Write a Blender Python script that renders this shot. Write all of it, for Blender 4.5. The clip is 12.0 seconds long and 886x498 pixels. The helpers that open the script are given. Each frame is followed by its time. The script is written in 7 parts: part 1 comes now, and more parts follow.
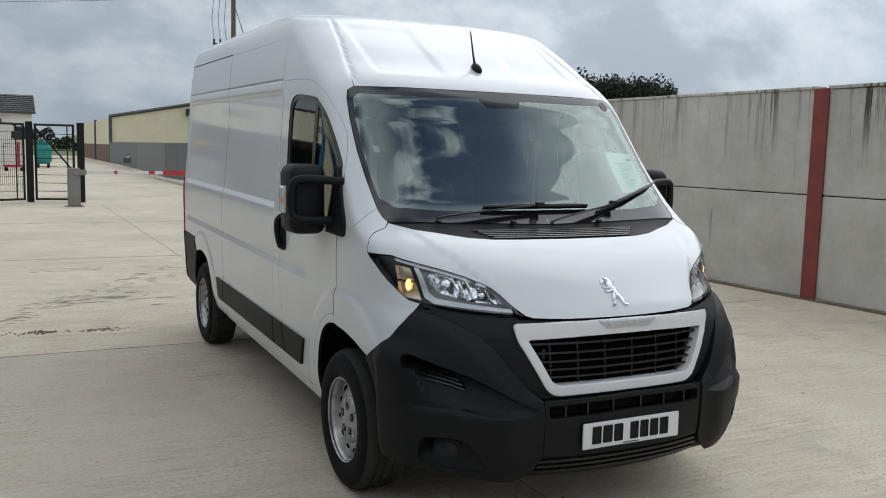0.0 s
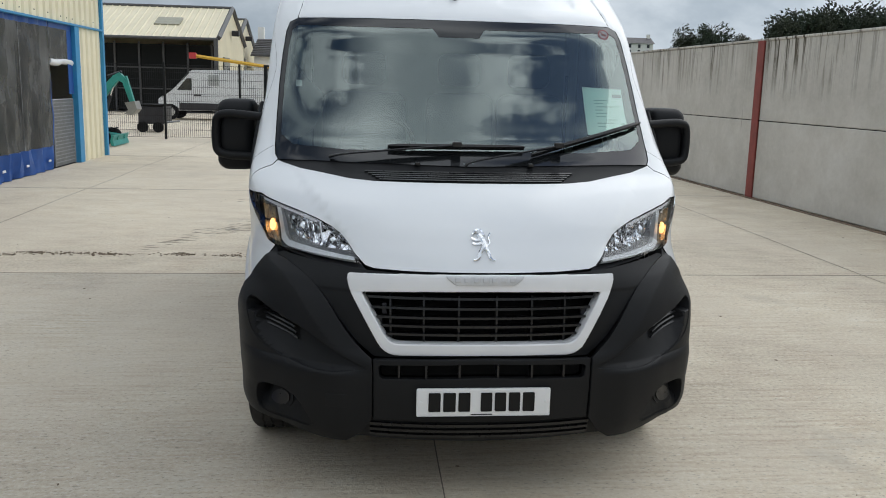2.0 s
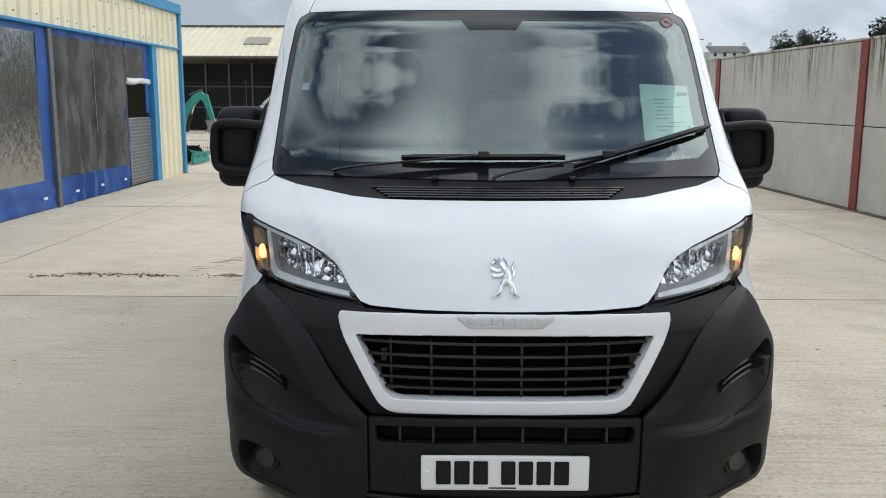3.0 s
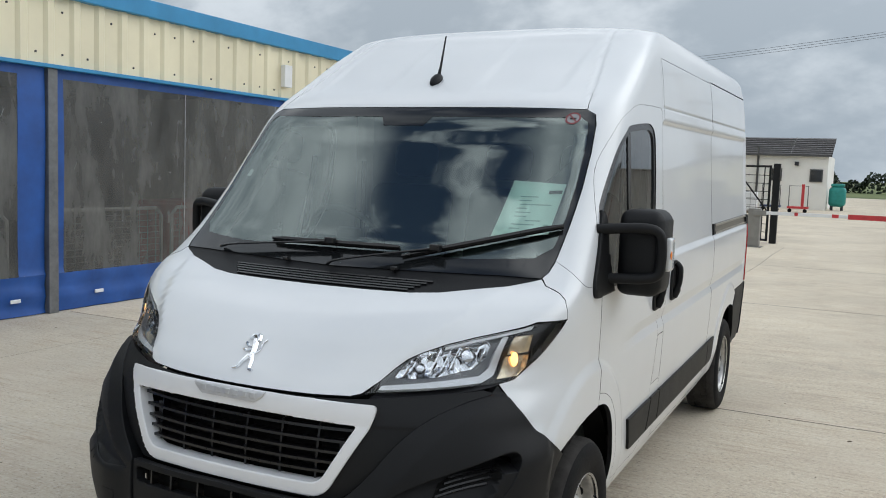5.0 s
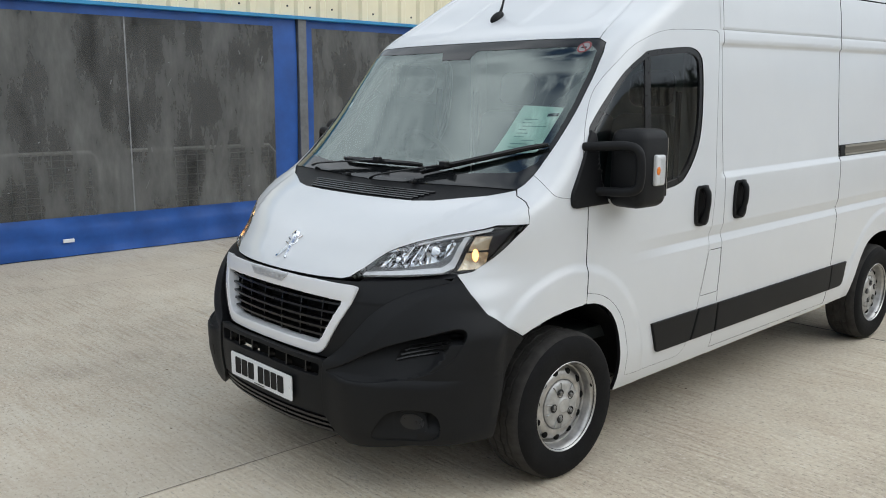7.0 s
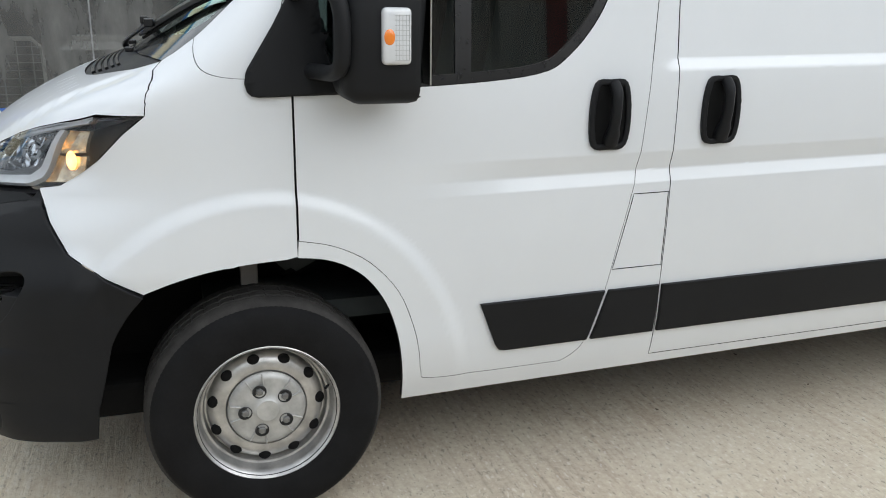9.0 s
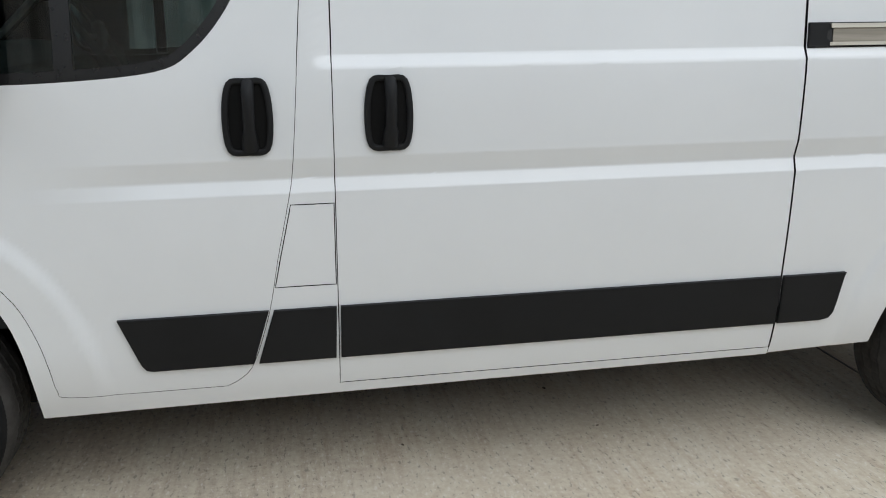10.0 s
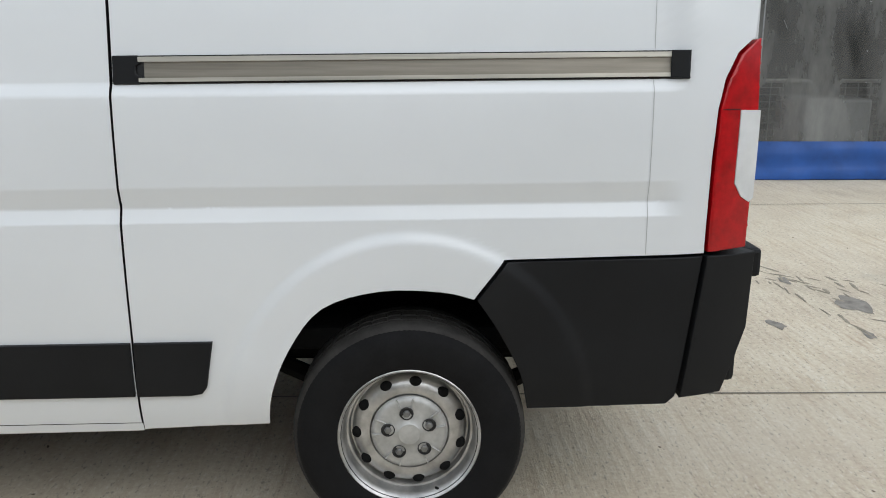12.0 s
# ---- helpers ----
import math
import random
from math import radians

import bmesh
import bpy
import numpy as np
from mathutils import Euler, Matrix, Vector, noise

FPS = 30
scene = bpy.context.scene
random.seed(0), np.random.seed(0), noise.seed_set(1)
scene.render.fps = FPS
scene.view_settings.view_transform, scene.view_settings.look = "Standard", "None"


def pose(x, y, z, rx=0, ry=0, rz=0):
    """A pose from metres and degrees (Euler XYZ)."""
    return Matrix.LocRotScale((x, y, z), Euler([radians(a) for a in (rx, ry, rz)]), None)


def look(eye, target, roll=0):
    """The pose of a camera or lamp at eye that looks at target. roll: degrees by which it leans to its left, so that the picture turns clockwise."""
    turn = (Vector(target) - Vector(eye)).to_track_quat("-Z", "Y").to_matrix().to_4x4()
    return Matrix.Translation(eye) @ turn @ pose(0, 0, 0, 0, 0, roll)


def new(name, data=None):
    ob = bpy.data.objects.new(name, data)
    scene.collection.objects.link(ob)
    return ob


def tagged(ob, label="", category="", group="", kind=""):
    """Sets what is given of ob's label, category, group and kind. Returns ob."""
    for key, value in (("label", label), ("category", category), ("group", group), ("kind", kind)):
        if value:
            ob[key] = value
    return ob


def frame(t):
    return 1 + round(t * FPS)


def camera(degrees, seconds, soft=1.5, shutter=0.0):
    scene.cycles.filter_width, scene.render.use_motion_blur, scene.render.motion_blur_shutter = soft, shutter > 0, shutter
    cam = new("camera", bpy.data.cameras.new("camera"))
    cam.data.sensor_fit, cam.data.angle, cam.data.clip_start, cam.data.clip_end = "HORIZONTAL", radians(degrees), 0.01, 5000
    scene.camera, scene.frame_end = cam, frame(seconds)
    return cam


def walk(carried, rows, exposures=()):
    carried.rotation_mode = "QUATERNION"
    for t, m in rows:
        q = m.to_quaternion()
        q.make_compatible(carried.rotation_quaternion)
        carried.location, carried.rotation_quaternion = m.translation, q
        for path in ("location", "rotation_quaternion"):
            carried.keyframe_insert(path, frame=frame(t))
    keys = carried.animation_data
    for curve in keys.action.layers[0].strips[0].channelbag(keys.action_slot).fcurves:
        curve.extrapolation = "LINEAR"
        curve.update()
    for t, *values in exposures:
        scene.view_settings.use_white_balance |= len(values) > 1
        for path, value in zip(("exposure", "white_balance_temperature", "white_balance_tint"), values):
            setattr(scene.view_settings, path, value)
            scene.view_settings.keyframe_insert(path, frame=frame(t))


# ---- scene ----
cam = camera(54.3, 12.0, soft=1.0)
PATH = [
    (0, (-2.415, -3.903, 1.666), (-1.522, -2.128, 1.441), 1.4),
    (0.5, (-1.84, -4.056, 1.681), (-1.127, -2.201, 1.453), 1.9),
    (1, (-1.281, -4.172, 1.707), (-0.773, -2.253, 1.461), 2.0),
    (1.5, (-0.74, -4.305, 1.733), (-0.418, -2.353, 1.438), 1.7),
    (2, (-0.483, -4.148, 1.67), (-0.291, -2.192, 1.3), 1.4),
    (2.5, (-0.358, -3.737, 1.573), (-0.252, -1.789, 1.13), 1.0),
    (3, (-0.175, -3.531, 1.615), (-0.191, -1.56, 1.275), 0.2),
    (3.5, (0.206, -3.369, 1.72), (0.011, -1.387, 1.528), 0.3),
    (5.5, (2.518, -3.189, 1.716), (1.462, -1.505, 1.501), 2.0),
    (6, (3.044, -3.293, 1.748), (1.877, -1.688, 1.5), 1.5),
    (6.5, (3.37, -3.253, 1.775), (2.078, -1.755, 1.478), 0.8),
    (8.5, (3.227, -0.828, 1.491), (1.426, -0.128, 0.975), -0.1),
    (9, (3.284, -0.226, 1.493), (1.456, 0.368, 0.939), 0.7),
    (9.5, (3.339, 0.368, 1.449), (1.481, 0.884, 0.919), 0.9),
    (10, (3.389, 1.133, 1.427), (1.487, 1.48, 0.914), 0.1),
    (10.5, (3.426, 1.786, 1.47), (1.517, 2.057, 0.939), 0.2),
    (11, (3.377, 2.396, 1.492), (1.461, 2.604, 0.958), 0.3),
    (11.5, (3.413, 2.986, 1.456), (1.475, 3.118, 0.98), 0.2),
    (12, (3.288, 3.479, 1.453), (1.343, 3.535, 0.992), 0.2),
]
EXPOSURES = [(0, -0.40), (1, -0.38), (1.5, -0.35), (2.5, -0.13), (3.0, -0.04), (3.5, -0.30), (5.5, -0.19), (6.5, -0.16), (8.5, 0.08), (9, 0.12), (9.5, -0.02), (10.5, -0.13), (12, -0.07)]
walk(cam, [(t, look(eye, target, roll)) for t, eye, target, roll in PATH], EXPOSURES)
# ---------------------------------------------------------------- world and light
world = bpy.data.worlds.new("overcast_sky")
scene.world = world
world.use_nodes = True


def build_sky():
    nt = world.node_tree
    nt.nodes.clear()
    n, l = nt.nodes.new, nt.links.new
    out = n("ShaderNodeOutputWorld")
    bg = n("ShaderNodeBackground")
    sky = n("ShaderNodeTexSky")
    sky.sky_type, sky.sun_disc = "NISHITA", False
    sky.sun_elevation, sky.sun_rotation = radians(SUN_EL), radians(SUN_AZ)
    tint = n("ShaderNodeVectorMath")
    tint.operation = "SCALE"
    tint.inputs["Scale"].default_value = SKY_BLUE
    l(sky.outputs[0], tint.inputs[0])
    co = n("ShaderNodeTexCoord")
    sep = n("ShaderNodeSeparateXYZ")
    l(co.outputs["Generated"], sep.inputs[0])
    # a flat cloud layer: the direction is divided by its height, so clouds shrink towards the horizon
    lift = n("ShaderNodeMath")
    lift.operation = "ADD"
    lift.inputs[1].default_value = 0.90
    up = n("ShaderNodeMath")
    up.operation = "MAXIMUM"
    up.inputs[1].default_value = 0.0
    l(sep.outputs["Z"], up.inputs[0])
    l(up.outputs[0], lift.inputs[0])
    plane = n("ShaderNodeVectorMath")
    plane.operation = "DIVIDE"
    both = n("ShaderNodeCombineXYZ")
    for k in range(3):
        l(lift.outputs[0], both.inputs[k])
    l(co.outputs["Generated"], plane.inputs[0])
    l(both.outputs[0], plane.inputs[1])

    def clouds(scale, detail, rough, a, b, seed):
        t = n("ShaderNodeTexNoise")
        t.inputs["Scale"].default_value, t.inputs["Detail"].default_value = scale, detail
        t.inputs["Roughness"].default_value = rough
        move = n("ShaderNodeVectorMath")
        move.operation = "ADD"
        move.inputs[1].default_value = (seed - 0.38, seed * 1.7, 0)
        street = n("ShaderNodeVectorMath")
        street.operation = "MULTIPLY"
        street.inputs[1].default_value = (0.85, 1.15, 1.0)
        l(plane.outputs[0], street.inputs[0])
        l(street.outputs[0], move.inputs[0])
        l(move.outputs[0], t.inputs["Vector"])
        r = n("ShaderNodeMapRange")
        r.interpolation_type = "SMOOTHSTEP"
        r.inputs["From Min"].default_value, r.inputs["From Max"].default_value = a, b
        l(t.outputs["Fac"], r.inputs["Value"])
        return r.outputs[0]

    cover = clouds(8.0, 8, 0.60, 0.48, 0.62, 3.1)
    shade = clouds(5.5, 6, 0.56, 0.40, 0.62, 8.4)
    # higher cloud is brighter than the grey band over the horizon
    rise = n("ShaderNodeMapRange")
    rise.inputs["From Min"].default_value, rise.inputs["From Max"].default_value = 0.05, 0.75
    rise.inputs["To Min"].default_value, rise.inputs["To Max"].default_value = 0.0, 1.0
    l(sep.outputs["Z"], rise.inputs["Value"])
    dark, light = n("ShaderNodeMixRGB"), n("ShaderNodeMixRGB")
    dark.inputs["Color1"].default_value, dark.inputs["Color2"].default_value = (*CLOUD_LOW_DARK, 1), (*CLOUD_HIGH_DARK, 1)
    light.inputs["Color1"].default_value, light.inputs["Color2"].default_value = (*CLOUD_LOW_LIGHT, 1), (*CLOUD_HIGH_LIGHT, 1)
    l(rise.outputs[0], dark.inputs["Fac"])
    l(rise.outputs[0], light.inputs["Fac"])
    cloud = n("ShaderNodeMixRGB")
    l(shade, cloud.inputs["Fac"])
    l(dark.outputs[0], cloud.inputs["Color1"])
    l(light.outputs[0], cloud.inputs["Color2"])
    mix = n("ShaderNodeMixRGB")
    # near the horizon the cover closes
    close = n("ShaderNodeMapRange")
    close.inputs["From Min"].default_value, close.inputs["From Max"].default_value = 0.12, 0.4
    close.inputs["To Min"].default_value, close.inputs["To Max"].default_value = 1.0, 0.0
    l(sep.outputs["Z"], close.inputs["Value"])
    most = n("ShaderNodeMath")
    most.operation = "MAXIMUM"
    # the cloud is closed but for a few ragged breaks high up
    gap = n("ShaderNodeVectorMath")
    gap.operation = "DISTANCE"
    gap.inputs[1].default_value = (0.19, 0.135, 0.0)
    flat = n("ShaderNodeVectorMath")
    flat.operation = "MULTIPLY"
    flat.inputs[1].default_value = (1.0, 1.35, 0.0)
    fold = n("ShaderNodeVectorMath")
    fold.operation = "ABSOLUTE"
    l(plane.outputs[0], fold.inputs[0])
    l(fold.outputs[0], flat.inputs[0])
    l(flat.outputs[0], gap.inputs[0])
    bank = n("ShaderNodeMapRange")
    bank.interpolation_type = "SMOOTHSTEP"
    bank.inputs["From Min"].default_value, bank.inputs["From Max"].default_value = 0.08, 0.17
    bank.inputs["To Min"].default_value, bank.inputs["To Max"].default_value = 0.0, 1.0
    l(gap.outputs["Value"], bank.inputs["Value"])
    full = n("ShaderNodeMath")
    full.operation = "MAXIMUM"
    l(cover, full.inputs[0])
    l(bank.outputs[0], full.inputs[1])
    l(full.outputs[0], most.inputs[0])
    l(close.outputs[0], most.inputs[1])
    l(most.outputs[0], mix.inputs["Fac"])
    l(tint.outputs[0], mix.inputs["Color1"])
    l(cloud.outputs[0], mix.inputs["Color2"])
    # the cloud is brighter round the hidden sun
    aim = n("ShaderNodeVectorMath")
    aim.operation = "DOT_PRODUCT"
    aim.inputs[1].default_value = Vector((24, 14, 22)).normalized()
    l(co.outputs["Generated"], aim.inputs[0])
    pos = n("ShaderNodeMath")
    pos.operation = "MAXIMUM"
    pos.inputs[1].default_value = 0.0
    l(aim.outputs["Value"], pos.inputs[0])
    powr = n("ShaderNodeMath")
    powr.operation = "POWER"
    powr.inputs[1].default_value = GLOW_POWER
    l(pos.outputs[0], powr.inputs[0])
    gain = n("ShaderNodeMath")
    gain.operation = "MULTIPLY_ADD"
    gain.inputs[1].default_value, gain.inputs[2].default_value = GLOW, 1.0
    l(powr.outputs[0], gain.inputs[0])
    lit = n("ShaderNodeVectorMath")
    lit.operation = "SCALE"
    l(mix.outputs[0], lit.inputs[0])
    l(gain.outputs[0], lit.inputs["Scale"])
    l(lit.outputs[0], bg.inputs["Color"])
    bg.inputs["Strength"].default_value = 1.0
    l(bg.outputs[0], out.inputs[0])


SUN_EL, SUN_AZ = 38.0, 60.0
GLOW, GLOW_POWER = 0.60, 3.0
SKY_BLUE = 0.12
CLOUD_LOW_DARK, CLOUD_LOW_LIGHT = (0.41, 0.485, 0.56), (0.60, 0.675, 0.745)
CLOUD_HIGH_DARK, CLOUD_HIGH_LIGHT = (0.74, 0.82, 0.90), (1.58, 1.66, 1.74)
build_sky()
sun_data = bpy.data.lights.new("sun", "SUN")
sun_data.energy, sun_data.angle, sun_data.color = 0.9, radians(60), (1.0, 0.98, 0.95)
sun = new("sun", sun_data)
sun.matrix_world = look((24, 14, 22), (0, 0, 0))


# ---------------------------------------------------------------- materials
def mat_new(name):
    m = bpy.data.materials.new(name)
    m.use_nodes = True
    b = m.node_tree.nodes["Principled BSDF"]
    return m, m.node_tree, b


def ramp(nt, fac, stops):
    r = nt.nodes.new("ShaderNodeValToRGB")
    e = r.color_ramp.elements
    while len(e) < len(stops):
        e.new(0.5)
    for el, (p, c) in zip(e, stops):
        el.position = p
        el.color = (*c, 1) if len(c) == 3 else c
    nt.links.new(fac, r.inputs[0])
    return r.outputs[0]


def noise_tex(nt, scale, detail=4, rough=0.55, vec=None, stretch=None, coords="Object"):
    t = nt.nodes.new("ShaderNodeTexNoise")
    t.inputs["Scale"].default_value, t.inputs["Detail"].default_value, t.inputs["Roughness"].default_value = scale, detail, rough
    if vec is None:
        vec = nt.nodes.new("ShaderNodeTexCoord").outputs[coords]
    if stretch:
        mp = nt.nodes.new("ShaderNodeMapping")
        mp.inputs["Scale"].default_value = stretch
        nt.links.new(vec, mp.inputs[0])
        vec = mp.outputs[0]
    nt.links.new(vec, t.inputs["Vector"])
    return t.outputs["Fac"]


def world_pos(nt):
    return nt.nodes.new("ShaderNodeNewGeometry").outputs["Position"]


def bump(nt, b, height, strength=0.3, dist=0.01, normal=None):
    k = nt.nodes.new("ShaderNodeBump")
    k.inputs["Strength"].default_value, k.inputs["Distance"].default_value = strength, dist
    nt.links.new(height, k.inputs["Height"])
    if normal is not None:
        nt.links.new(normal, k.inputs["Normal"])
    nt.links.new(k.outputs[0], b.inputs["Normal"])
    return k.outputs[0]


def mixc(nt, fac, a, b_, mode="MIX"):
    m = nt.nodes.new("ShaderNodeMixRGB")
    m.blend_type = mode
    for i, v in (("Fac", fac), ("Color1", a), ("Color2", b_)):
        if hasattr(v, "is_linked"):
            nt.links.new(v, m.inputs[i])
        elif isinstance(v, tuple):
            m.inputs[i].default_value = (*v, 1)
        else:
            m.inputs[i].default_value = v
    return m.outputs[0]


def simple(name, col, rough=0.5, metal=0.0, var=0.12, scale=6.0, bump_s=0.0, bump_scale=80.0, coat=0.0, rough_var=0.1, stretch=None):
    """A painted, plastic or metal surface with large and small variation in colour and gloss."""
    m, nt, b = mat_new(name)
    p = world_pos(nt)
    big = noise_tex(nt, scale, 5, 0.6, p, stretch)
    lo, hi = tuple(c * (1 - var) for c in col), tuple(min(1, c * (1 + var)) for c in col)
    nt.links.new(ramp(nt, big, [(0.3, lo), (0.7, hi)]), b.inputs["Base Color"])
    fine = noise_tex(nt, scale * 9, 3, 0.6, p)
    rr = nt.nodes.new("ShaderNodeMapRange")
    rr.inputs["To Min"].default_value, rr.inputs["To Max"].default_value = max(0.02, rough - rough_var), min(1, rough + rough_var)
    nt.links.new(fine, rr.inputs["Value"])
    nt.links.new(rr.outputs[0], b.inputs["Roughness"])
    b.inputs["Metallic"].default_value = metal
    b.inputs["Specular IOR Level"].default_value = 0.16 if max(col) < 0.06 and not coat else 0.5
    b.inputs["Coat Weight"].default_value = coat
    if bump_s:
        bump(nt, b, noise_tex(nt, bump_scale, 3, 0.6, p), bump_s, 0.003)
    return m


def glass_mat(name, tint, rough=0.0, gloss=(1, 1, 1), ior=1.5, haze=0.0, haze_col=(0.5, 0.5, 0.5)):
    m, nt, b = mat_new(name)
    nt.nodes.remove(b)
    out = nt.nodes["Material Output"]
    tr = nt.nodes.new("ShaderNodeBsdfTransparent")
    tr.inputs[0].default_value = (*tint, 1)
    gl = nt.nodes.new("ShaderNodeBsdfGlossy")
    gl.inputs["Color"].default_value, gl.inputs["Roughness"].default_value = (*gloss, 1), rough
    fr = nt.nodes.new("ShaderNodeFresnel")
    fr.inputs[0].default_value = ior
    mix = nt.nodes.new("ShaderNodeMixShader")
    base = tr.outputs[0]
    if haze:
        crease = nt.nodes.new("ShaderNodeBump")
        crease.inputs["Strength"].default_value, crease.inputs["Distance"].default_value = 0.9, 0.03
        nt.links.new(noise_tex(nt, 3.2, 5, 0.6, world_pos(nt), (1, 1.6, 0.5)), crease.inputs["Height"])
        nt.links.new(crease.outputs[0], gl.inputs["Normal"])
        df = nt.nodes.new("ShaderNodeBsdfDiffuse")
        df.inputs[0].default_value = (*haze_col, 1)
        h = nt.nodes.new("ShaderNodeMixShader")
        hz = noise_tex(nt, 2.5, 6, 0.65, world_pos(nt), (1, 1, 0.35))
        mr = nt.nodes.new("ShaderNodeMapRange")
        mr.inputs["From Min"].default_value, mr.inputs["From Max"].default_value = 0.3, 0.75
        mr.inputs["To Min"].default_value, mr.inputs["To Max"].default_value = haze * 0.3, haze * 1.6
        nt.links.new(hz, mr.inputs["Value"])
        nt.links.new(mr.outputs[0], h.inputs[0])
        nt.links.new(tr.outputs[0], h.inputs[1])
        nt.links.new(df.outputs[0], h.inputs[2])
        base = h.outputs[0]
    nt.links.new(fr.outputs[0], mix.inputs[0])
    nt.links.new(base, mix.inputs[1])
    nt.links.new(gl.outputs[0], mix.inputs[2])
    nt.links.new(mix.outputs[0], out.inputs[0])
    return m


def paint_white():
    m, nt, b = mat_new("white_paint")
    p = world_pos(nt)
    d = noise_tex(nt, 1.4, 6, 0.6, p)
    nt.links.new(ramp(nt, d, [(0.25, (0.63, 0.65, 0.67)), (0.75, (0.685, 0.705, 0.725))]), b.inputs["Base Color"])
    b.inputs["Roughness"].default_value = 0.38
    b.inputs["Coat Weight"].default_value = 0.7
    b.inputs["Coat Roughness"].default_value = 0.06
    # orange peel and very shallow panel waves
    bump(nt, b, noise_tex(nt, 3.0, 2, 0.4, p), 0.06, 0.01)
    return m


def plastic_black():
    m, nt, b = mat_new("black_grained_plastic")
    p = world_pos(nt)
    big = noise_tex(nt, 3.0, 6, 0.65, p)
    nt.links.new(ramp(nt, big, [(0.3, (0.0068, 0.0072, 0.0082)), (0.72, (0.0108, 0.0114, 0.0126))]), b.inputs["Base Color"])
    rr = nt.nodes.new("ShaderNodeMapRange")
    rr.inputs["To Min"].default_value, rr.inputs["To Max"].default_value = 0.42, 0.62
    nt.links.new(big, rr.inputs["Value"])
    nt.links.new(rr.outputs[0], b.inputs["Roughness"])
    b.inputs["Specular IOR Level"].default_value = 0.20
    bump(nt, b, noise_tex(nt, 900, 2, 0.5, p), 0.25, 0.0006)
    return m


WHITE = paint_white()
BLACK = plastic_black()
# near-black: the shade inside panel gaps and seams, put into the colour
GAP = simple("gap_shade", (0.012, 0.012, 0.013), 0.8)
GLOSS_BLACK = simple("gloss_black_plastic", (0.005, 0.005, 0.006), 0.30, coat=0.05)
RUBBER = simple("tyre_rubber", (0.0070, 0.0070, 0.0076), 0.75, var=0.25, scale=12, bump_s=0.2, bump_scale=220)
TREAD = simple("worn_tread_rubber", (0.040, 0.038, 0.036), 0.85, var=0.3, scale=16, bump_s=0.3, bump_scale=160)
CHROME = simple("chrome", (0.80, 0.81, 0.83), 0.12, 1.0, var=0.05)
STEEL = simple("silver_painted_steel_wheel", (0.46, 0.455, 0.445), 0.38, 0.8, var=0.30, scale=14, bump_s=0.1)
CAP = simple("silver_hub_cap", (0.44, 0.44, 0.43), 0.48, 0.5, var=0.22, scale=18, bump_s=0.08)
NUT = simple("dull_wheel_nut", (0.20, 0.20, 0.195), 0.45, 0.6, var=0.2, scale=40)
# dark colour puts the shade of the shallow nut wells into the material
NUT_WELL = simple("nut_well_shade", (0.05, 0.05, 0.05), 0.5, 0.4)
BRUSHED = simple("brushed_silver", (0.58, 0.585, 0.60), 0.34, 0.55, var=0.08, scale=30)
DIRTY_STEEL = simple("dirty_rail_steel", (0.56, 0.53, 0.47), 0.34, 0.9, var=0.2, scale=8, stretch=(1, 0.2, 6))
RAIL_WEB = simple("darker_rail_steel", (0.30, 0.275, 0.235), 0.36, 0.9, var=0.3, scale=8, stretch=(1, 0.2, 6))
# near-black: painted shade in openings and under the van; also a black lid
SHADE_BLACK = simple("shade_black", (0.006, 0.006, 0.006), 0.9)
GLASS = glass_mat("windscreen_glass", (0.78, 0.90, 0.84), 0.0, gloss=(0.88, 1.0, 0.97), ior=2.5)
GLASS_SIDE = glass_mat("door_glass", (0.50, 0.62, 0.61), 0.0, ior=1.6)
LENS = glass_mat("clear_lens", (0.94, 0.95, 0.96), 0.02, ior=1.45)
FRIT = simple("black_glass_border", (0.010, 0.011, 0.012), 0.10, coat=0.15, rough_var=0.04)
REFLECTOR = simple("lamp_reflector", (0.72, 0.73, 0.75), 0.14, 1.0, var=0.15, scale=20)
LAMP_DARK = simple("lamp_housing", (0.05, 0.05, 0.055), 0.35, 0.3)
DASH = simple("dark_dashboard", (0.030, 0.034, 0.034), 0.7, bump_s=0.1)
SEAT = simple("grey_seat_fabric", (0.040, 0.048, 0.050), 0.9, var=0.05)
TRIM_GREY = simple("grey_cabin_trim", (0.36, 0.37, 0.365), 0.8)
PILLAR = simple("grey_pillar_trim", (0.15, 0.158, 0.155), 0.8)
BULKHEAD = simple("pale_grey_bulkhead", (0.40, 0.45, 0.43), 0.8)
LAMP_INNER = simple("grey_lamp_inner", (0.17, 0.175, 0.18), 0.30, 0.3, var=0.15, scale=20)
RED_LENS = simple("red_lens", (0.36, 0.002, 0.005), 0.12, var=0.3, scale=30, coat=0.0, bump_s=0.05)
WHITE_LENS = simple("clear_white_lens", (0.60, 0.61, 0.62), 0.16, var=0.12, coat=1.0)
AMBER = simple("amber_bulb", (0.75, 0.20, 0.02), 0.25, coat=0.8)
PLATE_W = simple("reflective_white_plate", (0.74, 0.75, 0.76), 0.35, var=0.04)
INK = simple("black_ink", (0.012, 0.012, 0.012), 0.5)
PAPER = simple("pale_mint_paper", (0.66, 0.80, 0.77), 0.7, var=0.05)
PAPER_INK = simple("grey_print", (0.30, 0.42, 0.40), 0.7)


def glow(name, col, strength):
    m, nt, b = mat_new(name)
    p = world_pos(nt)
    nt.links.new(ramp(nt, noise_tex(nt, 60, 3, 0.6, p), [(0.3, tuple(c * 0.6 for c in col)), (0.7, col)]), b.inputs["Emission Color"])
    b.inputs["Base Color"].default_value = (*col, 1)
    b.inputs["Emission Strength"].default_value = strength
    return m


LIT_AMBER = glow("lit_indicator_bulb", (1.0, 0.55, 0.20), 3.2)


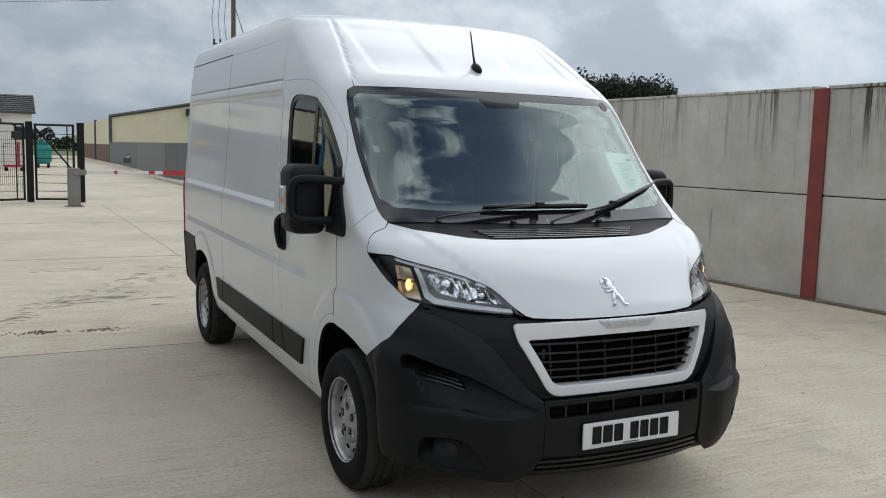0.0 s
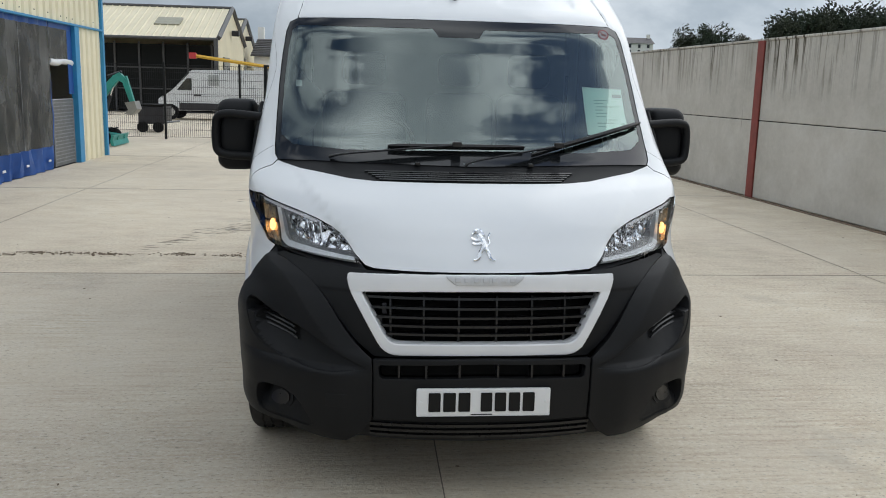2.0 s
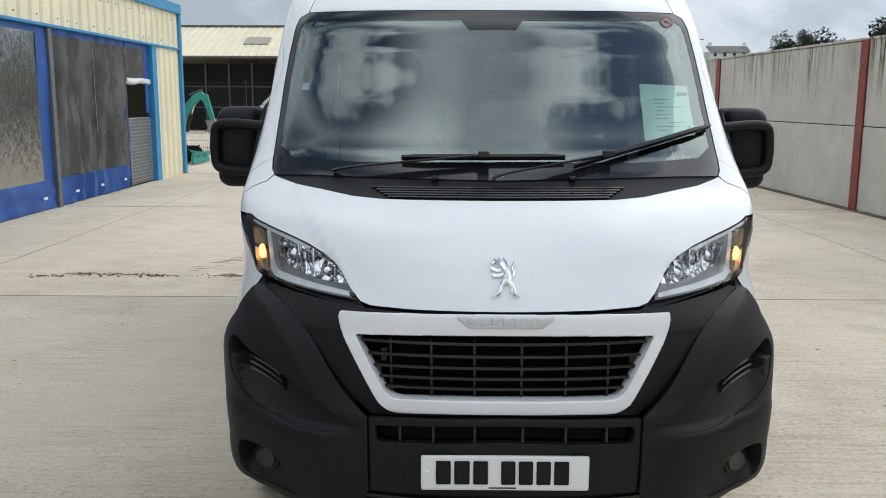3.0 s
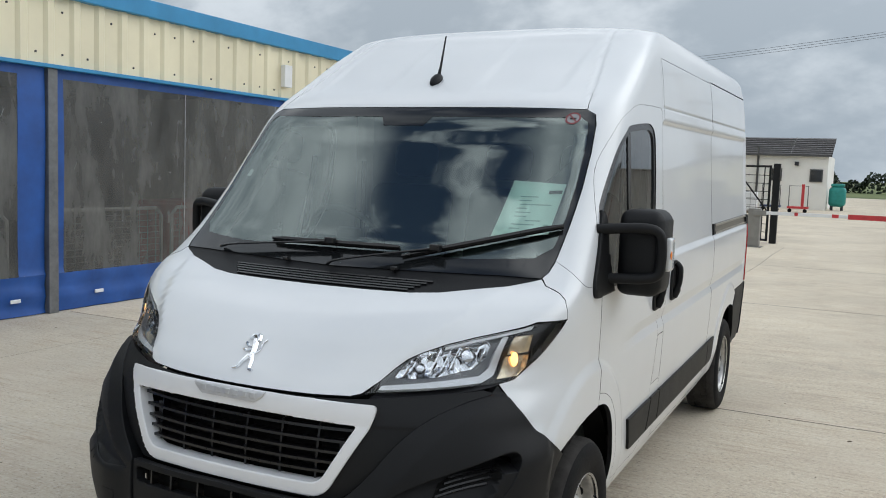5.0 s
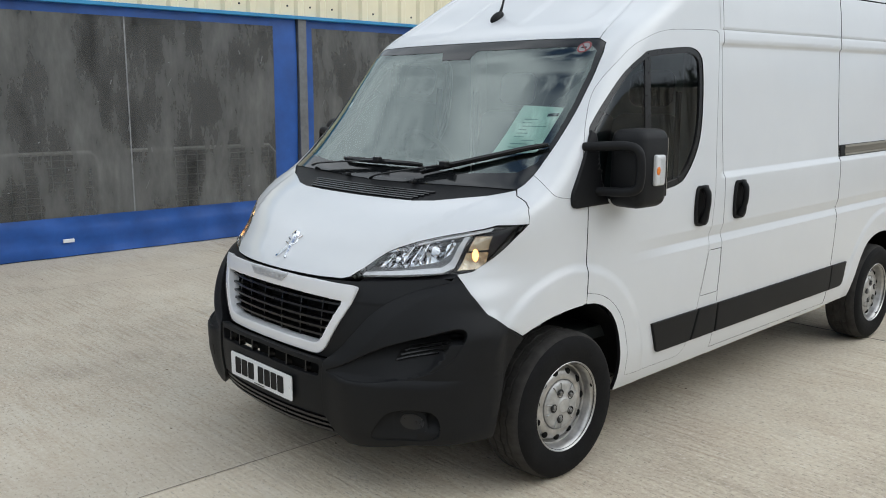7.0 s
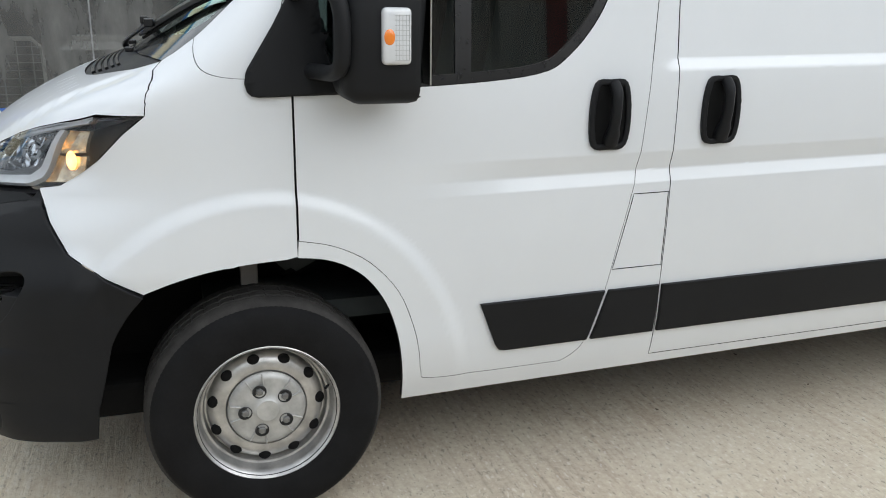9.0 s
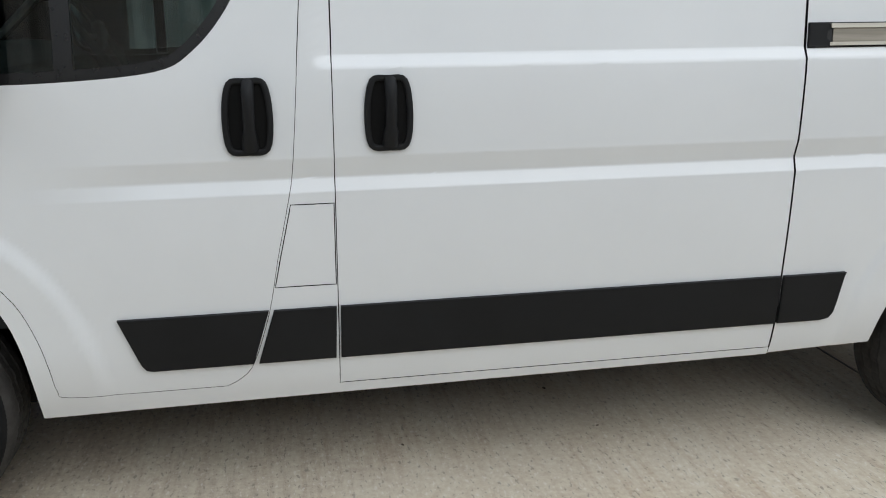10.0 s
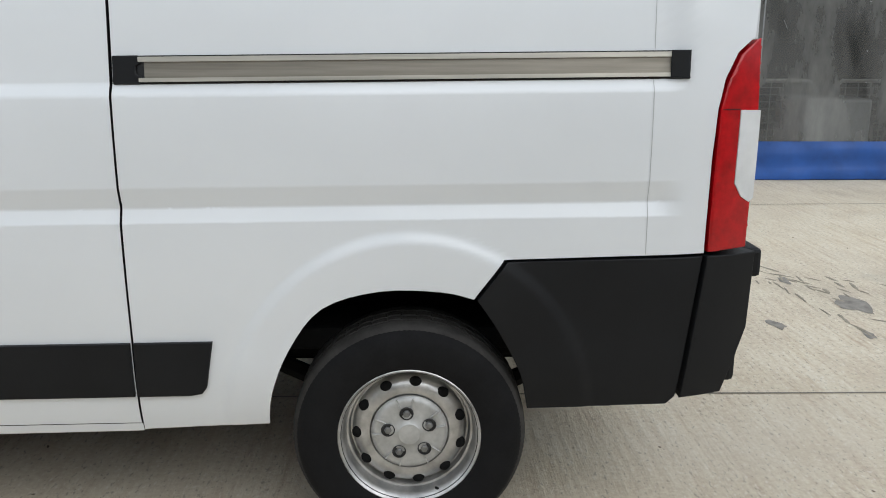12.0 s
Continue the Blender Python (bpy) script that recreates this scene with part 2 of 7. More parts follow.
# ---------------------------------------------------------------- mesh helpers
def link_mesh(name, me, mat, parent=None, label="", category="", kind="", group=""):
    ob = new(name, me)
    for m in mat if isinstance(mat, (list, tuple)) else (mat,):
        me.materials.append(m)
    ob.parent = parent
    return tagged(ob, label, category, group, kind)


def part(name, bm, mat, parent=None, label="", smooth=False, category="", kind="", group=""):
    """One mesh object out of a bmesh, under a thing or under a part."""
    me = bpy.data.meshes.new(name)
    bmesh.ops.recalc_face_normals(bm, faces=bm.faces)
    if smooth:
        for f in bm.faces:
            f.smooth = True
        for e in bm.edges:
            if len(e.link_faces) == 2 and e.calc_face_angle(0) > radians(38):
                e.smooth = False
    bm.to_mesh(me)
    bm.free()
    return link_mesh(name, me, mat, parent, label, category, kind, group)


def thing(name, label, category, at=None, group="", kind=""):
    ob = new(name)
    ob.empty_display_size = 0.2
    if at is not None:
        ob.matrix_world = at
    return tagged(ob, label, category, group, kind)


def box(x0, x1, y0, y1, z0, z1, bevel=0.0, seg=2, bm=None, m=None):
    own = bm or bmesh.new()
    mat = Matrix.Translation(((x0 + x1) / 2, (y0 + y1) / 2, (z0 + z1) / 2)) @ Matrix.Diagonal((abs(x1 - x0), abs(y1 - y0), abs(z1 - z0), 1))
    r = bmesh.ops.create_cube(own, size=1, matrix=(m @ mat) if m else mat)
    if bevel:
        vs = set(r["verts"])
        es = [e for e in own.edges if e.verts[0] in vs and e.verts[1] in vs]
        bmesh.ops.bevel(own, geom=es, offset=bevel, segments=seg, profile=0.5, affect="EDGES")
    return own


def tube(points, radius, sides=8, bm=None, closed=False, flat=None):
    """A bar swept along points; radius may be a list."""
    own = bm or bmesh.new()
    pts = [Vector(p) for p in points]
    rings, last = [], None
    for i, p in enumerate(pts):
        a = pts[i - 1] if (i > 0 or closed) else p
        b = pts[(i + 1) % len(pts)] if (i < len(pts) - 1 or closed) else p
        d = (b - a).normalized()
        if last is None:
            side = d.cross(Vector((0, 0, 1)))
            side = side.normalized() if side.length > 1e-3 else Vector((1, 0, 0))
        else:
            side = (last - d * last.dot(d)).normalized()
        last = side
        up = side.cross(d)
        r = radius[i] if isinstance(radius, (list, tuple)) else radius
        rings.append([own.verts.new(p + r * (math.cos(t) * side + math.sin(t) * up * (flat or 1)))
                      for t in (2 * math.pi * k / sides for k in range(sides))])
    n = len(rings)
    for i in range(n if closed else n - 1):
        a, b = rings[i], rings[(i + 1) % n]
        for k in range(sides):
            own.faces.new((a[k], a[(k + 1) % sides], b[(k + 1) % sides], b[k]))
    if not closed:
        own.faces.new(rings[0][::-1])
        own.faces.new(rings[-1])
    return own


def prism(outline, depth, bm=None, m=None):
    """A flat outline (x, z) made solid along y, from 0 to depth."""
    own = bm or bmesh.new()
    m = m or Matrix()
    a = [own.verts.new(m @ Vector((x, 0, z))) for x, z in outline]
    b = [own.verts.new(m @ Vector((x, depth, z))) for x, z in outline]
    own.faces.new(a)
    own.faces.new(b[::-1])
    n = len(a)
    for i in range(n):
        own.faces.new((a[i], b[i], b[(i + 1) % n], a[(i + 1) % n]))
    return own


def lathe(profile, sides=48, bm=None, m=None):
    """Profile of (radius, x) turned about the x axis."""
    own = bm or bmesh.new()
    m = m or Matrix()
    rings = []
    for r, x in profile:
        rings.append([own.verts.new(m @ Vector((x, r * math.cos(t), r * math.sin(t)))) for t in (2 * math.pi * k / sides for k in range(sides))] if r > 1e-5
                     else [own.verts.new(m @ Vector((x, 0, 0)))])
    for a, b in zip(rings, rings[1:]):
        for k in range(sides):
            j = (k + 1) % sides
            if len(a) == 1 and len(b) == 1:
                continue
            if len(a) == 1:
                own.faces.new((a[0], b[k], b[j]))
            elif len(b) == 1:
                own.faces.new((a[k], a[j], b[0]))
            else:
                own.faces.new((a[k], a[j], b[j], b[k]))
    return own


def smooth_line(pts, per=6, closed=False):
    """A curve through the points."""
    p = [np.array(q, float) for q in pts]
    n, out = len(p), []
    for i in range(n if closed else n - 1):
        a, b, c, d = (p[i - 1] if i or closed else p[0]), p[i], p[(i + 1) % n], p[(i + 2) % n if closed else min(i + 2, n - 1)]
        for k in range(per):
            t = k / per
            out.append(0.5 * (2 * b + (c - a) * t + (2 * a - 5 * b + 4 * c - d) * t * t + (3 * b - a - 3 * c + d) * t**3))
    if not closed:
        out.append(p[-1])
    return [tuple(q) for q in out]

# ---------------------------------------------------------------- the van's outer surface
# Level slices: at each height the outline runs from the front's middle round the corner and back along the side.
def table(rows):
    k = np.array(rows, float)
    zs = np.linspace(k[0, 0], k[-1, 0], 900)
    d = np.gradient(k[:, 1], k[:, 0])
    out = np.empty_like(zs)
    for n, z in enumerate(zs):
        i = min(np.searchsorted(k[:, 0], z, side="right") - 1, len(k) - 2)
        h = k[i + 1, 0] - k[i, 0]
        t = (z - k[i, 0]) / h
        out[n] = ((1 + 2 * t) * (1 - t) ** 2 * k[i, 1] + t * (1 - t) ** 2 * h * d[i]
                  + t * t * (3 - 2 * t) * k[i + 1, 1] + t * t * (t - 1) * h * d[i + 1])
    w = np.hanning(15)
    out2 = np.convolve(np.pad(out, 7, mode="reflect", reflect_type="odd"), w / w.sum(), "valid")
    return lambda z: np.interp(z, zs, out2)


half_width = table([(0.2, 0.90), (0.30, 0.925), (0.36, 0.945), (0.45, 0.962), (0.6, 0.972), (0.8, 0.983), (1.0, 0.986), (1.25, 0.986), (1.4, 0.974),
                    (1.6, 0.958), (1.8, 0.944), (2.0, 0.930), (2.06, 0.924), (2.2, 0.910), (2.33, 0.888), (2.40, 0.868), (2.45, 0.840), (2.48, 0.800), (2.50, 0.735), (2.52, 0.56)])
front_mid = table([(0.2, -0.86), (0.28, -0.93), (0.34, -0.962), (0.40, -0.975), (0.52, -0.985), (0.63, -0.982), (0.75, -0.968), (0.88, -0.938), (0.95, -0.912),
                   (1.0, -0.878), (1.074, -0.80), (1.12, -0.748), (1.16, -0.692), (1.20, -0.622), (1.24, -0.535), (1.27, -0.452), (1.30, -0.365), (1.38, -0.246), (1.47, -0.155),
                   (1.6, -0.035), (1.8, 0.132), (1.98, 0.285), (2.02, 0.335), (2.06, 0.40), (2.125, 0.525), (2.25, 0.745), (2.35, 0.93), (2.42, 1.07),
                   (2.46, 1.2), (2.49, 1.38), (2.51, 1.62), (2.52, 1.9)])
corner_end = table([(0.2, -0.1), (0.6, -0.1), (0.9, -0.05), (1.0, 0.0), (1.1, 0.03), (1.2, 0.045), (1.3, 0.085), (1.4, 0.20), (1.5, 0.315), (1.6, 0.42),
                    (1.8, 0.61), (1.97, 0.78), (2.06, 0.88), (2.125, 0.96), (2.25, 1.13), (2.35, 1.29), (2.45, 1.55), (2.52, 2.4)])
round_a = table([(0.2, 2.3), (1.0, 2.2), (2.0, 2.2), (2.1, 2.5), (2.3, 3.0), (2.52, 3.4)])
round_b = table([(0.2, 3.4), (0.8, 3.4), (0.9, 3.0), (1.0, 2.6), (1.08, 3.0), (1.2, 4.6), (1.3, 6.5), (1.4, 6.2), (2.0, 6.0), (2.12, 5.0), (2.35, 4.0), (2.52, 3.0)])
PITCH = 0.013  # the empty van sits nose-down
WB = 3.45


def step(a, b, x):
    t = np.clip((x - a) / (b - a), 0, 1)
    return t * t * (3 - 2 * t)


def lin(a, b, x):
    return np.clip((x - a) / (b - a), 0, 1)


def hump(x, mid, width):
    return np.exp(-(((x - mid) / width) ** 2))


def flare(y, z, y0, r0=0.606, r1=0.660):
    """Raised wheel arch: a soft rim round the opening."""
    r = np.hypot((y - y0) * 1.06, (z - 0.335) * 0.985)
    return 0.014 * (1 - step(r0, r1, r)) * step(-0.1, 0.2, z - 0.335) * np.maximum(step(-0.32, -0.20, y), step(0.68, 0.80, z) * step(-0.62, -0.45, y))


def side_relief(y, z):
    d = 0.0 * y
    # shoulder ledge, with the flat panel set back above it
    back = step(1.20, 1.27, y) * (1 - step(4.13, 4.21, y))
    d = d - 0.014 * back * lin(1.284, 1.316, z) * (1 - step(1.965, 1.99, z))
    # long groove
    g = step(0.36, 0.85, y) * (1 - step(4.12, 4.22, y))
    d = d - 0.015 * g * (lin(0.942, 0.985, z) - lin(0.985, 1.042, z))
    # the bumper bulges beyond the wing
    d = d + 0.033 * (1 - step(-0.48, -0.40, y)) * step(0.20, 0.28, z) * (1 - step(0.76, 0.88, z))
    d = d + 0.020 * (1 - step(-0.52, -0.42, y)) * step(0.22, 0.28, z) * (1 - step(0.34, 0.48, z))
    d = d + flare(y, z, 0.0) + 0.85 * flare(y, z, WB, 0.530, 0.575)
    # roof line groove and gutter
    d = d - 0.004 * hump(z, 2.052, 0.008) * step(1.2, 1.3, y)
    # rear corner
    t = np.clip((y - 4.15) / 0.3, 0, 1.3)
    return d - 0.075 * t**2.2


def front_relief(x, z):
    """Outward displacement of the nose, by height and distance from the middle."""
    ax = np.abs(x)
    # lower bumper stands proud of the upper, with a lip under the pockets
    d = 0.030 * (1 - step(0.572, 0.604, z)) * step(0.44, 0.60, ax) * step(0.2, 0.3, z)
    # bonnet: raised middle with falling shoulders
    onb = step(1.0, 1.06, z) * (1 - step(1.27, 1.33, z))
    d = d - 0.014 * onb * step(-0.02, 0.035, ax - 0.47 - 0.95 * (z - 1.0))
    # header: shallow pressed fields either side of the aerial
    onh = step(2.06, 2.10, z) * (1 - step(2.36, 2.46, z))
    d = d - 0.012 * onh * step(0.21, 0.27, ax) * (1 - step(0.61, 0.66, ax))
    # raised drain channels at the header's edges
    gut = 0.80 - 0.27 * (z - 2.0)
    d = d - 0.012 * step(2.0, 2.05, z) * (hump(ax, gut - 0.008, 0.012))
    return d


def slice_point(u, z):
    s, v = np.where(u < 0, -1.0, 1.0), np.abs(u)
    w, y0, yb, a, b = half_width(z), front_mid(z), corner_end(z), round_a(z), round_b(z)
    t = np.minimum(v, math.pi / 2)
    x = w * np.clip(np.sin(t), 0, 1) ** (2 / a)
    y = yb - (yb - y0) * np.clip(np.cos(t), 0, 1) ** (2 / b) + np.maximum(v - math.pi / 2, 0)
    side = step(0.90, 0.99, x / w)
    fr = front_relief(x, z) * (1 - side)
    y = y - fr
    x = x + side_relief(y, z) * step(0.80, 0.95, x / w)
    return s * x, y, z + PITCH * y


def surface(u, z, off=0.0):
    """Places and outward normals; off may be a function of the distance from the middle and the height."""
    u, z = np.asarray(u, float), np.asarray(z, float)
    if callable(off):
        def raised(a, c):
            q, m = surface(a, c)
            return q + np.asarray(off(np.abs(q[..., 0]), c))[..., None] * m

        h = 3e-3
        n = np.cross(raised(u + h, z) - raised(u - h, z), raised(u, z + h) - raised(u, z - h))
        return raised(u, z), n / (np.linalg.norm(n, axis=-1, keepdims=True) + 1e-12)
    e = 2e-3
    P = np.stack(slice_point(u, z), -1)
    du = np.stack(slice_point(u + e, z), -1) - np.stack(slice_point(u - e, z), -1)
    dz = np.stack(slice_point(u, z + e), -1) - np.stack(slice_point(u, z - e), -1)
    n = np.cross(du, dz)
    n /= np.linalg.norm(n, axis=-1, keepdims=True) + 1e-12
    return P + off * n, n


def u_front(x, z):
    return math.copysign(math.asin(min(1, (abs(x) / float(half_width(z)))) ** (float(round_a(z)) / 2)), x)


def u_side(y, z):
    yb, y0 = float(corner_end(z)), float(front_mid(z))
    if y >= yb:
        return math.pi / 2 + y - yb
    return math.acos(min(1, max(0, (yb - y) / (yb - y0))) ** (float(round_b(z)) / 2))


def to_u(q):
    k, a, z = q
    return (u_front(a, z) if k == "f" else u_side(a, z), z)


def outline_uz(points, sgn=1, fine=0.02):
    """Points ('f', x, z) or ('s', y, z) become a dense closed line in the surface's own coordinates."""
    out = []
    for p, q in zip(points, points[1:] + points[:1]):
        n = max(1, int(math.hypot(p[1] - q[1], p[2] - q[2]) / fine)) if p[0] == q[0] else 6
        for k in range(n):
            t = k / n
            if p[0] == q[0]:
                out.append(to_u((p[0], p[1] + t * (q[1] - p[1]), p[2] + t * (q[2] - p[2]))))
            else:
                a, b = to_u(p), to_u(q)
                out.append((a[0] + t * (b[0] - a[0]), a[1] + t * (b[1] - a[1])))
    out = no_repeats(out)
    if sgn < 0:
        out = [(-u, z) for u, z in out[::-1]]
    return out


def no_repeats(line):
    out = [line[0]]
    for p in line[1:]:
        if math.hypot(p[0] - out[-1][0], p[1] - out[-1][1]) > 4e-4:
            out.append(p)
    if math.hypot(out[0][0] - out[-1][0], out[0][1] - out[-1][1]) < 4e-4:
        out.pop()
    return out


def half_uz(points, fine=0.02):
    """An open line of a front half, from the middle out and back to the middle, closed over by its mirror image."""
    out = []
    for p, q in zip(points, points[1:]):
        n = max(1, int(math.hypot(p[1] - q[1], p[2] - q[2]) / fine)) if p[0] == q[0] else 6
        a, c = to_u(p), to_u(q)
        for k in range(n):
            t = k / n
            out.append(to_u((p[0], p[1] + t * (q[1] - p[1]), p[2] + t * (q[2] - p[2]))) if p[0] == q[0] else (a[0] + t * (c[0] - a[0]), a[1] + t * (c[1] - a[1])))
    out.append(to_u(points[-1]))
    out = no_repeats(out)
    return out + [(-u, z) for u, z in out[::-1] if abs(u) > 1e-6]


def rounded(pts, r, per=5):
    """A polygon or open line with rounded corners; r may be a list."""
    out = []
    for i, p in enumerate(pts):
        ri = r[i] if isinstance(r, (list, tuple)) else r
        if i in (0, len(pts) - 1) or not ri:
            out.append(p)
            continue
        p, a, c = np.array(p), np.array(pts[i - 1]), np.array(pts[i + 1])
        da, dc = (a - p) / np.linalg.norm(a - p), (c - p) / np.linalg.norm(c - p)
        s, e = p + da * ri, p + dc * ri
        for k in range(per + 1):
            t = k / per
            out.append(tuple((1 - t) ** 2 * s + 2 * t * (1 - t) * p + t * t * e))
    return out


def shrink(line, gap):
    """Moves a closed line inwards (for a counter-clockwise line) by gap metres."""
    if not gap:
        return line
    L = np.array(line)
    area = 0.5 * np.sum(L[:, 0] * np.roll(L[:, 1], -1) - np.roll(L[:, 0], -1) * L[:, 1])
    P, _ = surface(L[:, 0], L[:, 1])
    Q, _ = surface(L[:, 0] + 1e-3, L[:, 1])
    mu = np.linalg.norm(Q - P, axis=1) / 1e-3 + 1e-3
    d = np.roll(L, -1, 0) - np.roll(L, 1, 0)
    tx, tz = d[:, 0] * mu, d[:, 1]
    ln = np.hypot(tx, tz) + 1e-9
    nx, nz = -tz / ln, tx / ln
    s = math.copysign(1, area)
    return [(u + s * gap * a / m, z + s * gap * b) for (u, z), a, b, m in zip(line, nx, nz, mu)]


A0 = 2.2
FRONT_CUTS = [math.asin(x ** (A0 / 2)) for x in np.linspace(0.03, 0.96, 32)]
SIDE_CUTS = [math.acos(t ** (2.2)) for t in np.linspace(0.62, 0.02, 18)] + [math.pi / 2 + y for y in sorted(set(np.round(np.concatenate([np.arange(0.0, 5.6, 0.06), np.arange(0.0, 0.80, 0.0133), np.arange(2.80, 4.14, 0.0133), np.arange(4.06, 4.30, 0.012)]), 4)))]
Z_CUTS = sorted(set(np.round(np.concatenate([np.arange(0.24, 2.40, 0.03), np.arange(0.60, 1.02, 0.0105), np.arange(0.94, 1.09, 0.0095), np.arange(1.276, 1.33, 0.008), np.arange(2.036, 2.07, 0.006),
                                             np.arange(1.96, 1.995, 0.009), np.arange(2.40, 2.5199, 0.01)]), 4)))
SOFT_Z = sorted(np.round(np.arange(0.24, 2.52, 0.04), 4))


def patch(name, points, mat, parent, holes=(), sgn=1, gap=0.0, off=0.0, depth=0.012, label="", z_cuts=None, uz=None, fine=0.02, crown=0.0, holes_uz=(), more_u=()):
    """A panel of the van's skin inside an outline, with turned-in edges."""
    line = uz or outline_uz(points, sgn, fine)
    line = shrink(line, gap)
    rings = [line] + [shrink(outline_uz(h, sgn, fine), -gap) for h in holes] + list(holes_uz)
    bm = bmesh.new()
    edges = []
    for ring in rings:
        vs = [bm.verts.new((u, z, 0)) for u, z in ring]
        edges += [bm.edges.new((a, b)) for a, b in zip(vs, vs[1:] + vs[:1])]
    bmesh.ops.triangle_fill(bm, use_beauty=True, use_dissolve=False, edges=edges, normal=(0, 0, 1))
    if crown:
        bmesh.ops.inset_region(bm, faces=bm.faces[:], thickness=max(0.004, crown * 1.3), use_boundary=True, use_even_offset=False)
    us = [u for u, _ in line]
    zs = [z for _, z in line]
    cuts = FRONT_CUTS + SIDE_CUTS + list(more_u)
    cuts = sorted(cuts + [-c for c in cuts] + [0.0])
    for axis, values, lo, hi in ((0, cuts, min(us), max(us)), (1, z_cuts or Z_CUTS, min(zs), max(zs))):
        for c in values:
            if lo + 1e-4 < c < hi - 1e-4:
                co, no = ((c, 0, 0), (1, 0, 0)) if axis == 0 else ((0, c, 0), (0, 1, 0))
                bmesh.ops.bisect_plane(bm, geom=bm.verts[:] + bm.edges[:] + bm.faces[:], dist=2e-5, plane_co=co, plane_no=no)
    for f in bm.faces:
        if f.normal.z < 0:
            f.normal_flip()
    bm.verts.index_update()
    U = np.array([v.co.x for v in bm.verts])
    Z = np.array([v.co.y for v in bm.verts])
    P, N = surface(U, Z, off)
    N0 = N.copy()
    if crown:
        away = {}
        for e in bm.edges:
            if len(e.link_faces) == 1:
                f, (p, q) = e.link_faces[0], e.verts
                mid = np.mean([P[v.index] for v in f.verts], axis=0)
                ev = P[q.index] - P[p.index]
                o = (P[p.index] + P[q.index]) / 2 - mid
                o = o - ev * (o @ ev) / (ev @ ev + 1e-12)
                ln = np.linalg.norm(o)
                if ln > 1e-7:
                    for v in (p, q):
                        away[v.index] = away.get(v.index, 0) + o / ln
        for i, o in away.items():
            nn = N[i] + 0.9 * o / (np.linalg.norm(o) + 1e-9)
            P[i] = P[i] - N[i] * crown
            N[i] = nn / np.linalg.norm(nn)
    verts, normals = [tuple(p) for p in P], [tuple(n) for n in N]
    faces = [tuple(v.index for v in f.verts) for f in bm.faces]
    rim = [(lp.vert.index, lp.link_loop_next.vert.index) for f in bm.faces for lp in f.loops if len(lp.edge.link_faces) == 1]
    bm.free()
    if depth:
        top, low = {}, {}
        for i in {i for e in rim for i in e}:
            top[i] = len(verts)
            verts.append(tuple(P[i]))
            low[i] = len(verts)
            verts.append(tuple(P[i] - depth * N0[i]))
            normals += [(0, 0, 0), (0, 0, 0)]
        faces += [(top[b], top[a], low[a], low[b]) for a, b in rim]
    me = bpy.data.meshes.new(name)
    me.from_pydata(verts, [], faces)
    me.polygons.foreach_set("use_smooth", [True] * len(me.polygons))
    me.normals_split_custom_set_from_vertices(normals)
    # turned-in edges of white panels are painted dark to shade the gaps
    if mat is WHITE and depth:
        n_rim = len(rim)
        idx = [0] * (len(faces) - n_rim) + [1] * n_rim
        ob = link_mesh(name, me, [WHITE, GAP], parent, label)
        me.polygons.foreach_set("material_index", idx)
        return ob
    return link_mesh(name, me, mat, parent, label)


def F(*pts):
    return [("f", x, z) for x, z in pts]


def S(*pts):
    return [("s", y, z) for y, z in pts]


def both(half):
    """A front outline given for x >= 0, bottom middle to top middle, closed over the middle line."""
    return half + [(k, -a, z) for k, a, z in half[::-1] if abs(a) > 1e-6]


van = thing("panel_van", "white high-roof panel van with black plastic bumpers on concrete", "van")

# Outlines on one side
WS_LOW = [(0.850, 1.336), (0.864, 1.355), (0.871, 1.392)]
WS_EDGE = [(0.871, 1.392), (0.872, 1.43), (0.874, 1.52), (0.874, 1.66), (0.867, 1.80), (0.854, 1.92), (0.838, 1.966), (0.800, 1.986)]
DOOR = S(*smooth_line([(0.1015, 0.852), (0.1015, 1.05), (0.1015, 1.262)], 3), *smooth_line([(0.085, 1.33), (0.078, 1.42), (0.09, 1.50), (0.145, 1.62), (0.245, 1.767), (0.43, 1.922), (0.56, 1.985), (0.72, 2.028), (0.95, 2.042), (1.19, 2.045)], 4),
         (1.215, 2.03), *smooth_line([(1.218, 1.95), (1.205, 1.75), (1.184, 1.468), (1.152, 1.045), (1.132, 0.915), (1.098, 0.76), (1.066, 0.596), (1.015, 0.44), (0.975, 0.39), (0.932, 0.366)], 4),
         *smooth_line([(0.70, 0.366), (0.49, 0.372), (0.462, 0.40), (0.452, 0.47), (0.432, 0.56), (0.385, 0.675), (0.30, 0.772), (0.20, 0.828), (0.1015, 0.852)], 4)[:-1])
WINDOW = S(*smooth_line([(0.30, 1.262), (0.544, 1.262), (0.80, 1.284), (0.90, 1.335), (0.99, 1.44), (1.035, 1.55), (1.055, 1.70), (1.055, 1.85), (1.035, 1.912), (0.98, 1.945), (0.88, 1.952), (0.60, 1.93), (0.53, 1.905), (0.376, 1.813), (0.177, 1.621), (0.14, 1.55), (0.16, 1.40), (0.20, 1.29)], 5, True))
SLIDING = S((1.262, 0.345), (2.6765, 0.345), (2.6765, 2.30), (1.262, 2.30))
ARCH_F_LIP = smooth_line([(0.41, 0.312), (0.403, 0.424), (0.385, 0.54), (0.350, 0.642), (0.295, 0.722), (0.235, 0.768), (0.17, 0.794), (0.0985, 0.805)], 4)
TRI_EDGE = [(0.0985, 1.258), (0.045, 1.277), (-0.012, 1.292)]
GUTTER = [(0.800, 1.990), (0.775, 2.1), (0.74, 2.22), (0.70, 2.35), (0.675, 2.43)]
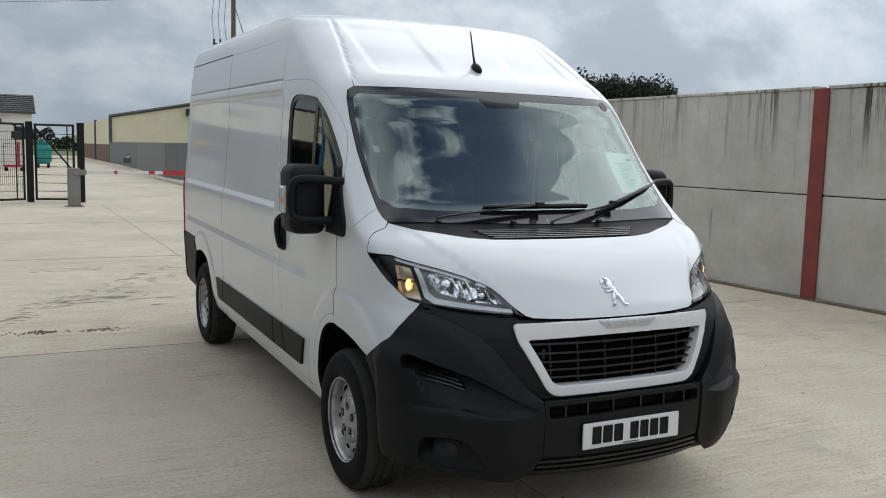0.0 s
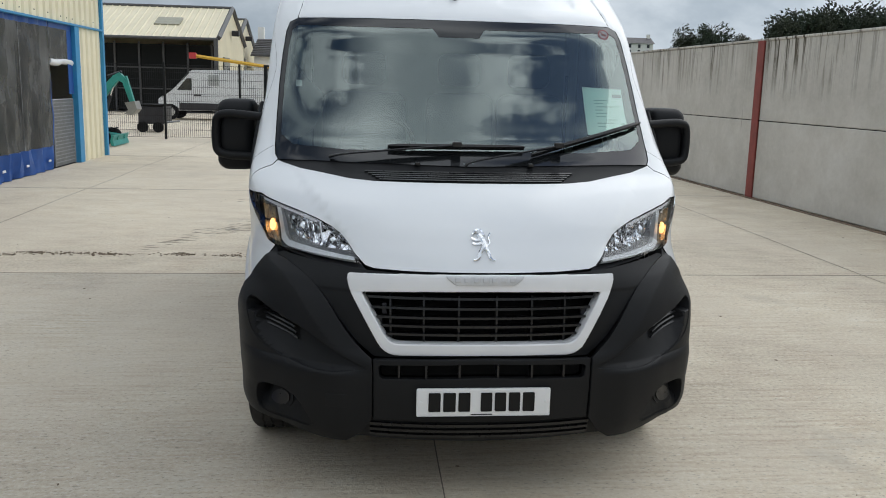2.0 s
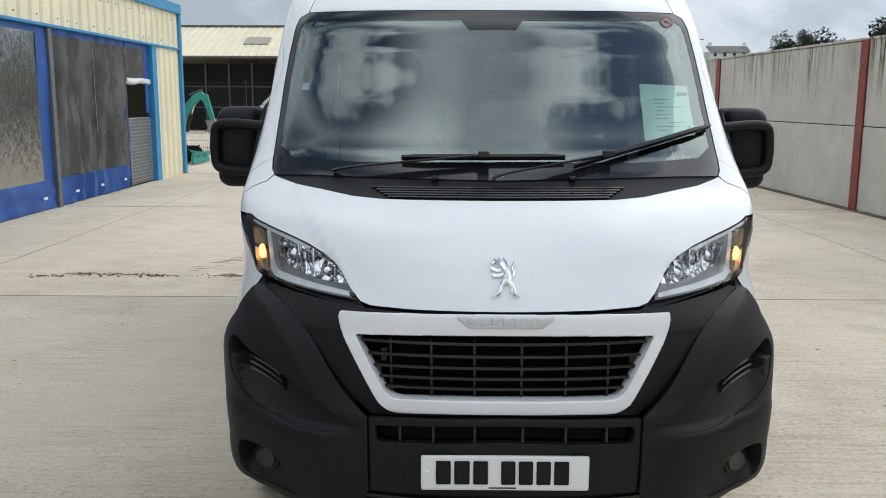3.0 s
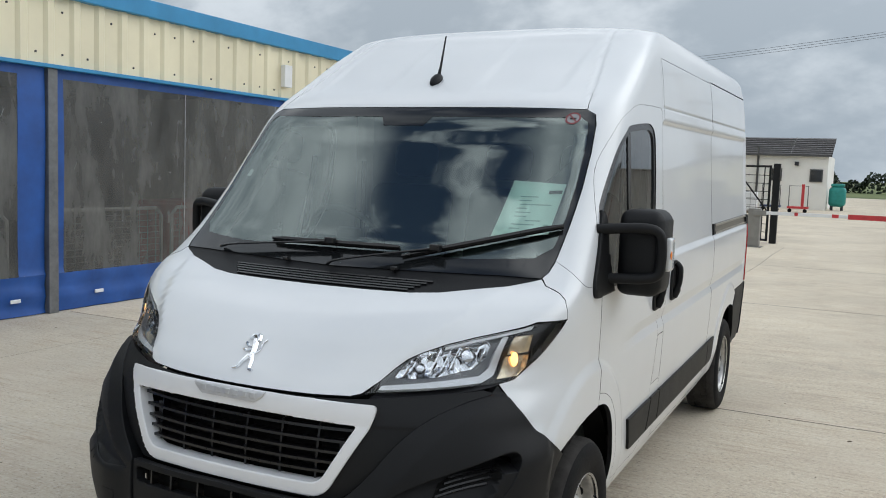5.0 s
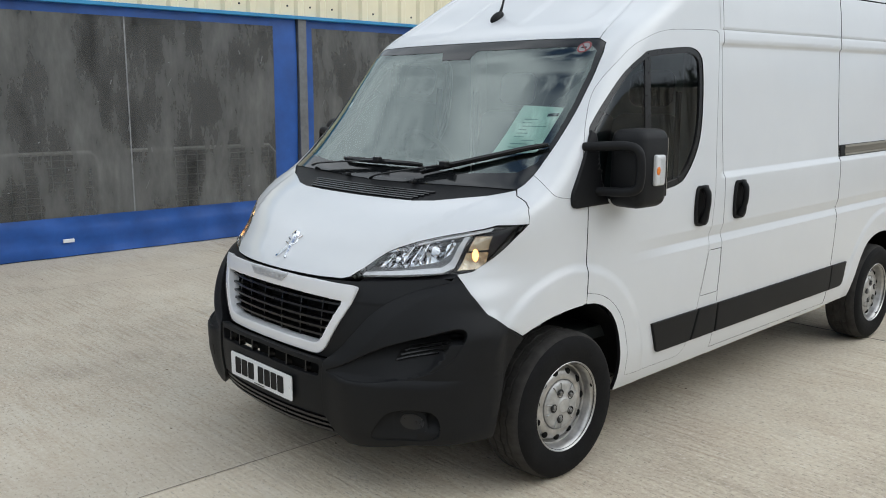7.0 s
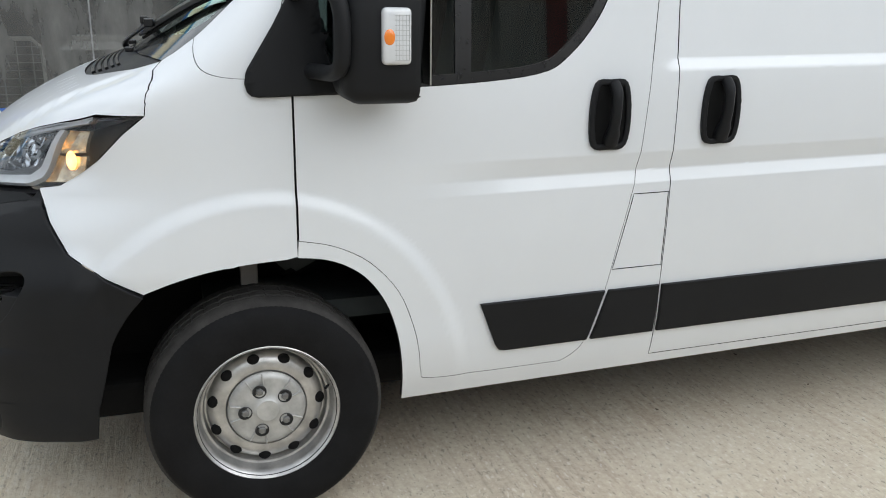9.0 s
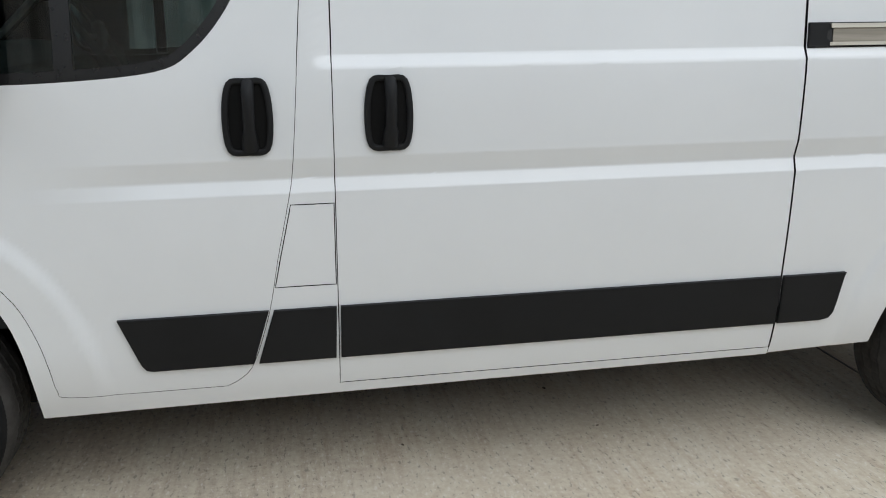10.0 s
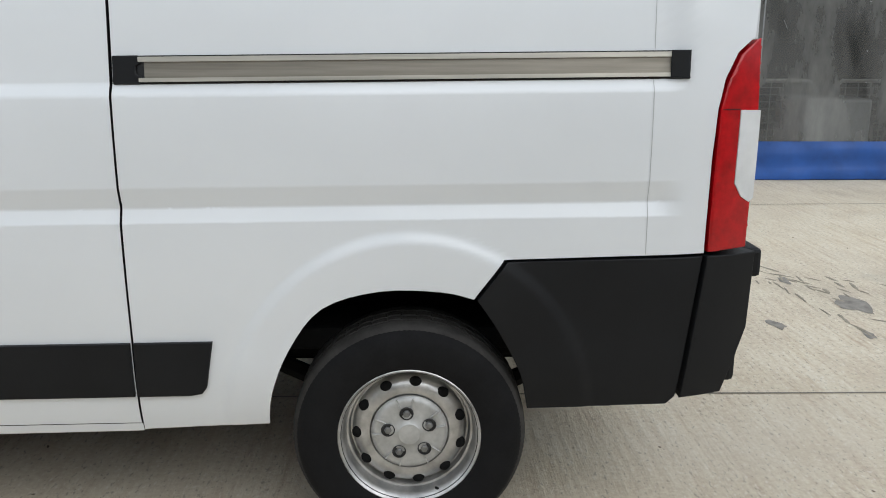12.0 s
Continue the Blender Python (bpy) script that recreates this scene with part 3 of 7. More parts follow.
REAR_ARCH = smooth_line([(3.045, 0.335), (3.06, 0.44), (3.115, 0.575), (3.21, 0.695), (3.37, 0.743), (3.54, 0.738), (3.632, 0.715)], 4)
BUMP_TOP = [(-0.311, 0.732), (-0.406, 0.792), (-0.487, 0.853), (-0.530, 0.935), (-0.552, 1.012)]


def van_side(sgn, near):
    who = sgn
    ws = F(*WS_EDGE)
    frame_out = ws + F(*GUTTER) + S((1.75, 2.455), (4.30, 2.455), (4.36, 2.44), (4.40, 2.31), (2.6775, 2.31), (2.6775, 2.30), (1.262, 2.30), (1.262, 0.345), (2.6775, 0.345), (2.6775, 0.318), (1.4, 0.310), (0.41, 0.304)) + S(*ARCH_F_LIP[1:]) + [DOOR[0]] + DOOR[:5:-1] + S(*TRI_EDGE)
    flap = S((1.137, 0.912), (1.2605, 0.912), (1.2605, 0.668), (1.083, 0.668), (1.1025, 0.76))
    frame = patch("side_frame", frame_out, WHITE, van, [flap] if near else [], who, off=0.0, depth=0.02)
    if near:
        patch("fuel_flap", flap, WHITE, van, (), who, gap=0.003)
    wing = F(*WS_LOW) + S(*TRI_EDGE[::-1]) + S((0.0985, 1.24), (0.0985, 0.808)) + S(*smooth_line([(0.0985, 0.803), (-0.064, 0.795), (-0.199, 0.773), (-0.311, 0.736)], 4)[1:]) + S(*BUMP_TOP[1:]) + S((-0.50, 1.022), (-0.40, 1.095), (-0.33, 1.16), (-0.272, 1.205), (-0.267, 1.235), (-0.258, 1.27), (-0.246, 1.312))
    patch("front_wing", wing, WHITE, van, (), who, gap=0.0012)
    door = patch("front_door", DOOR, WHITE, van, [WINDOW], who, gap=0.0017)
    seal = patch("window_seal", WINDOW, GLOSS_BLACK, door, [shrunk(WINDOW, 0.028)], who, off=-0.004, depth=0.015, label="black rubber window surround")
    pane = patch("window_pane", shrunk(WINDOW, 0.026), GLASS_SIDE, door, (), who, off=-0.010, depth=0, z_cuts=SOFT_Z)
    pane.visible_shadow = False
    patch("window_bar", S((0.553, 1.27), (0.600, 1.27), (0.606, 1.93), (0.560, 1.925)), GLOSS_BLACK, door, (), who, off=-0.006, depth=0.02)
    if near:
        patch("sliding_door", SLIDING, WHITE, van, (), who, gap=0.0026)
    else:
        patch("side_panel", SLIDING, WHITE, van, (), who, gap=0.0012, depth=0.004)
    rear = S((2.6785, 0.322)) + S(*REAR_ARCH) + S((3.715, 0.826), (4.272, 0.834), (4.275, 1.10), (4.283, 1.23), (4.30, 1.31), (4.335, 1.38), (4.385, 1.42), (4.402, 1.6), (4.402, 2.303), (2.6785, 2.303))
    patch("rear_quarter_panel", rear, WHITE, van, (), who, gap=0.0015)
    # black rear corner
    blk = S(*smooth_line([(3.640, 0.712), (3.70, 0.62), (3.765, 0.49), (3.785, 0.40), (3.792, 0.372)], 3), (4.20, 0.375), (4.225, 0.40), (4.270, 0.828), (3.722, 0.822))
    patch("rear_wing_cover", blk, BLACK, van, (), who, off=0.004, depth=0.03, gap=0.002, crown=0.003)
    bmp = S((4.232, 0.40), (4.36, 0.405), (4.425, 0.60), (4.428, 0.83), (4.276, 0.83))
    patch("rear_bumper_corner", bmp, BLACK, van, (), who, off=0.014, depth=0.05, gap=0.002, crown=0.003)
    # rub strips along the doors and sill
    z0, z1 = 0.440, 0.602
    strips = [[(0.645, z1), (0.700, z0 + 0.02), (0.712, z0 + 0.004), (0.73, z0), (1.013, z0), (1.063, z1)], [(1.078, z1), (1.028, z0), (1.253, z0), (1.258, z1)],
              [(1.270, z1), (1.268, z0), (2.671, z0), (2.671, z1)], [(2.681, z1), (2.680, z0), (2.83, z0), (2.862, z0 + 0.006), (2.876, z0 + 0.025), (2.900, z1)]]
    for st in strips:
        patch("rub_strip", S(*st[::-1]), BLACK, van, (), who, off=0.014, depth=0.016, crown=0.004, label="black plastic side rub strip")
    # wheel housings, painted near-black for the shade inside the arches
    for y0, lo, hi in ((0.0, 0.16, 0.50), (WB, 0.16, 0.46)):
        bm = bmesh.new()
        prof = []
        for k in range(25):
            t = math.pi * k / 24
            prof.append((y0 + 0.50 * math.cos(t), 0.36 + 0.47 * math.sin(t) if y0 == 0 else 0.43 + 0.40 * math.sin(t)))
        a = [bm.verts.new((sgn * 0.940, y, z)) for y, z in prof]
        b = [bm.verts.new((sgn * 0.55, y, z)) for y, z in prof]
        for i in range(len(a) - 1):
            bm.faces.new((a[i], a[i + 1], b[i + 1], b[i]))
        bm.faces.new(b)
        part("wheel_housing", bm, SHADE_BLACK, van, smooth=True)
    # added inner shell, painted dark so that the seams read as shaded gaps
    back = S((-0.25, 1.20), (-0.15, 1.36), (0.05, 1.27), (0.10, 0.82), (0.2, 0.80), (0.30, 0.75), (0.42, 0.60), (0.46, 0.335), (3.02, 0.335), (3.06, 0.50), (3.2, 0.71), (3.38, 0.765), (3.66, 0.74), (4.25, 0.80), (4.25, 2.40), (1.3, 2.40), (0.95, 2.15), (0.70, 2.08), (0.40, 1.96), (0.05, 1.64), (-0.10, 1.47))
    patch("inner_shell", back, GAP, van, [WINDOW], who, off=-0.022, depth=0, z_cuts=SOFT_Z)


def shrunk(points, gap):
    """A side or front outline moved inwards by gap metres, in its own flat view."""
    q = np.array([(a, z) for _, a, z in points])
    area = 0.5 * np.sum(q[:, 0] * np.roll(q[:, 1], -1) - np.roll(q[:, 0], -1) * q[:, 1])
    d = np.roll(q, -1, 0) - np.roll(q, 1, 0)
    ln = np.hypot(d[:, 0], d[:, 1]) + 1e-9
    s = math.copysign(1, area)
    q = q + s * gap * np.stack([-d[:, 1] / ln, d[:, 0] / ln], 1)
    return [(k, float(a), float(z)) for (k, _, _), (a, z) in zip(points, q)]


van_side(1, True)
van_side(-1, False)

# roof and header
roof_half = F((0.0, 1.992), (0.5, 1.992), (0.797, 1.988)) + F(*GUTTER[1:]) + S((1.75, 2.457), (4.30, 2.457), (4.40, 2.457), (4.40, 2.5195))


def roof_patch():
    half = roof_half
    dense = []
    for p, q in zip(half, half[1:]):
        n = max(1, int(math.hypot(p[1] - q[1], p[2] - q[2]) / 0.03)) if p[0] == q[0] else 6
        a, b = to_u(p), to_u(q)
        for k in range(n):
            t = k / n
            dense.append(to_u((p[0], p[1] + t * (q[1] - p[1]), p[2] + t * (q[2] - p[2]))) if p[0] == q[0] else (a[0] + t * (b[0] - a[0]), a[1] + t * (b[1] - a[1])))
    end = to_u(half[-1])
    top = [(u, 2.5195) for u in np.linspace(end[0], 0, 40)]
    right = dense + top
    left = [(-u, z) for u, z in right[::-1] if abs(u) > 1e-6]
    ob = patch("roof", None, WHITE, van, uz=right + left, depth=0.0)
    return ob


roof_patch()
bm = bmesh.new()
crest = [slice_point(np.array(u), np.array(2.5185)) for u in np.linspace(-3.6, 3.6, 121)]
bm.faces.new([bm.verts.new((float(x), float(y), float(z) - 0.001)) for x, y, z in crest])
part("roof_top", bm, WHITE, van)
bm = bmesh.new()
rear = [(-0.86, 0.55), (0.86, 0.55), (0.88, 1.2), (0.87, 2.0), (0.80, 2.36), (0.70, 2.50), (-0.70, 2.50), (-0.80, 2.36), (-0.87, 2.0), (-0.91, 1.2)]
prism(rear, 0.05, bm, Matrix.Translation((0, 4.36, 0.055)))
part("rear_doors", bm, WHITE, van)

# bonnet, windscreen, lamps
HL_UP = [(0.470, 0.986), (0.502, 1.022), (0.532, 1.060), (0.560, 1.088), (0.595, 1.108), (0.66, 1.135), (0.74, 1.159), (0.82, 1.179)]
bonnet_half = F((0.0, 0.972), (0.30, 0.973), (0.43, 0.977), (0.462, 0.986)) + F(*HL_UP[1:]) + F((0.87, 1.192), (0.905, 1.206)) + S((-0.2725, 1.2055), (-0.2675, 1.235), (-0.2585, 1.27), (-0.2465, 1.312)) + F((0.850, 1.333), (0.82, 1.324), (0.75, 1.307), (0.65, 1.294), (0.53, 1.277), (0.42, 1.270), (0.25, 1.268), (0.0, 1.267))
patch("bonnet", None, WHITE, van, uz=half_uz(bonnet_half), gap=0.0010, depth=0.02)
cowl_half = F((0.0, 1.263), (0.25, 1.264), (0.42, 1.266), (0.53, 1.273), (0.65, 1.290), (0.75, 1.303), (0.82, 1.320), (0.846, 1.330), (0.856, 1.346), (0.70, 1.352), (0.0, 1.336))
patch("cowl_cover", None, BLACK, van, uz=half_uz(cowl_half), off=-0.006, depth=0.02, label="black plastic cowl under the windscreen")
for k in range(5):
    z = 1.2735 + 0.0066 * k
    w = 0.400 + 0.016 * k
    patch("cowl_slat", None, GLOSS_BLACK, van, uz=half_uz(F((0.0, z), (w, z + 0.001), (w, z + 0.0045), (0.0, z + 0.0035)), 0.05), off=0.001, depth=0.008, z_cuts=SOFT_Z)
ws_half = F((0.0, 1.325), (0.70, 1.338)) + F(*[(x - 0.004, z) for x, z in WS_LOW + WS_EDGE[1:]]) + F((0.5, 1.990), (0.0, 1.990))
ws_in = F((0.0, 1.385), (0.55, 1.385), (0.79, 1.40), (0.846, 1.44), (0.850, 1.55), (0.847, 1.70), (0.837, 1.85), (0.822, 1.930), (0.79, 1.952), (0.5, 1.948), (0.13, 1.948), (0.10, 1.905), (0.0, 1.905))
glass = patch("windscreen", None, GLASS, van, uz=half_uz(ws_half), off=-0.002, depth=0.0, z_cuts=SOFT_Z)
glass.visible_shadow = False


patch("windscreen_border", None, FRIT, van, uz=half_uz(ws_half), holes_uz=[half_uz(ws_in)], off=-0.0012, depth=0.0, z_cuts=SOFT_Z, label="black printed glass border")


def fin(sgn, x, z0, z1):
    """A thin upright divider between the two lamp bowls."""
    bm = bmesh.new()
    q = [surface(u_front(sgn * (x + dx), z), z, o)[0] for dx, z, o in ((0, z0, -0.01), (0.004, z0, -0.01), (0.004 + 0.012, z1, -0.01), (0.012, z1, -0.01), (0, z0, -0.05), (0.004, z0, -0.05), (0.016, z1, -0.05), (0.012, z1, -0.05))]
    v = [bm.verts.new(p) for p in q]
    for f in ((0, 1, 2, 3), (4, 7, 6, 5), (0, 4, 5, 1), (1, 5, 6, 2), (2, 6, 7, 3), (3, 7, 4, 0)):
        bm.faces.new([v[k] for k in f])
    return bm


def facet_mat():
    m, nt, bs = mat_new("faceted_reflector")
    bs.inputs["Base Color"].default_value, bs.inputs["Metallic"].default_value, bs.inputs["Roughness"].default_value = (0.86, 0.87, 0.89, 1), 1.0, 0.10
    v = nt.nodes.new("ShaderNodeTexVoronoi")
    v.inputs["Scale"].default_value = 30
    mp = nt.nodes.new("ShaderNodeMapping")
    mp.inputs["Scale"].default_value = (1, 1, 0.45)
    nt.links.new(world_pos(nt), mp.inputs[0])
    nt.links.new(mp.outputs[0], v.inputs["Vector"])
    bump(nt, bs, v.outputs["Distance"], 0.6, 0.02)
    return m


FACETS = facet_mat()


def headlight(sgn):
    out = F(*HL_UP) + F((0.868, 1.189), (0.903, 1.202)) + S((-0.276, 1.203), (-0.335, 1.155), (-0.40, 1.092), (-0.455, 1.045), (-0.505, 1.018)) + F((0.82, 1.010), (0.74, 1.005), (0.65, 0.999), (0.53, 0.989))
    shell = patch("headlight", out, LAMP_DARK, van, (), sgn, off=-0.058, depth=0.0, label="clear headlight with silver reflector, side light lit")
    lens = patch("lens", out, LENS, shell, (), sgn, gap=0.003, off=0.002, depth=0.03, z_cuts=SOFT_Z)
    lens.visible_shadow = False
    bowl = [(0.532, 1.043), (0.575, 1.092), (0.622, 1.124), (0.69, 1.146), (0.780, 1.160), (0.797, 1.140), (0.792, 1.095), (0.757, 1.064), (0.65, 1.047)]
    inner = F((0.500, 1.020), (0.545, 1.070), (0.610, 1.125), (0.70, 1.154), (0.835, 1.178), (0.842, 1.16), (0.815, 1.05), (0.77, 1.036), (0.65, 1.024))
    patch("inner_bezel", inner, LAMP_INNER, shell, [F(*bowl)], sgn, off=-0.034, depth=0.02, fine=0.01)
    # pale light guide: a broad bar along the lower edge that leans up the outer end
    strip = F((0.505, 1.003), (0.65, 1.012), (0.79, 1.022), (0.816, 1.040), (0.838, 1.166), (0.821, 1.166), (0.799, 1.062), (0.78, 1.043), (0.65, 1.029), (0.51, 1.016))
    patch("light_strip", strip, LIGHT_GUIDE, shell, (), sgn, off=-0.012, depth=0.02, z_cuts=SOFT_Z)
    patch("reflector_bowl", F(*bowl), FACETS, shell, (), sgn, off=-0.052, depth=-0.022, fine=0.01)
    part("reflector_fin", fin(sgn, 0.634, 1.050, 1.126), REFLECTOR, shell)
    for x, z, r in ((0.735, 1.105, 0.026), (0.600, 1.072, 0.020)):
        p, nrm = surface(u_front(sgn * x, z), z, -0.030)
        bm = lathe([(0.0, -0.02), (r * 0.5, -0.018), (r, 0.0), (r * 0.8, 0.012), (r * 0.35, 0.016), (0, 0.016)], 20)
        bm.transform(Matrix.Translation(Vector(p)) @ Vector((1, 0, 0)).rotation_difference(Vector(nrm)).to_matrix().to_4x4())
        part("bulb_shield", bm, CHROME, shell, smooth=True)
    for x, z, h in ((0.665, 1.090, 0.030), (0.690, 1.100, 0.032), (0.770, 1.112, 0.026), (0.570, 1.066, 0.018)):
        part("reflector_step", fin(sgn, x, z - h, z + h), FACETS, shell)
    # added bright strip stands in for the reflection along the lens's upper edge
    patch("upper_reflection", F((0.66, 1.121), (0.74, 1.145), (0.82, 1.165), (0.895, 1.185), (0.898, 1.195), (0.82, 1.174), (0.74, 1.154), (0.66, 1.130)), BRUSHED, shell, (), sgn, off=-0.006, depth=0.006, z_cuts=SOFT_Z)
    # indicator chambers with the lit side lamp
    for z0, z1, x0, x1 in ((1.030, 1.096, 0.828, 0.890), (1.102, 1.166, 0.844, 0.897)):
        ind = F((x0, z0), (x1, z0 + 0.004), (x1 + 0.008, z1), (x0 + 0.012, z1))
        patch("indicator_chamber", ind, AMBER_GLASS, shell, (), sgn, off=-0.026, depth=-0.014, z_cuts=SOFT_Z, label="silver indicator chamber with an amber tint")
    p, nrm = surface(u_front(sgn * 0.866, 1.084), 1.084, -0.018)
    bm = bmesh.new()
    bmesh.ops.create_uvsphere(bm, u_segments=16, v_segments=10, radius=0.013, matrix=Matrix.Translation(Vector(p)) @ Matrix.Diagonal((1, 1, 2.0, 1)))
    part("indicator_bulb", bm, LIT_AMBER, shell, "glowing amber bulb", smooth=True)


LIGHT_GUIDE = simple("pale_light_guide", (0.72, 0.74, 0.76), 0.22, 0.15, var=0.08, scale=25, coat=0.6)
AMBER_GLASS = simple("amber_chamber", (0.82, 0.66, 0.50), 0.20, 0.75, var=0.35, scale=60)
headlight(1)
headlight(-1)

# bumper
CURVE = smooth_line([(0.835, 0.985), (0.77, 0.968), (0.69, 0.925), (0.62, 0.86), (0.56, 0.775), (0.50, 0.700), (0.434, 0.645)], 4)
SCOOP_LOW = [(0.455, 0.604), (0.50, 0.594), (0.57, 0.584), (0.64, 0.584), (0.70, 0.590), (0.76, 0.602), (0.82, 0.624), (0.86, 0.650), (0.890, 0.692), (0.906, 0.750)]
SCOOP_TOP = [(0.910, 0.790), (0.895, 0.806), (0.86, 0.796), (0.82, 0.778), (0.76, 0.756), (0.70, 0.732), (0.64, 0.700), (0.57, 0.658), (0.50, 0.622)]
FOG_LOW = [(0.662, 0.352), (0.74, 0.350), (0.81, 0.354), (0.848, 0.372)]
FOG_TOP = [(0.864, 0.430), (0.856, 0.478), (0.80, 0.487), (0.748, 0.474), (0.708, 0.436)]
SCOOP = F(*smooth_line(SCOOP_LOW + SCOOP_TOP, 3, True))
FOG = F(*smooth_line(FOG_LOW + FOG_TOP, 3, True))


def bumper_off(ax, z):
    """The bumper corner's folded edge beside the grille."""
    edge = np.interp(z, [0.645, 0.70, 0.775, 0.86, 0.925, 0.968, 0.985], [0.434, 0.50, 0.56, 0.62, 0.69, 0.77, 0.835])
    return 0.012 - 0.017 * (1 - lin(0.0, 0.075, (ax - edge) * 0.75)) * step(0.62, 0.68, z)


def ramp_floor(low, top, deep):
    """The floor of a recess: flush at its lower lip, deepest under its upper edge."""
    lx, lz = zip(*low)
    tx, tz = zip(*sorted(top))

    def off(ax, z):
        a, c = np.interp(ax, lx, lz), np.interp(ax, tx, tz)
        return bumper_off(ax, z) - 0.004 - np.interp(ax, *deep) * np.clip((z - a) / np.maximum(c - a, 0.004), 0, 1.1) ** 0.7

    return off


scoop_off = ramp_floor(SCOOP_LOW, SCOOP_TOP, ([0.46, 0.58, 0.72, 0.84, 0.92], [0.0, 0.022, 0.066, 0.090, 0.095]))
fog_off = ramp_floor(FOG_LOW, FOG_TOP, ([0.66, 0.74, 0.86], [0.010, 0.042, 0.058]))


def bumper_half(sgn):
    out = S(*BUMP_TOP) + F(*CURVE[1:]) + F((0.430, 0.60), (0.430, 0.395), (0.47, 0.335), (0.53, 0.292), (0.62, 0.296), (0.74, 0.315)) + S((-0.72, 0.328), (-0.55, 0.335), (-0.462, 0.330)) + S(*smooth_line([(-0.452, 0.42), (-0.438, 0.468), (-0.40, 0.598), (-0.356, 0.676), (-0.311, 0.732)], 4)[:-1])
    b = patch("bumper_side", out, BLACK, van, [SCOOP, FOG], sgn, off=bumper_off, depth=0.06, gap=0.001, crown=0.002)
    patch("air_scoop", SCOOP, BLACK, b, (), sgn, off=scoop_off, depth=0.0, gap=-0.004)
    patch("fog_recess", FOG, BLACK, b, (), sgn, off=fog_off, depth=0.0, gap=-0.004)
    vent = F((0.735, 0.676), (0.80, 0.692), (0.878, 0.734), (0.886, 0.778), (0.82, 0.760), (0.75, 0.722))
    # flat black patch paints the shade behind the vent slats
    patch("air_vent", vent, SHADE_BLACK, b, (), sgn, off=lifted(scoop_off, 0.003), depth=0.0)
    for k in range(4):
        x0, x1, z0 = 0.742 + 0.012 * k, 0.858 + 0.009 * k, 0.680 + 0.019 * k
        patch("vent_slat", F((x0, z0), (x1, z0 + 0.036), (x1, z0 + 0.042), (x0, z0 + 0.006)), GLOSS_BLACK, b, (), sgn, off=lifted(scoop_off, 0.012), depth=0.010)
    for r0, nm, mt, lift in ((0.044, "fog_blank", BLACK, 0.005), (0.030, "fog_ring", GLOSS_BLACK, 0.009)):
        ring = F(*[(0.800 + r0 * math.cos(t), 0.424 + r0 * math.sin(t)) for t in np.linspace(0, 2 * math.pi, 21)[:-1]])
        patch(nm, ring, mt, b, (), sgn, off=lifted(fog_off, lift), depth=0.006)
    if sgn < 0:
        patch("tow_eye_cover", F((0.530, 0.448), (0.608, 0.448), (0.608, 0.502), (0.530, 0.502)), BLACK, b, (), sgn, off=lifted(bumper_off, 0.002), depth=0.004, crown=0.0015)


def lifted(base, by, most=9.0):
    return lambda ax, z: np.minimum(base(ax, z) + by, most)


bumper_half(1)
bumper_half(-1)


def nose_off(ax, z):
    """The grille's frame leans back into the bumper towards its foot."""
    return np.interp(z, [0.66, 0.89, 0.95], [-0.026, 0.003, 0.024])


GRILLE_OUT = F(*rounded([(0.0, 0.657), (0.20, 0.656), (0.392, 0.652), (0.526, 0.900), (0.528, 0.950), (0.3, 0.958), (0.0, 0.961)], [0, 0, 0.055, 0.03, 0.020, 0, 0]))
GRILLE_IN = F(*rounded([(0.0, 0.702), (0.20, 0.701), (0.372, 0.699), (0.477, 0.891), (0.25, 0.900), (0.0, 0.904)], [0, 0, 0.04, 0.012, 0, 0]))


def sym(points, fine=0.02):
    return half_uz(points, fine)


def ring_patch(name, outer, inner, mat, parent, off, depth, label="", crown=0.0):
    """A panel over the middle of the front with one hole."""
    return patch(name, None, mat, parent, uz=sym(outer), holes_uz=[sym(inner)], off=off, depth=depth, label=label, crown=crown)


ring_patch("bumper_trim", F((0.0, 0.652), (0.417, 0.644)) + F(*CURVE[::-1]) + F((0.80, 0.998), (0.65, 0.987), (0.50, 0.974), (0.30, 0.967), (0.0, 0.966)), GRILLE_IN, BLACK, van, lifted(nose_off, -0.014, -0.008), 0.02)
ring_patch("grille_surround", GRILLE_OUT, GRILLE_IN, simple("silver_white_paint", (0.76, 0.77, 0.79), 0.32, 0.0, var=0.02, coat=0.6), van, nose_off, 0.05, "pale silver-white grille surround", 0.006)
# black backing sheet carries the shade behind the grille slats
grille = patch("grille", None, SHADE_BLACK, van, uz=sym(GRILLE_IN), off=-0.115, depth=0.0, z_cuts=SOFT_Z, label="dark radiator grille")


def edge_x(z):
    return float(np.interp(z, [0.70, 0.73, 0.80, 0.89], [0.350, 0.385, 0.424, 0.466]))


for z in (0.736, 0.769, 0.803, 0.840, 0.879):
    w = edge_x(z)
    patch("grille_slat", None, GLOSS_BLACK, grille, uz=sym(F((0.0, z - 0.004), (w, z - 0.004), (w, z + 0.005), (0.0, z + 0.005)), 0.04), off=lifted(nose_off, -0.030), depth=0.045, z_cuts=SOFT_Z)
for x in (-0.372, -0.238, -0.097, 0.055, 0.20, 0.34):
    z0, z1 = (0.704 if abs(x) < 0.35 else 0.72), 0.892
    patch("grille_rib", F((x - 0.004, z0), (x + 0.004, z0), (x + 0.004, z1), (x - 0.004, z1)), GLOSS_BLACK, grille, (), 1, off=lifted(nose_off, -0.048), depth=0.03, z_cuts=SOFT_Z)
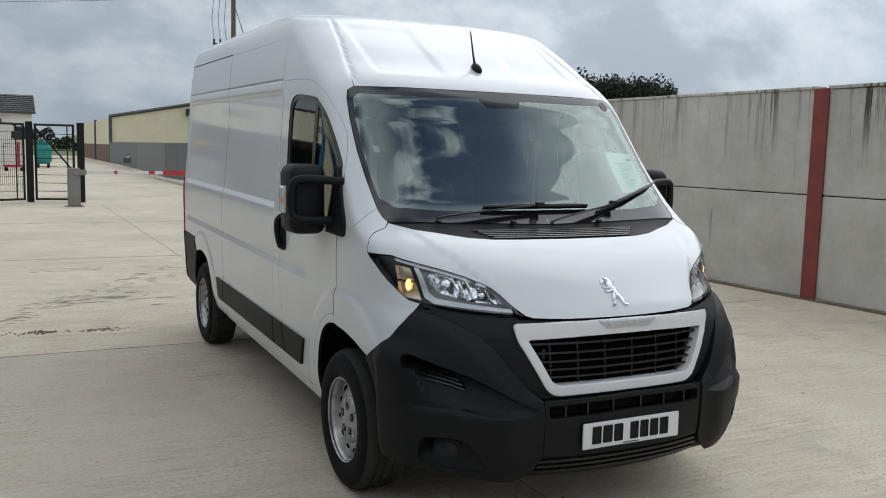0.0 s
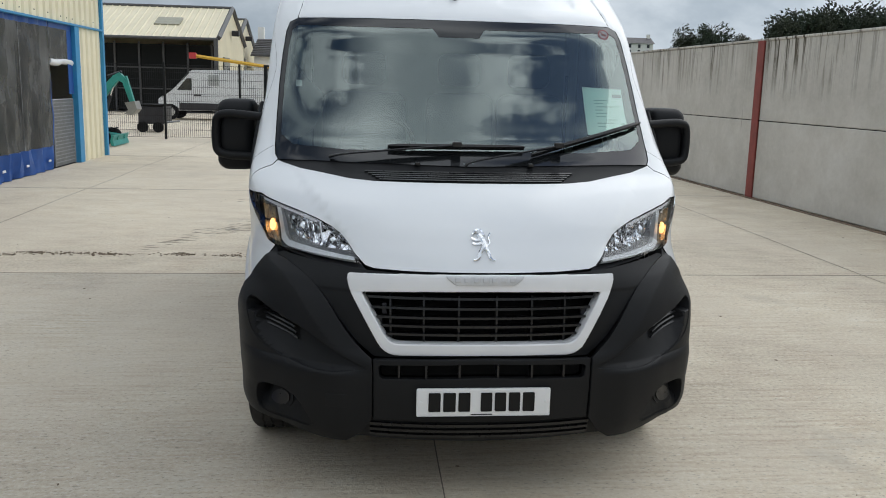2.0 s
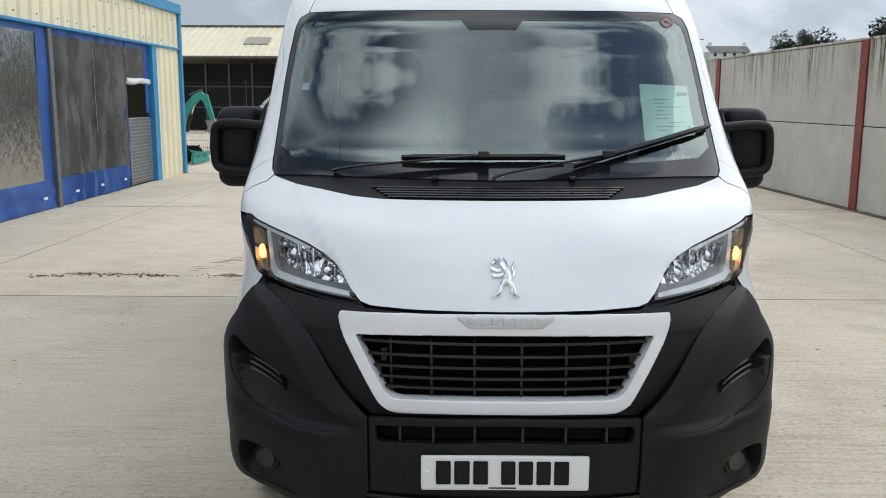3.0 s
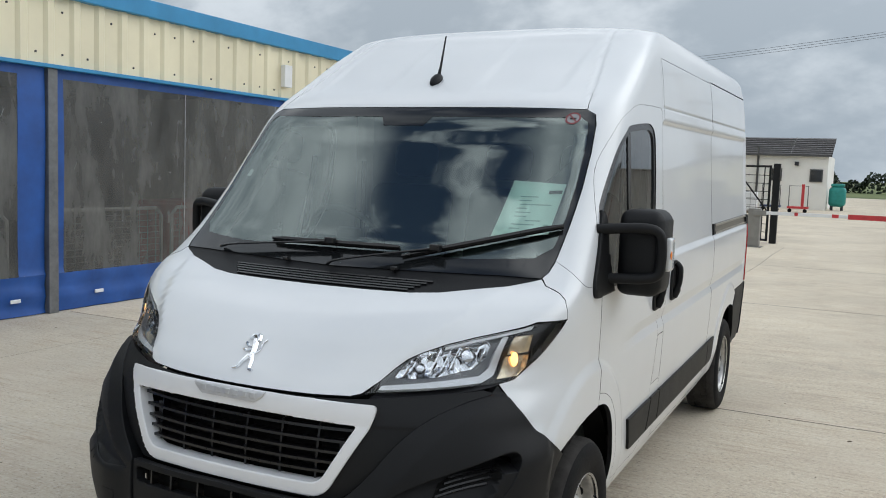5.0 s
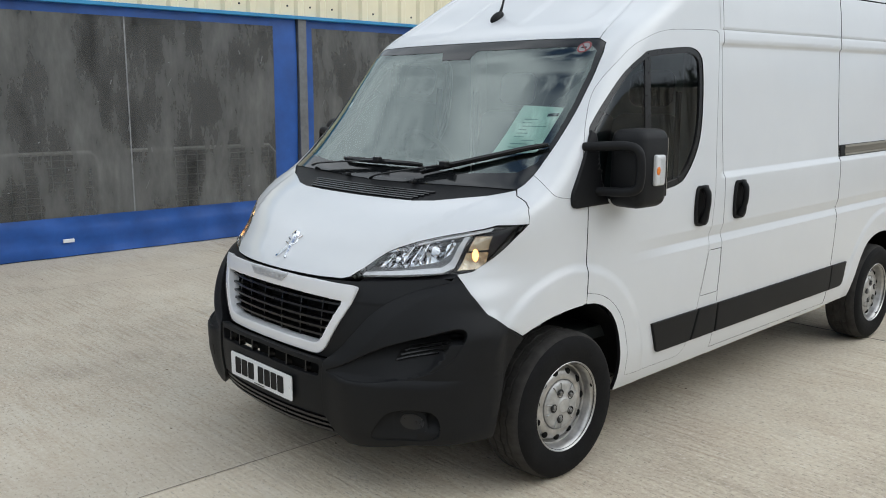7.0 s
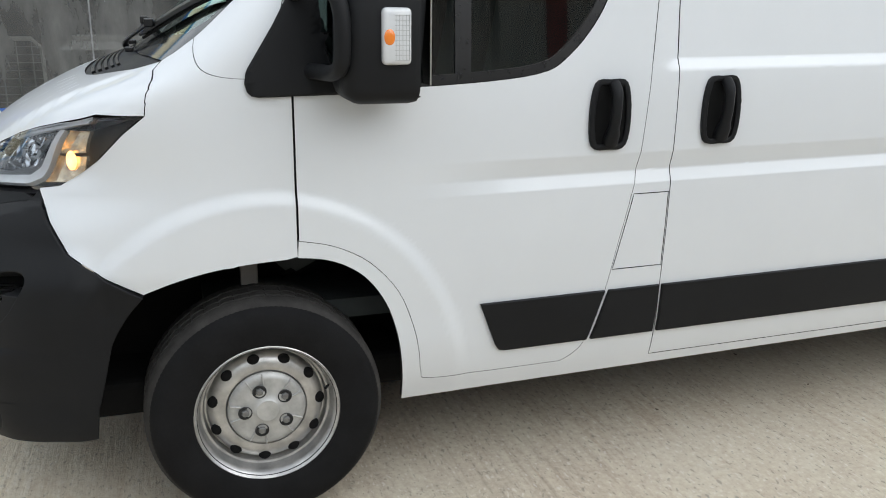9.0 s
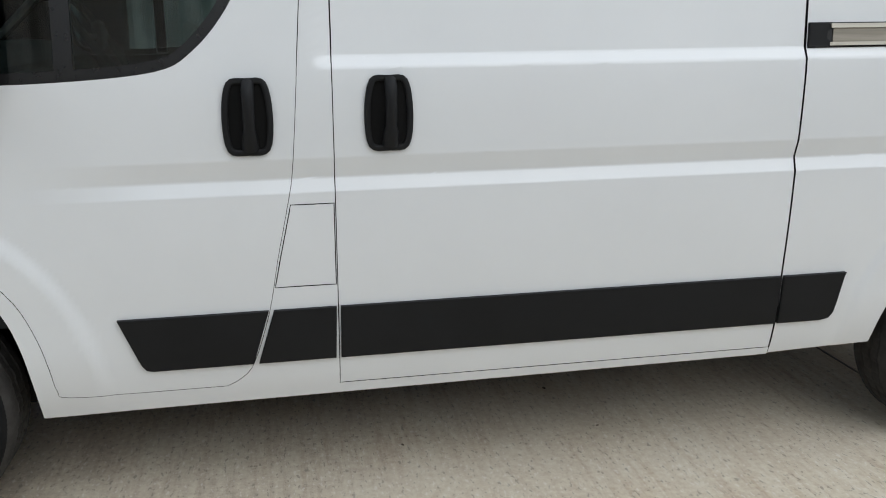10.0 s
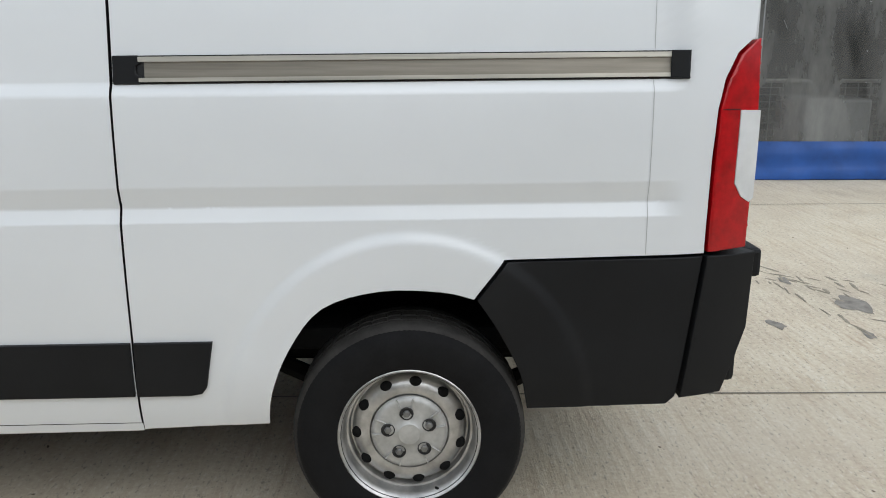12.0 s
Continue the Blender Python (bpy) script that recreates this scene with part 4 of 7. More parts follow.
for x, z, r in ((-0.42, 0.79, 0.012), (-0.40, 0.84, 0.010), (0.43, 0.82, 0.012)):
    q, nn = surface(u_front(x, z), z, -0.07)
    part("grille_clip", box(q[0] - r, q[0] + r, q[1] - 0.01, q[1] + 0.01, q[2] - 0.022, q[2] + 0.022, 0.003), LAMP_DARK, grille)
badge_strip = patch("badge_strip", None, BRUSHED, van, uz=sym(F((0.0, 0.925), (0.112, 0.924), (0.145, 0.944), (0.152, 0.955), (0.0, 0.957)), 0.03), off=lifted(nose_off, 0.007), depth=0.01, label="brushed silver strip over the grille", crown=0.002)
for k in range(7):
    x = -0.105 + 0.035 * k
    patch("raised_mark", F((x - 0.011, 0.933), (x + 0.011, 0.933), (x + 0.011, 0.949), (x - 0.011, 0.949)), BRUSHED, badge_strip, (), 1, off=lifted(nose_off, 0.0085), depth=0.004, crown=0.001)
LOWER_SLOT = F((0.0, 0.577), (0.39, 0.565), (0.404, 0.572), (0.409, 0.610), (0.400, 0.619), (0.0, 0.631))
centre = ring_patch("bumper_centre", F((0.0, 0.395), (0.425, 0.395), (0.429, 0.640), (0.0, 0.649)), LOWER_SLOT, BLACK, van, 0.004, 0.03, "", 0.003)
# black backing for the slot's inner shade
slot = patch("lower_grille", None, SHADE_BLACK, van, uz=sym(LOWER_SLOT), off=-0.05, depth=0.0, z_cuts=SOFT_Z)
for x in (-0.33, -0.225, -0.095, 0.055, 0.19, 0.32):
    patch("slot_rib", F((x - 0.004, 0.570), (x + 0.004, 0.570), (x + 0.004, 0.624), (x - 0.004, 0.624)), GLOSS_BLACK, slot, (), 1, off=-0.006, depth=0.03, z_cuts=SOFT_Z)
lip = patch("lower_lip", None, BLACK, van, uz=sym(F((0.0, 0.283), (0.60, 0.296), (0.56, 0.345), (0.48, 0.392), (0.0, 0.392))), off=-0.014, depth=0.03, z_cuts=SOFT_Z)
for z in (0.315, 0.340, 0.365):
    patch("lip_slat", None, GLOSS_BLACK, lip, uz=sym(F((0.0, z), (0.44, z), (0.44, z + 0.012), (0.0, z + 0.012)), 0.04), off=-0.003, depth=0.02, z_cuts=SOFT_Z)

# ---------------------------------------------------------------- wheels
def wheel(sgn, y, x_mid, valve):
    hub = new("wheel")
    hub.parent = van
    hub.matrix_world = pose(sgn * x_mid, y, 0.342, valve, 0, 0 if sgn > 0 else 180)
    R = 0.342
    prof = [(0.198, 0.098), (0.215, 0.108), (0.245, 0.1145), (0.275, 0.116), (0.298, 0.113), (0.314, 0.107), (0.326, 0.098), (0.335, 0.087),
            (R - 0.002, 0.076), (R, 0.050), (R - 0.008, 0.048), (R - 0.008, 0.042), (R, 0.040), (R, 0.012), (R - 0.008, 0.010), (R - 0.008, 0.002),
            (R, 0.0), (R, -0.035), (R - 0.008, -0.037), (R - 0.008, -0.043), (R, -0.045), (R, -0.08), (0.331, -0.10), (0.29, -0.114), (0.24, -0.112), (0.198, -0.098)]
    bm = lathe(prof, 288)
    bm.verts.ensure_lookup_table()
    # shoulder blocks and wavy grooves
    for i, v in enumerate(bm.verts):
        ring, k = divmod(i, 288)
        cut = 0.9955 if ring in (6, 7, 8) and k % 2 == 0 else 0.994 if ring in (9, 20, 21) and k % 4 == 0 else 0.991 if ring in (12, 13, 16, 17) and k % 6 == 0 else 1.0
        v.co.y *= cut
        v.co.z *= cut
        if 9 <= ring <= 20:
            v.co.x += 0.0035 * math.sin(k * 2 * math.pi / 12)
    ob = part("tyre", bm, [RUBBER, TREAD], hub, "worn black rubber tyre", smooth=True)
    for p in ob.data.polygons:
        rr = math.hypot(p.center.y, p.center.z)
        p.material_index = 1 if rr > 0.322 else 0
    rim = lathe([(0.200, 0.100), (0.206, 0.106), (0.209, 0.104), (0.209, 0.098), (0.204, 0.093), (0.197, 0.088), (0.192, 0.072), (0.190, 0.054), (0.187, 0.047), (0.181, 0.045), (0.178, 0.038), (0.175, 0.024), (0.170, 0.024),
                 (0.166, 0.038), (0.160, 0.050), (0.150, 0.057), (0.130, 0.063), (0.118, 0.060), (0.112, 0.050), (0.0, 0.050)], 72)
    part("rim", rim, STEEL, hub, "silver steel wheel rim", smooth=True)
    # dark beads set into the disc stand in for shaded vent holes
    for k in range(11):
        t = 2 * math.pi * (k + 0.5) / 11
        bm = bmesh.new()
        bmesh.ops.create_uvsphere(bm, u_segments=16, v_segments=8, radius=1, matrix=Matrix.Translation((0.052, 0.154 * math.cos(t), 0.154 * math.sin(t))) @ Matrix.Rotation(t, 4, "X") @ Matrix.Diagonal((0.011, 0.0165, 0.0185, 1)))
        part("vent_hole_shade", bm, SHADE_BLACK, hub)
    cap = lathe([(0.112, 0.052), (0.113, 0.062), (0.107, 0.070), (0.096, 0.074), (0.088, 0.073), (0.052, 0.078), (0.036, 0.081), (0.032, 0.085), (0.0, 0.086)], 60)
    cp = part("hub_cap", cap, CAP, hub, "silver hub cap with five wheel nuts", smooth=True)
    for k in range(5):
        t = 2 * math.pi * k / 5 + 0.3
        m = Matrix.Translation((0.0, 0.064 * math.cos(t), 0.064 * math.sin(t)))
        part("nut_well", lathe([(0.0185, 0.0755), (0.0205, 0.080), (0.0185, 0.0815), (0.0165, 0.077), (0.0, 0.0765)], 20, None, m), NUT_WELL, cp, smooth=True)
        part("wheel_nut", lathe([(0.011, 0.076), (0.011, 0.084), (0.008, 0.087), (0.0, 0.087)], 6, None, m), NUT, cp)
        t2 = t + math.pi / 5
        for d in (-0.12, 0.12):
            bm = box(0.0660, 0.0785, 0.076, 0.109, -0.0022, 0.0022, 0.001, 1)
            bm.transform(Matrix.Rotation(t + d * 1.9 + math.pi / 5 * 0, 4, "X"))
            part("cap_rib", bm, CAP, cp)
    bm = tube([(0.094, 0.188, 0.0), (0.108, 0.176, 0.0)], 0.004)
    part("valve", bm, RUBBER, hub)


wheel(1, 0.0, 0.880, 20)
wheel(-1, 0.0, 0.880, 75)
wheel(1, WB, 0.868, -64)
wheel(-1, WB, 0.868, 130)


def at_front(x, z, off=0.0):
    p, n = surface(u_front(x, z), z, off)
    return Vector(p), Vector(n)


def at_side(sgn, y, z, off=0.0):
    p, n = surface(sgn * u_side(y, z), z, off)
    return Vector(p), Vector(n)


# ---------------------------------------------------------------- mirrors, handles, rail, rear lamps
def door_mirror(sgn):
    base = patch("door_mirror", S((-0.016, 1.258), (-0.006, 1.248), (0.012, 1.244), (0.24, 1.245), (0.215, 1.29), (0.19, 1.36), (0.17, 1.56), (0.145, 1.575), (0.06, 1.43), (-0.008, 1.325), (-0.019, 1.295), (-0.020, 1.272)), BLACK, van, (), sgn, off=0.016, depth=0.03, crown=0.006, label="large black twin-arm door mirror")

    def P(x, y, z):
        return (sgn * x, y, z)

    arm = tube([P(*p) for p in smooth_line([(0.95, 0.10, 1.505), (1.04, 0.135, 1.512), (1.125, 0.165, 1.515), (1.172, 0.185, 1.50), (1.186, 0.195, 1.45), (1.186, 0.195, 1.37), (1.172, 0.19, 1.330), (1.12, 0.178, 1.315), (1.03, 0.16, 1.312), (0.95, 0.14, 1.308)], 6)], 0.021, 12)
    part("arm", arm, BLACK, base, smooth=True)
    head = bmesh.new()
    box(1.012, 1.192, 0.185, 0.425, 1.238, 1.585, 0.045, 4, head)
    for v in head.verts:
        t = (v.co.z - 1.41) / 0.175
        v.co.y += 0.030 * max(0, t) ** 2 + 0.02 * max(0, -t) ** 2 * (1 if v.co.y < 0.3 else -0.4)
        v.co.x -= 0.012 * t * t
        if v.co.y > 0.40:
            v.co.y -= 0.02
        v.co.x *= sgn
    part("mirror_head", head, BLACK, base, smooth=True)
    mg = bmesh.new()
    box(1.035, 1.17, 0.421, 0.425, 1.285, 1.545, 0.0, 2, mg)
    for v in mg.verts:
        v.co.x *= sgn
    part("mirror_glass", mg, simple("mirror", (0.8, 0.8, 0.8), 0.02, 1.0, var=0.02), base, "mirror glass")
    lamp = bmesh.new()
    box(1.160, 1.203, 0.292, 0.366, 1.338, 1.475, 0.012, 3, lamp)
    for v in lamp.verts:
        v.co.x *= sgn
    ind = part("side_indicator", lamp, WHITE_LENS, base, "clear side indicator with amber bulb", smooth=True)
    bl = bmesh.new()
    bmesh.ops.create_uvsphere(bl, u_segments=14, v_segments=8, radius=1, matrix=Matrix.Translation((sgn * 1.202, 0.309, 1.405)) @ Matrix.Diagonal((0.004, 0.014, 0.020, 1)))
    part("amber_bulb", bl, AMBER, ind, smooth=True)
    for k in range(10):
        bl = bmesh.new()
        box(1.2025, 1.2038, 0.322, 0.360, 1.350 + 0.0118 * k, 1.3510 + 0.0118 * k, 0, 2, bl)
        for v in bl.verts:
            v.co.x *= sgn
        part("lens_rib", bl, TRIM_GREY, ind)
    for k in range(5):
        bl = bmesh.new()
        box(1.2025, 1.2036, 0.324 + 0.0085 * k, 0.325 + 0.0085 * k, 1.350, 1.458, 0, 2, bl)
        for v in bl.verts:
            v.co.x *= sgn
        part("lens_rib", bl, TRIM_GREY, ind)


door_mirror(1)
door_mirror(-1)


def door_handle(sgn, y):
    z0, z1, w = 1.055, 1.262, 0.068
    out = S(*smooth_line([(y - w + 0.012, z0 + 0.012), (y, z0), (y + w - 0.012, z0 + 0.012), (y + w, 1.16), (y + w - 0.016, z1 - 0.01), (y, z1), (y - w + 0.016, z1 - 0.01), (y - w, 1.16)], 4, True))
    h = patch("door_handle", out, BLACK, van, [shrunk(out, 0.017)], sgn, off=0.014, depth=0.02, crown=0.005, label="black door handle")
    # flat black sheet paints the shade of a hollow behind the grip
    patch("handle_dish_shade", shrunk(out, 0.015), SHADE_BLACK, h, (), sgn, off=0.0025, depth=0.0, z_cuts=SOFT_Z)
    pts = [at_side(sgn, y + 0.004, z, o)[0] for z, o in ((z0 + 0.020, 0.006), (z0 + 0.055, 0.022), (1.16, 0.034), (z1 - 0.04, 0.034), (z1 - 0.014, 0.014))]
    part("grip", tube(smooth_line(pts, 3), [0.024, 0.023, 0.022, 0.021] + [0.016] * 5 + [0.017] * 4, 10), BLACK, h, smooth=True)


door_handle(1, 1.034)
door_handle(1, 1.417)
door_handle(-1, 1.034)

rail = patch("door_rail", S((2.684, 1.312), (4.19, 1.312), (4.19, 1.386), (2.684, 1.386)), GLOSS_BLACK, van, (), 1, off=0.002, depth=0.01, label="sliding door rail, dirty steel in a dark channel")
for z0, z1, o, nm, mt in ((1.318, 1.328, 0.012, "rail_lip", DIRTY_STEEL), (1.369, 1.382, 0.014, "rail_lip", DIRTY_STEEL), (1.328, 1.369, 0.004, "rail_web", RAIL_WEB)):
    patch(nm, S((2.752 if nm != "rail_web" else 2.765, z0), (4.150, z0), (4.150, z1), (2.752 if nm != "rail_web" else 2.765, z1)), mt, rail, (), 1, off=o, depth=0.01)
patch("rail_end", S((4.148, 1.312), (4.196, 1.312), (4.196, 1.386), (4.148, 1.386)), BLACK, rail, (), 1, off=0.017, depth=0.02, crown=0.003)
patch("rail_stop", S((2.684, 1.312), (2.75, 1.312), (2.768, 1.325), (2.745, 1.34), (2.745, 1.36), (2.768, 1.372), (2.75, 1.386), (2.684, 1.386)), BLACK, rail, (), 1, off=0.010, depth=0.02, crown=0.003)


def tail_lamp(sgn):
    out = S((4.278, 0.840), (4.395, 0.845), (4.400, 1.20), (4.396, 1.415), (4.385, 1.412), (4.338, 1.372), (4.303, 1.30), (4.286, 1.23), (4.280, 1.05))
    lamp = patch("tail_lamp", out, RED_LENS, van, (), sgn, off=0.012, depth=0.05, crown=0.005, label="tall red tail lamp with a clear middle")
    patch("reversing_lens", S((4.338, 1.03), (4.36, 0.992), (4.385, 0.975), (4.399, 0.985), (4.400, 1.225), (4.340, 1.228)), WHITE_LENS, lamp, (), sgn, off=0.0155, depth=0.01, label="clear reversing light lens")
    patch("lamp_seam", S((4.287, 1.2285), (4.338, 1.2285), (4.338, 1.2310), (4.287, 1.2310)), GAP, lamp, (), sgn, off=0.0135, depth=0.0)


tail_lamp(1)
tail_lamp(-1)
part("rear_bumper", box(-0.86, 0.86, 4.30, 4.435, 0.46, 0.88, 0.02), BLACK, van)
part("rear_step", box(-0.90, 0.90, 4.42, 4.468, 0.80, 0.885, 0.012), BLACK, van)
patch("quarter_seam", S((4.104, 0.836), (4.1055, 0.836), (4.104, 1.31), (4.1025, 1.31)), TRIM_GREY, van, (), 1, off=0.0015, depth=0.0)
patch("quarter_seam", S((4.104, 1.388), (4.1055, 1.388), (4.106, 1.96), (4.1045, 1.96)), TRIM_GREY, van, (), 1, off=0.0015, depth=0.0)
for sgn in (1, -1):
    patch("roof_seam", S((1.25, 2.0505), (4.39, 2.0505), (4.39, 2.0535), (1.25, 2.0535)), GAP if sgn < 0 else TRIM_GREY, van, (), sgn, off=0.0012, depth=0.0)
    patch("corner_seam", S((1.228, 2.055), (1.231, 2.055), (1.226, 2.30), (1.223, 2.30)), TRIM_GREY, van, (), sgn, off=0.0012, depth=0.0)
# underside; floor, rails, springs and axles are painted near-black for shade
GALV_DARK = simple("dull_bracket_steel", (0.16, 0.15, 0.14), 0.6, 0.4)
part("underbody", box(-0.78, 0.78, -0.55, 2.85, 0.29, 0.40, 0.02), SHADE_BLACK, van)
part("rear_floor", box(-0.80, 0.80, 2.85, 4.28, 0.55, 0.62, 0.01), SHADE_BLACK, van)
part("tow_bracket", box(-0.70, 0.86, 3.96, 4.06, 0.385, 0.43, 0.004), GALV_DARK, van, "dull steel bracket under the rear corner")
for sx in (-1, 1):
    part("chassis_rail", box(sx * 0.52 - 0.04, sx * 0.52 + 0.04, 2.6, 4.25, 0.44, 0.56, 0.01), SHADE_BLACK, van)
    part("leaf_spring", tube([(sx * 0.56, 2.85, 0.50), (sx * 0.56, 3.15, 0.36), (sx * 0.56, 3.45, 0.31), (sx * 0.56, 3.8, 0.36), (sx * 0.56, 4.1, 0.50)], 0.03, 6), SHADE_BLACK, van)
part("rear_axle", tube([(-0.8, WB, 0.335), (0.8, WB, 0.335)], 0.05, 10), SHADE_BLACK, van)
part("front_axle", tube([(-0.8, 0, 0.335), (0.8, 0, 0.335)], 0.05, 10), SHADE_BLACK, van)
for sx in (-1, 1):
    part("strut_bracket", box(sx * 0.80 - 0.012, sx * 0.80 + 0.012, -0.045, 0.005, 0.66, 0.80, 0.004), GALV_DARK, van)
part("exhaust", tube([(0.1, 2.0, 0.32), (0.15, 3.7, 0.34), (0.15, 4.3, 0.40)], 0.035, 10), LAMP_DARK, van, smooth=True)

# ---------------------------------------------------------------- number plate, badge, aerial, wipers
plate = part("number_plate", box(-0.262, 0.262, -0.996, -0.989, 0.413, 0.526, 0.006), PLATE_W, van, "white number plate with black bars")
x = -0.215
for w in (0.046, 0.048, 0.046, None, 0.044, 0.044, 0.044, 0.046):
    if w is None:
        x += 0.03
        continue
    part("bar", box(x, x + w, -0.9972, -0.9955, 0.433, 0.509, 0.004), INK, plate)
    x += w + 0.011
part("small_bar", box(-0.05, 0.035, -0.9972, -0.9958, 0.4185, 0.4225), INK, plate)
for xx in (-0.243, 0.243):
    part("plate_screw", lathe([(0.007, -0.003), (0.006, 0.003), (0.0, 0.004)], 12, None, Matrix.Translation((xx, -0.997, 0.471)) @ Matrix.Rotation(radians(-90), 4, "Z")), PLATE_W, plate)


def badge():
    """A plain upright shape with arms and legs, of slim chrome strokes."""
    strokes = [([(-0.010, 0.040), (0.002, 0.022), (0.010, 0.000), (0.006, -0.018)], [0.012, 0.014, 0.012, 0.010]),
               ([(-0.036, 0.040), (-0.024, 0.052), (-0.006, 0.052), (0.008, 0.036)], [0.006, 0.011, 0.014, 0.009]),
               ([(0.002, 0.024), (-0.022, 0.020), (-0.042, 0.028)], [0.009, 0.006, 0.006]),
               ([(0.004, 0.012), (-0.020, 0.004), (-0.038, 0.008)], [0.008, 0.006, 0.006]),
               ([(0.002, -0.010), (-0.012, -0.030), (-0.022, -0.050), (-0.040, -0.055)], [0.011, 0.009, 0.007, 0.005]),
               ([(0.010, -0.008), (0.024, -0.028), (0.030, -0.050), (0.046, -0.055)], [0.011, 0.009, 0.007, 0.005]),
               ([(0.014, -0.004), (0.030, 0.010), (0.026, 0.030), (0.036, 0.046)], [0.004, 0.003, 0.003, 0.005])]
    bm = bmesh.new()
    for line, rad in strokes:
        pts = smooth_line(line, 4)
        rr = [float(q) for q in np.interp(np.linspace(0, len(rad) - 1, len(pts)), range(len(rad)), rad)]
        tube([at_front(x, 1.062 + z * 0.88, 0.003)[0] for x, z in pts], rr, 8, bm)
    part("badge", bm, CHROME, van, "plain slim chrome badge on the bonnet", smooth=True)


badge()
p0, n0 = at_front(0.0, 2.118)
base = bmesh.new()
bmesh.ops.create_uvsphere(base, u_segments=20, v_segments=12, radius=1, matrix=Matrix.Translation(p0 + Vector((0, 0.012, 0.016))) @ Matrix.Rotation(radians(32), 4, "X") @ Matrix.Diagonal((0.026, 0.052, 0.024, 1)))
aerial = part("aerial", base, BLACK, van, "black whip aerial on the roof", smooth=True)
part("rod", tube([p0 + Vector((0, 0.035, 0.035)), p0 + Vector((0, 0.055, 0.085)), p0 + Vector((0, 0.10, 0.235))], [0.009, 0.006, 0.0035], 8), BLACK, aerial, smooth=True)


def wiper(name, pivot, knee, joint, b0, b1):
    pv = [at_front(*p)[0] + at_front(*p)[1] * o for p, o in ((pivot, 0.012), (knee, 0.030), (joint, 0.038))]
    arm = part(name, tube(smooth_line(pv, 5), [0.011] * 3 + [0.008] * 8, 8, flat=0.6), GLOSS_BLACK, van, "black windscreen wiper", smooth=True)
    pts = [at_front(b0[0] + (b1[0] - b0[0]) * t, b0[1] + (b1[1] - b0[1]) * t, 0.024)[0] for t in np.linspace(0, 1, 9)]
    part("blade", tube(pts, [0.006] + [0.011] * 7 + [0.006], 6), GLOSS_BLACK, arm, smooth=True)
    part("rubber", tube([at_front(b0[0] + (b1[0] - b0[0]) * t, b0[1] + (b1[1] - b0[1]) * t, 0.010)[0] for t in np.linspace(0, 1, 9)], 0.005, 5), RUBBER, arm)
    q, _ = at_front(*joint, 0.040)
    part("clip", box(q.x - 0.022, q.x + 0.022, q.y - 0.014, q.y + 0.014, q.z - 0.012, q.z + 0.014, 0.004), GLOSS_BLACK, arm)


wiper("windscreen_wiper", (-0.62, 1.345), (-0.50, 1.352), (-0.05, 1.385), (-0.36, 1.388), (0.26, 1.392))
wiper("windscreen_wiper", (-0.02, 1.318), (0.05, 1.330), (0.42, 1.388), (0.29, 1.362), (0.855, 1.505))
for xx, zz in ((-0.23, 1.325), (0.28, 1.325)):
    q, nn = at_front(xx, zz, 0.008)
    part("washer_jet", box(q.x - 0.012, q.x + 0.012, q.y - 0.014, q.y + 0.014, q.z - 0.006, q.z + 0.010, 0.004), GLOSS_BLACK, van)

# ---------------------------------------------------------------- cabin
part("cabin_floor", box(-0.84, 0.84, -0.15, 1.24, 0.56, 0.62), DASH, van)
part("bulkhead", box(-0.86, 0.86, 1.255, 1.275, 0.6, 2.2), BULKHEAD, van, "grey cabin bulkhead")
for sgn in (-1, 1):
    edge = [surface(u_front(sgn * (x - 0.050), z), z, -0.075)[0] for x, z in smooth_line(WS_EDGE[:6], 3)]
    part("pillar_trim", tube(edge, 0.030, 8, flat=0.7), PILLAR, van, "pale grey windscreen pillar trim", smooth=True)
    part("door_pillar_trim", box(sgn * 0.80 - 0.03, sgn * 0.80 + 0.03, 1.13, 1.24, 0.9, 2.02, 0.02), TRIM_GREY, van)
    part("seat_belt", box(sgn * 0.765 - 0.004, sgn * 0.765 + 0.004, 1.10, 1.145, 0.95, 1.75), LAMP_DARK, van)
part("roof_lining", box(-0.78, 0.78, 0.50, 1.25, 2.02, 2.04), TRIM_GREY, van)
dash = bmesh.new()
prism([(-0.20, 1.0), (-0.17, 1.33), (0.02, 1.345), (0.20, 1.33), (0.30, 1.27), (0.36, 1.10), (0.30, 0.80), (0.1, 0.70)], 1.66, dash, Matrix.Translation((0.83, 0, 0)) @ Matrix.Rotation(radians(90), 4, "Z"))
bmesh.ops.bevel(dash, geom=dash.edges[:], offset=0.02, segments=2, affect="EDGES")
part("dashboard", dash, DASH, van, "dark grey dashboard", smooth=True)
ring = [Vector((-0.40 + 0.195 * math.cos(t), 0.40 - 0.11 * math.sin(t), 1.36 + 0.16 * math.sin(t))) for t in np.linspace(0, 2 * math.pi, 33)[:-1]]
sw = part("steering_wheel", tube(ring, 0.016, 8, closed=True), DASH, van, "black steering wheel", smooth=True)
part("hub", box(-0.47, -0.33, 0.39, 0.43, 1.30, 1.42, 0.02), DASH, sw)
part("spoke", tube([ring[0], (-0.40, 0.41, 1.36), ring[16]], 0.014, 6), DASH, sw)


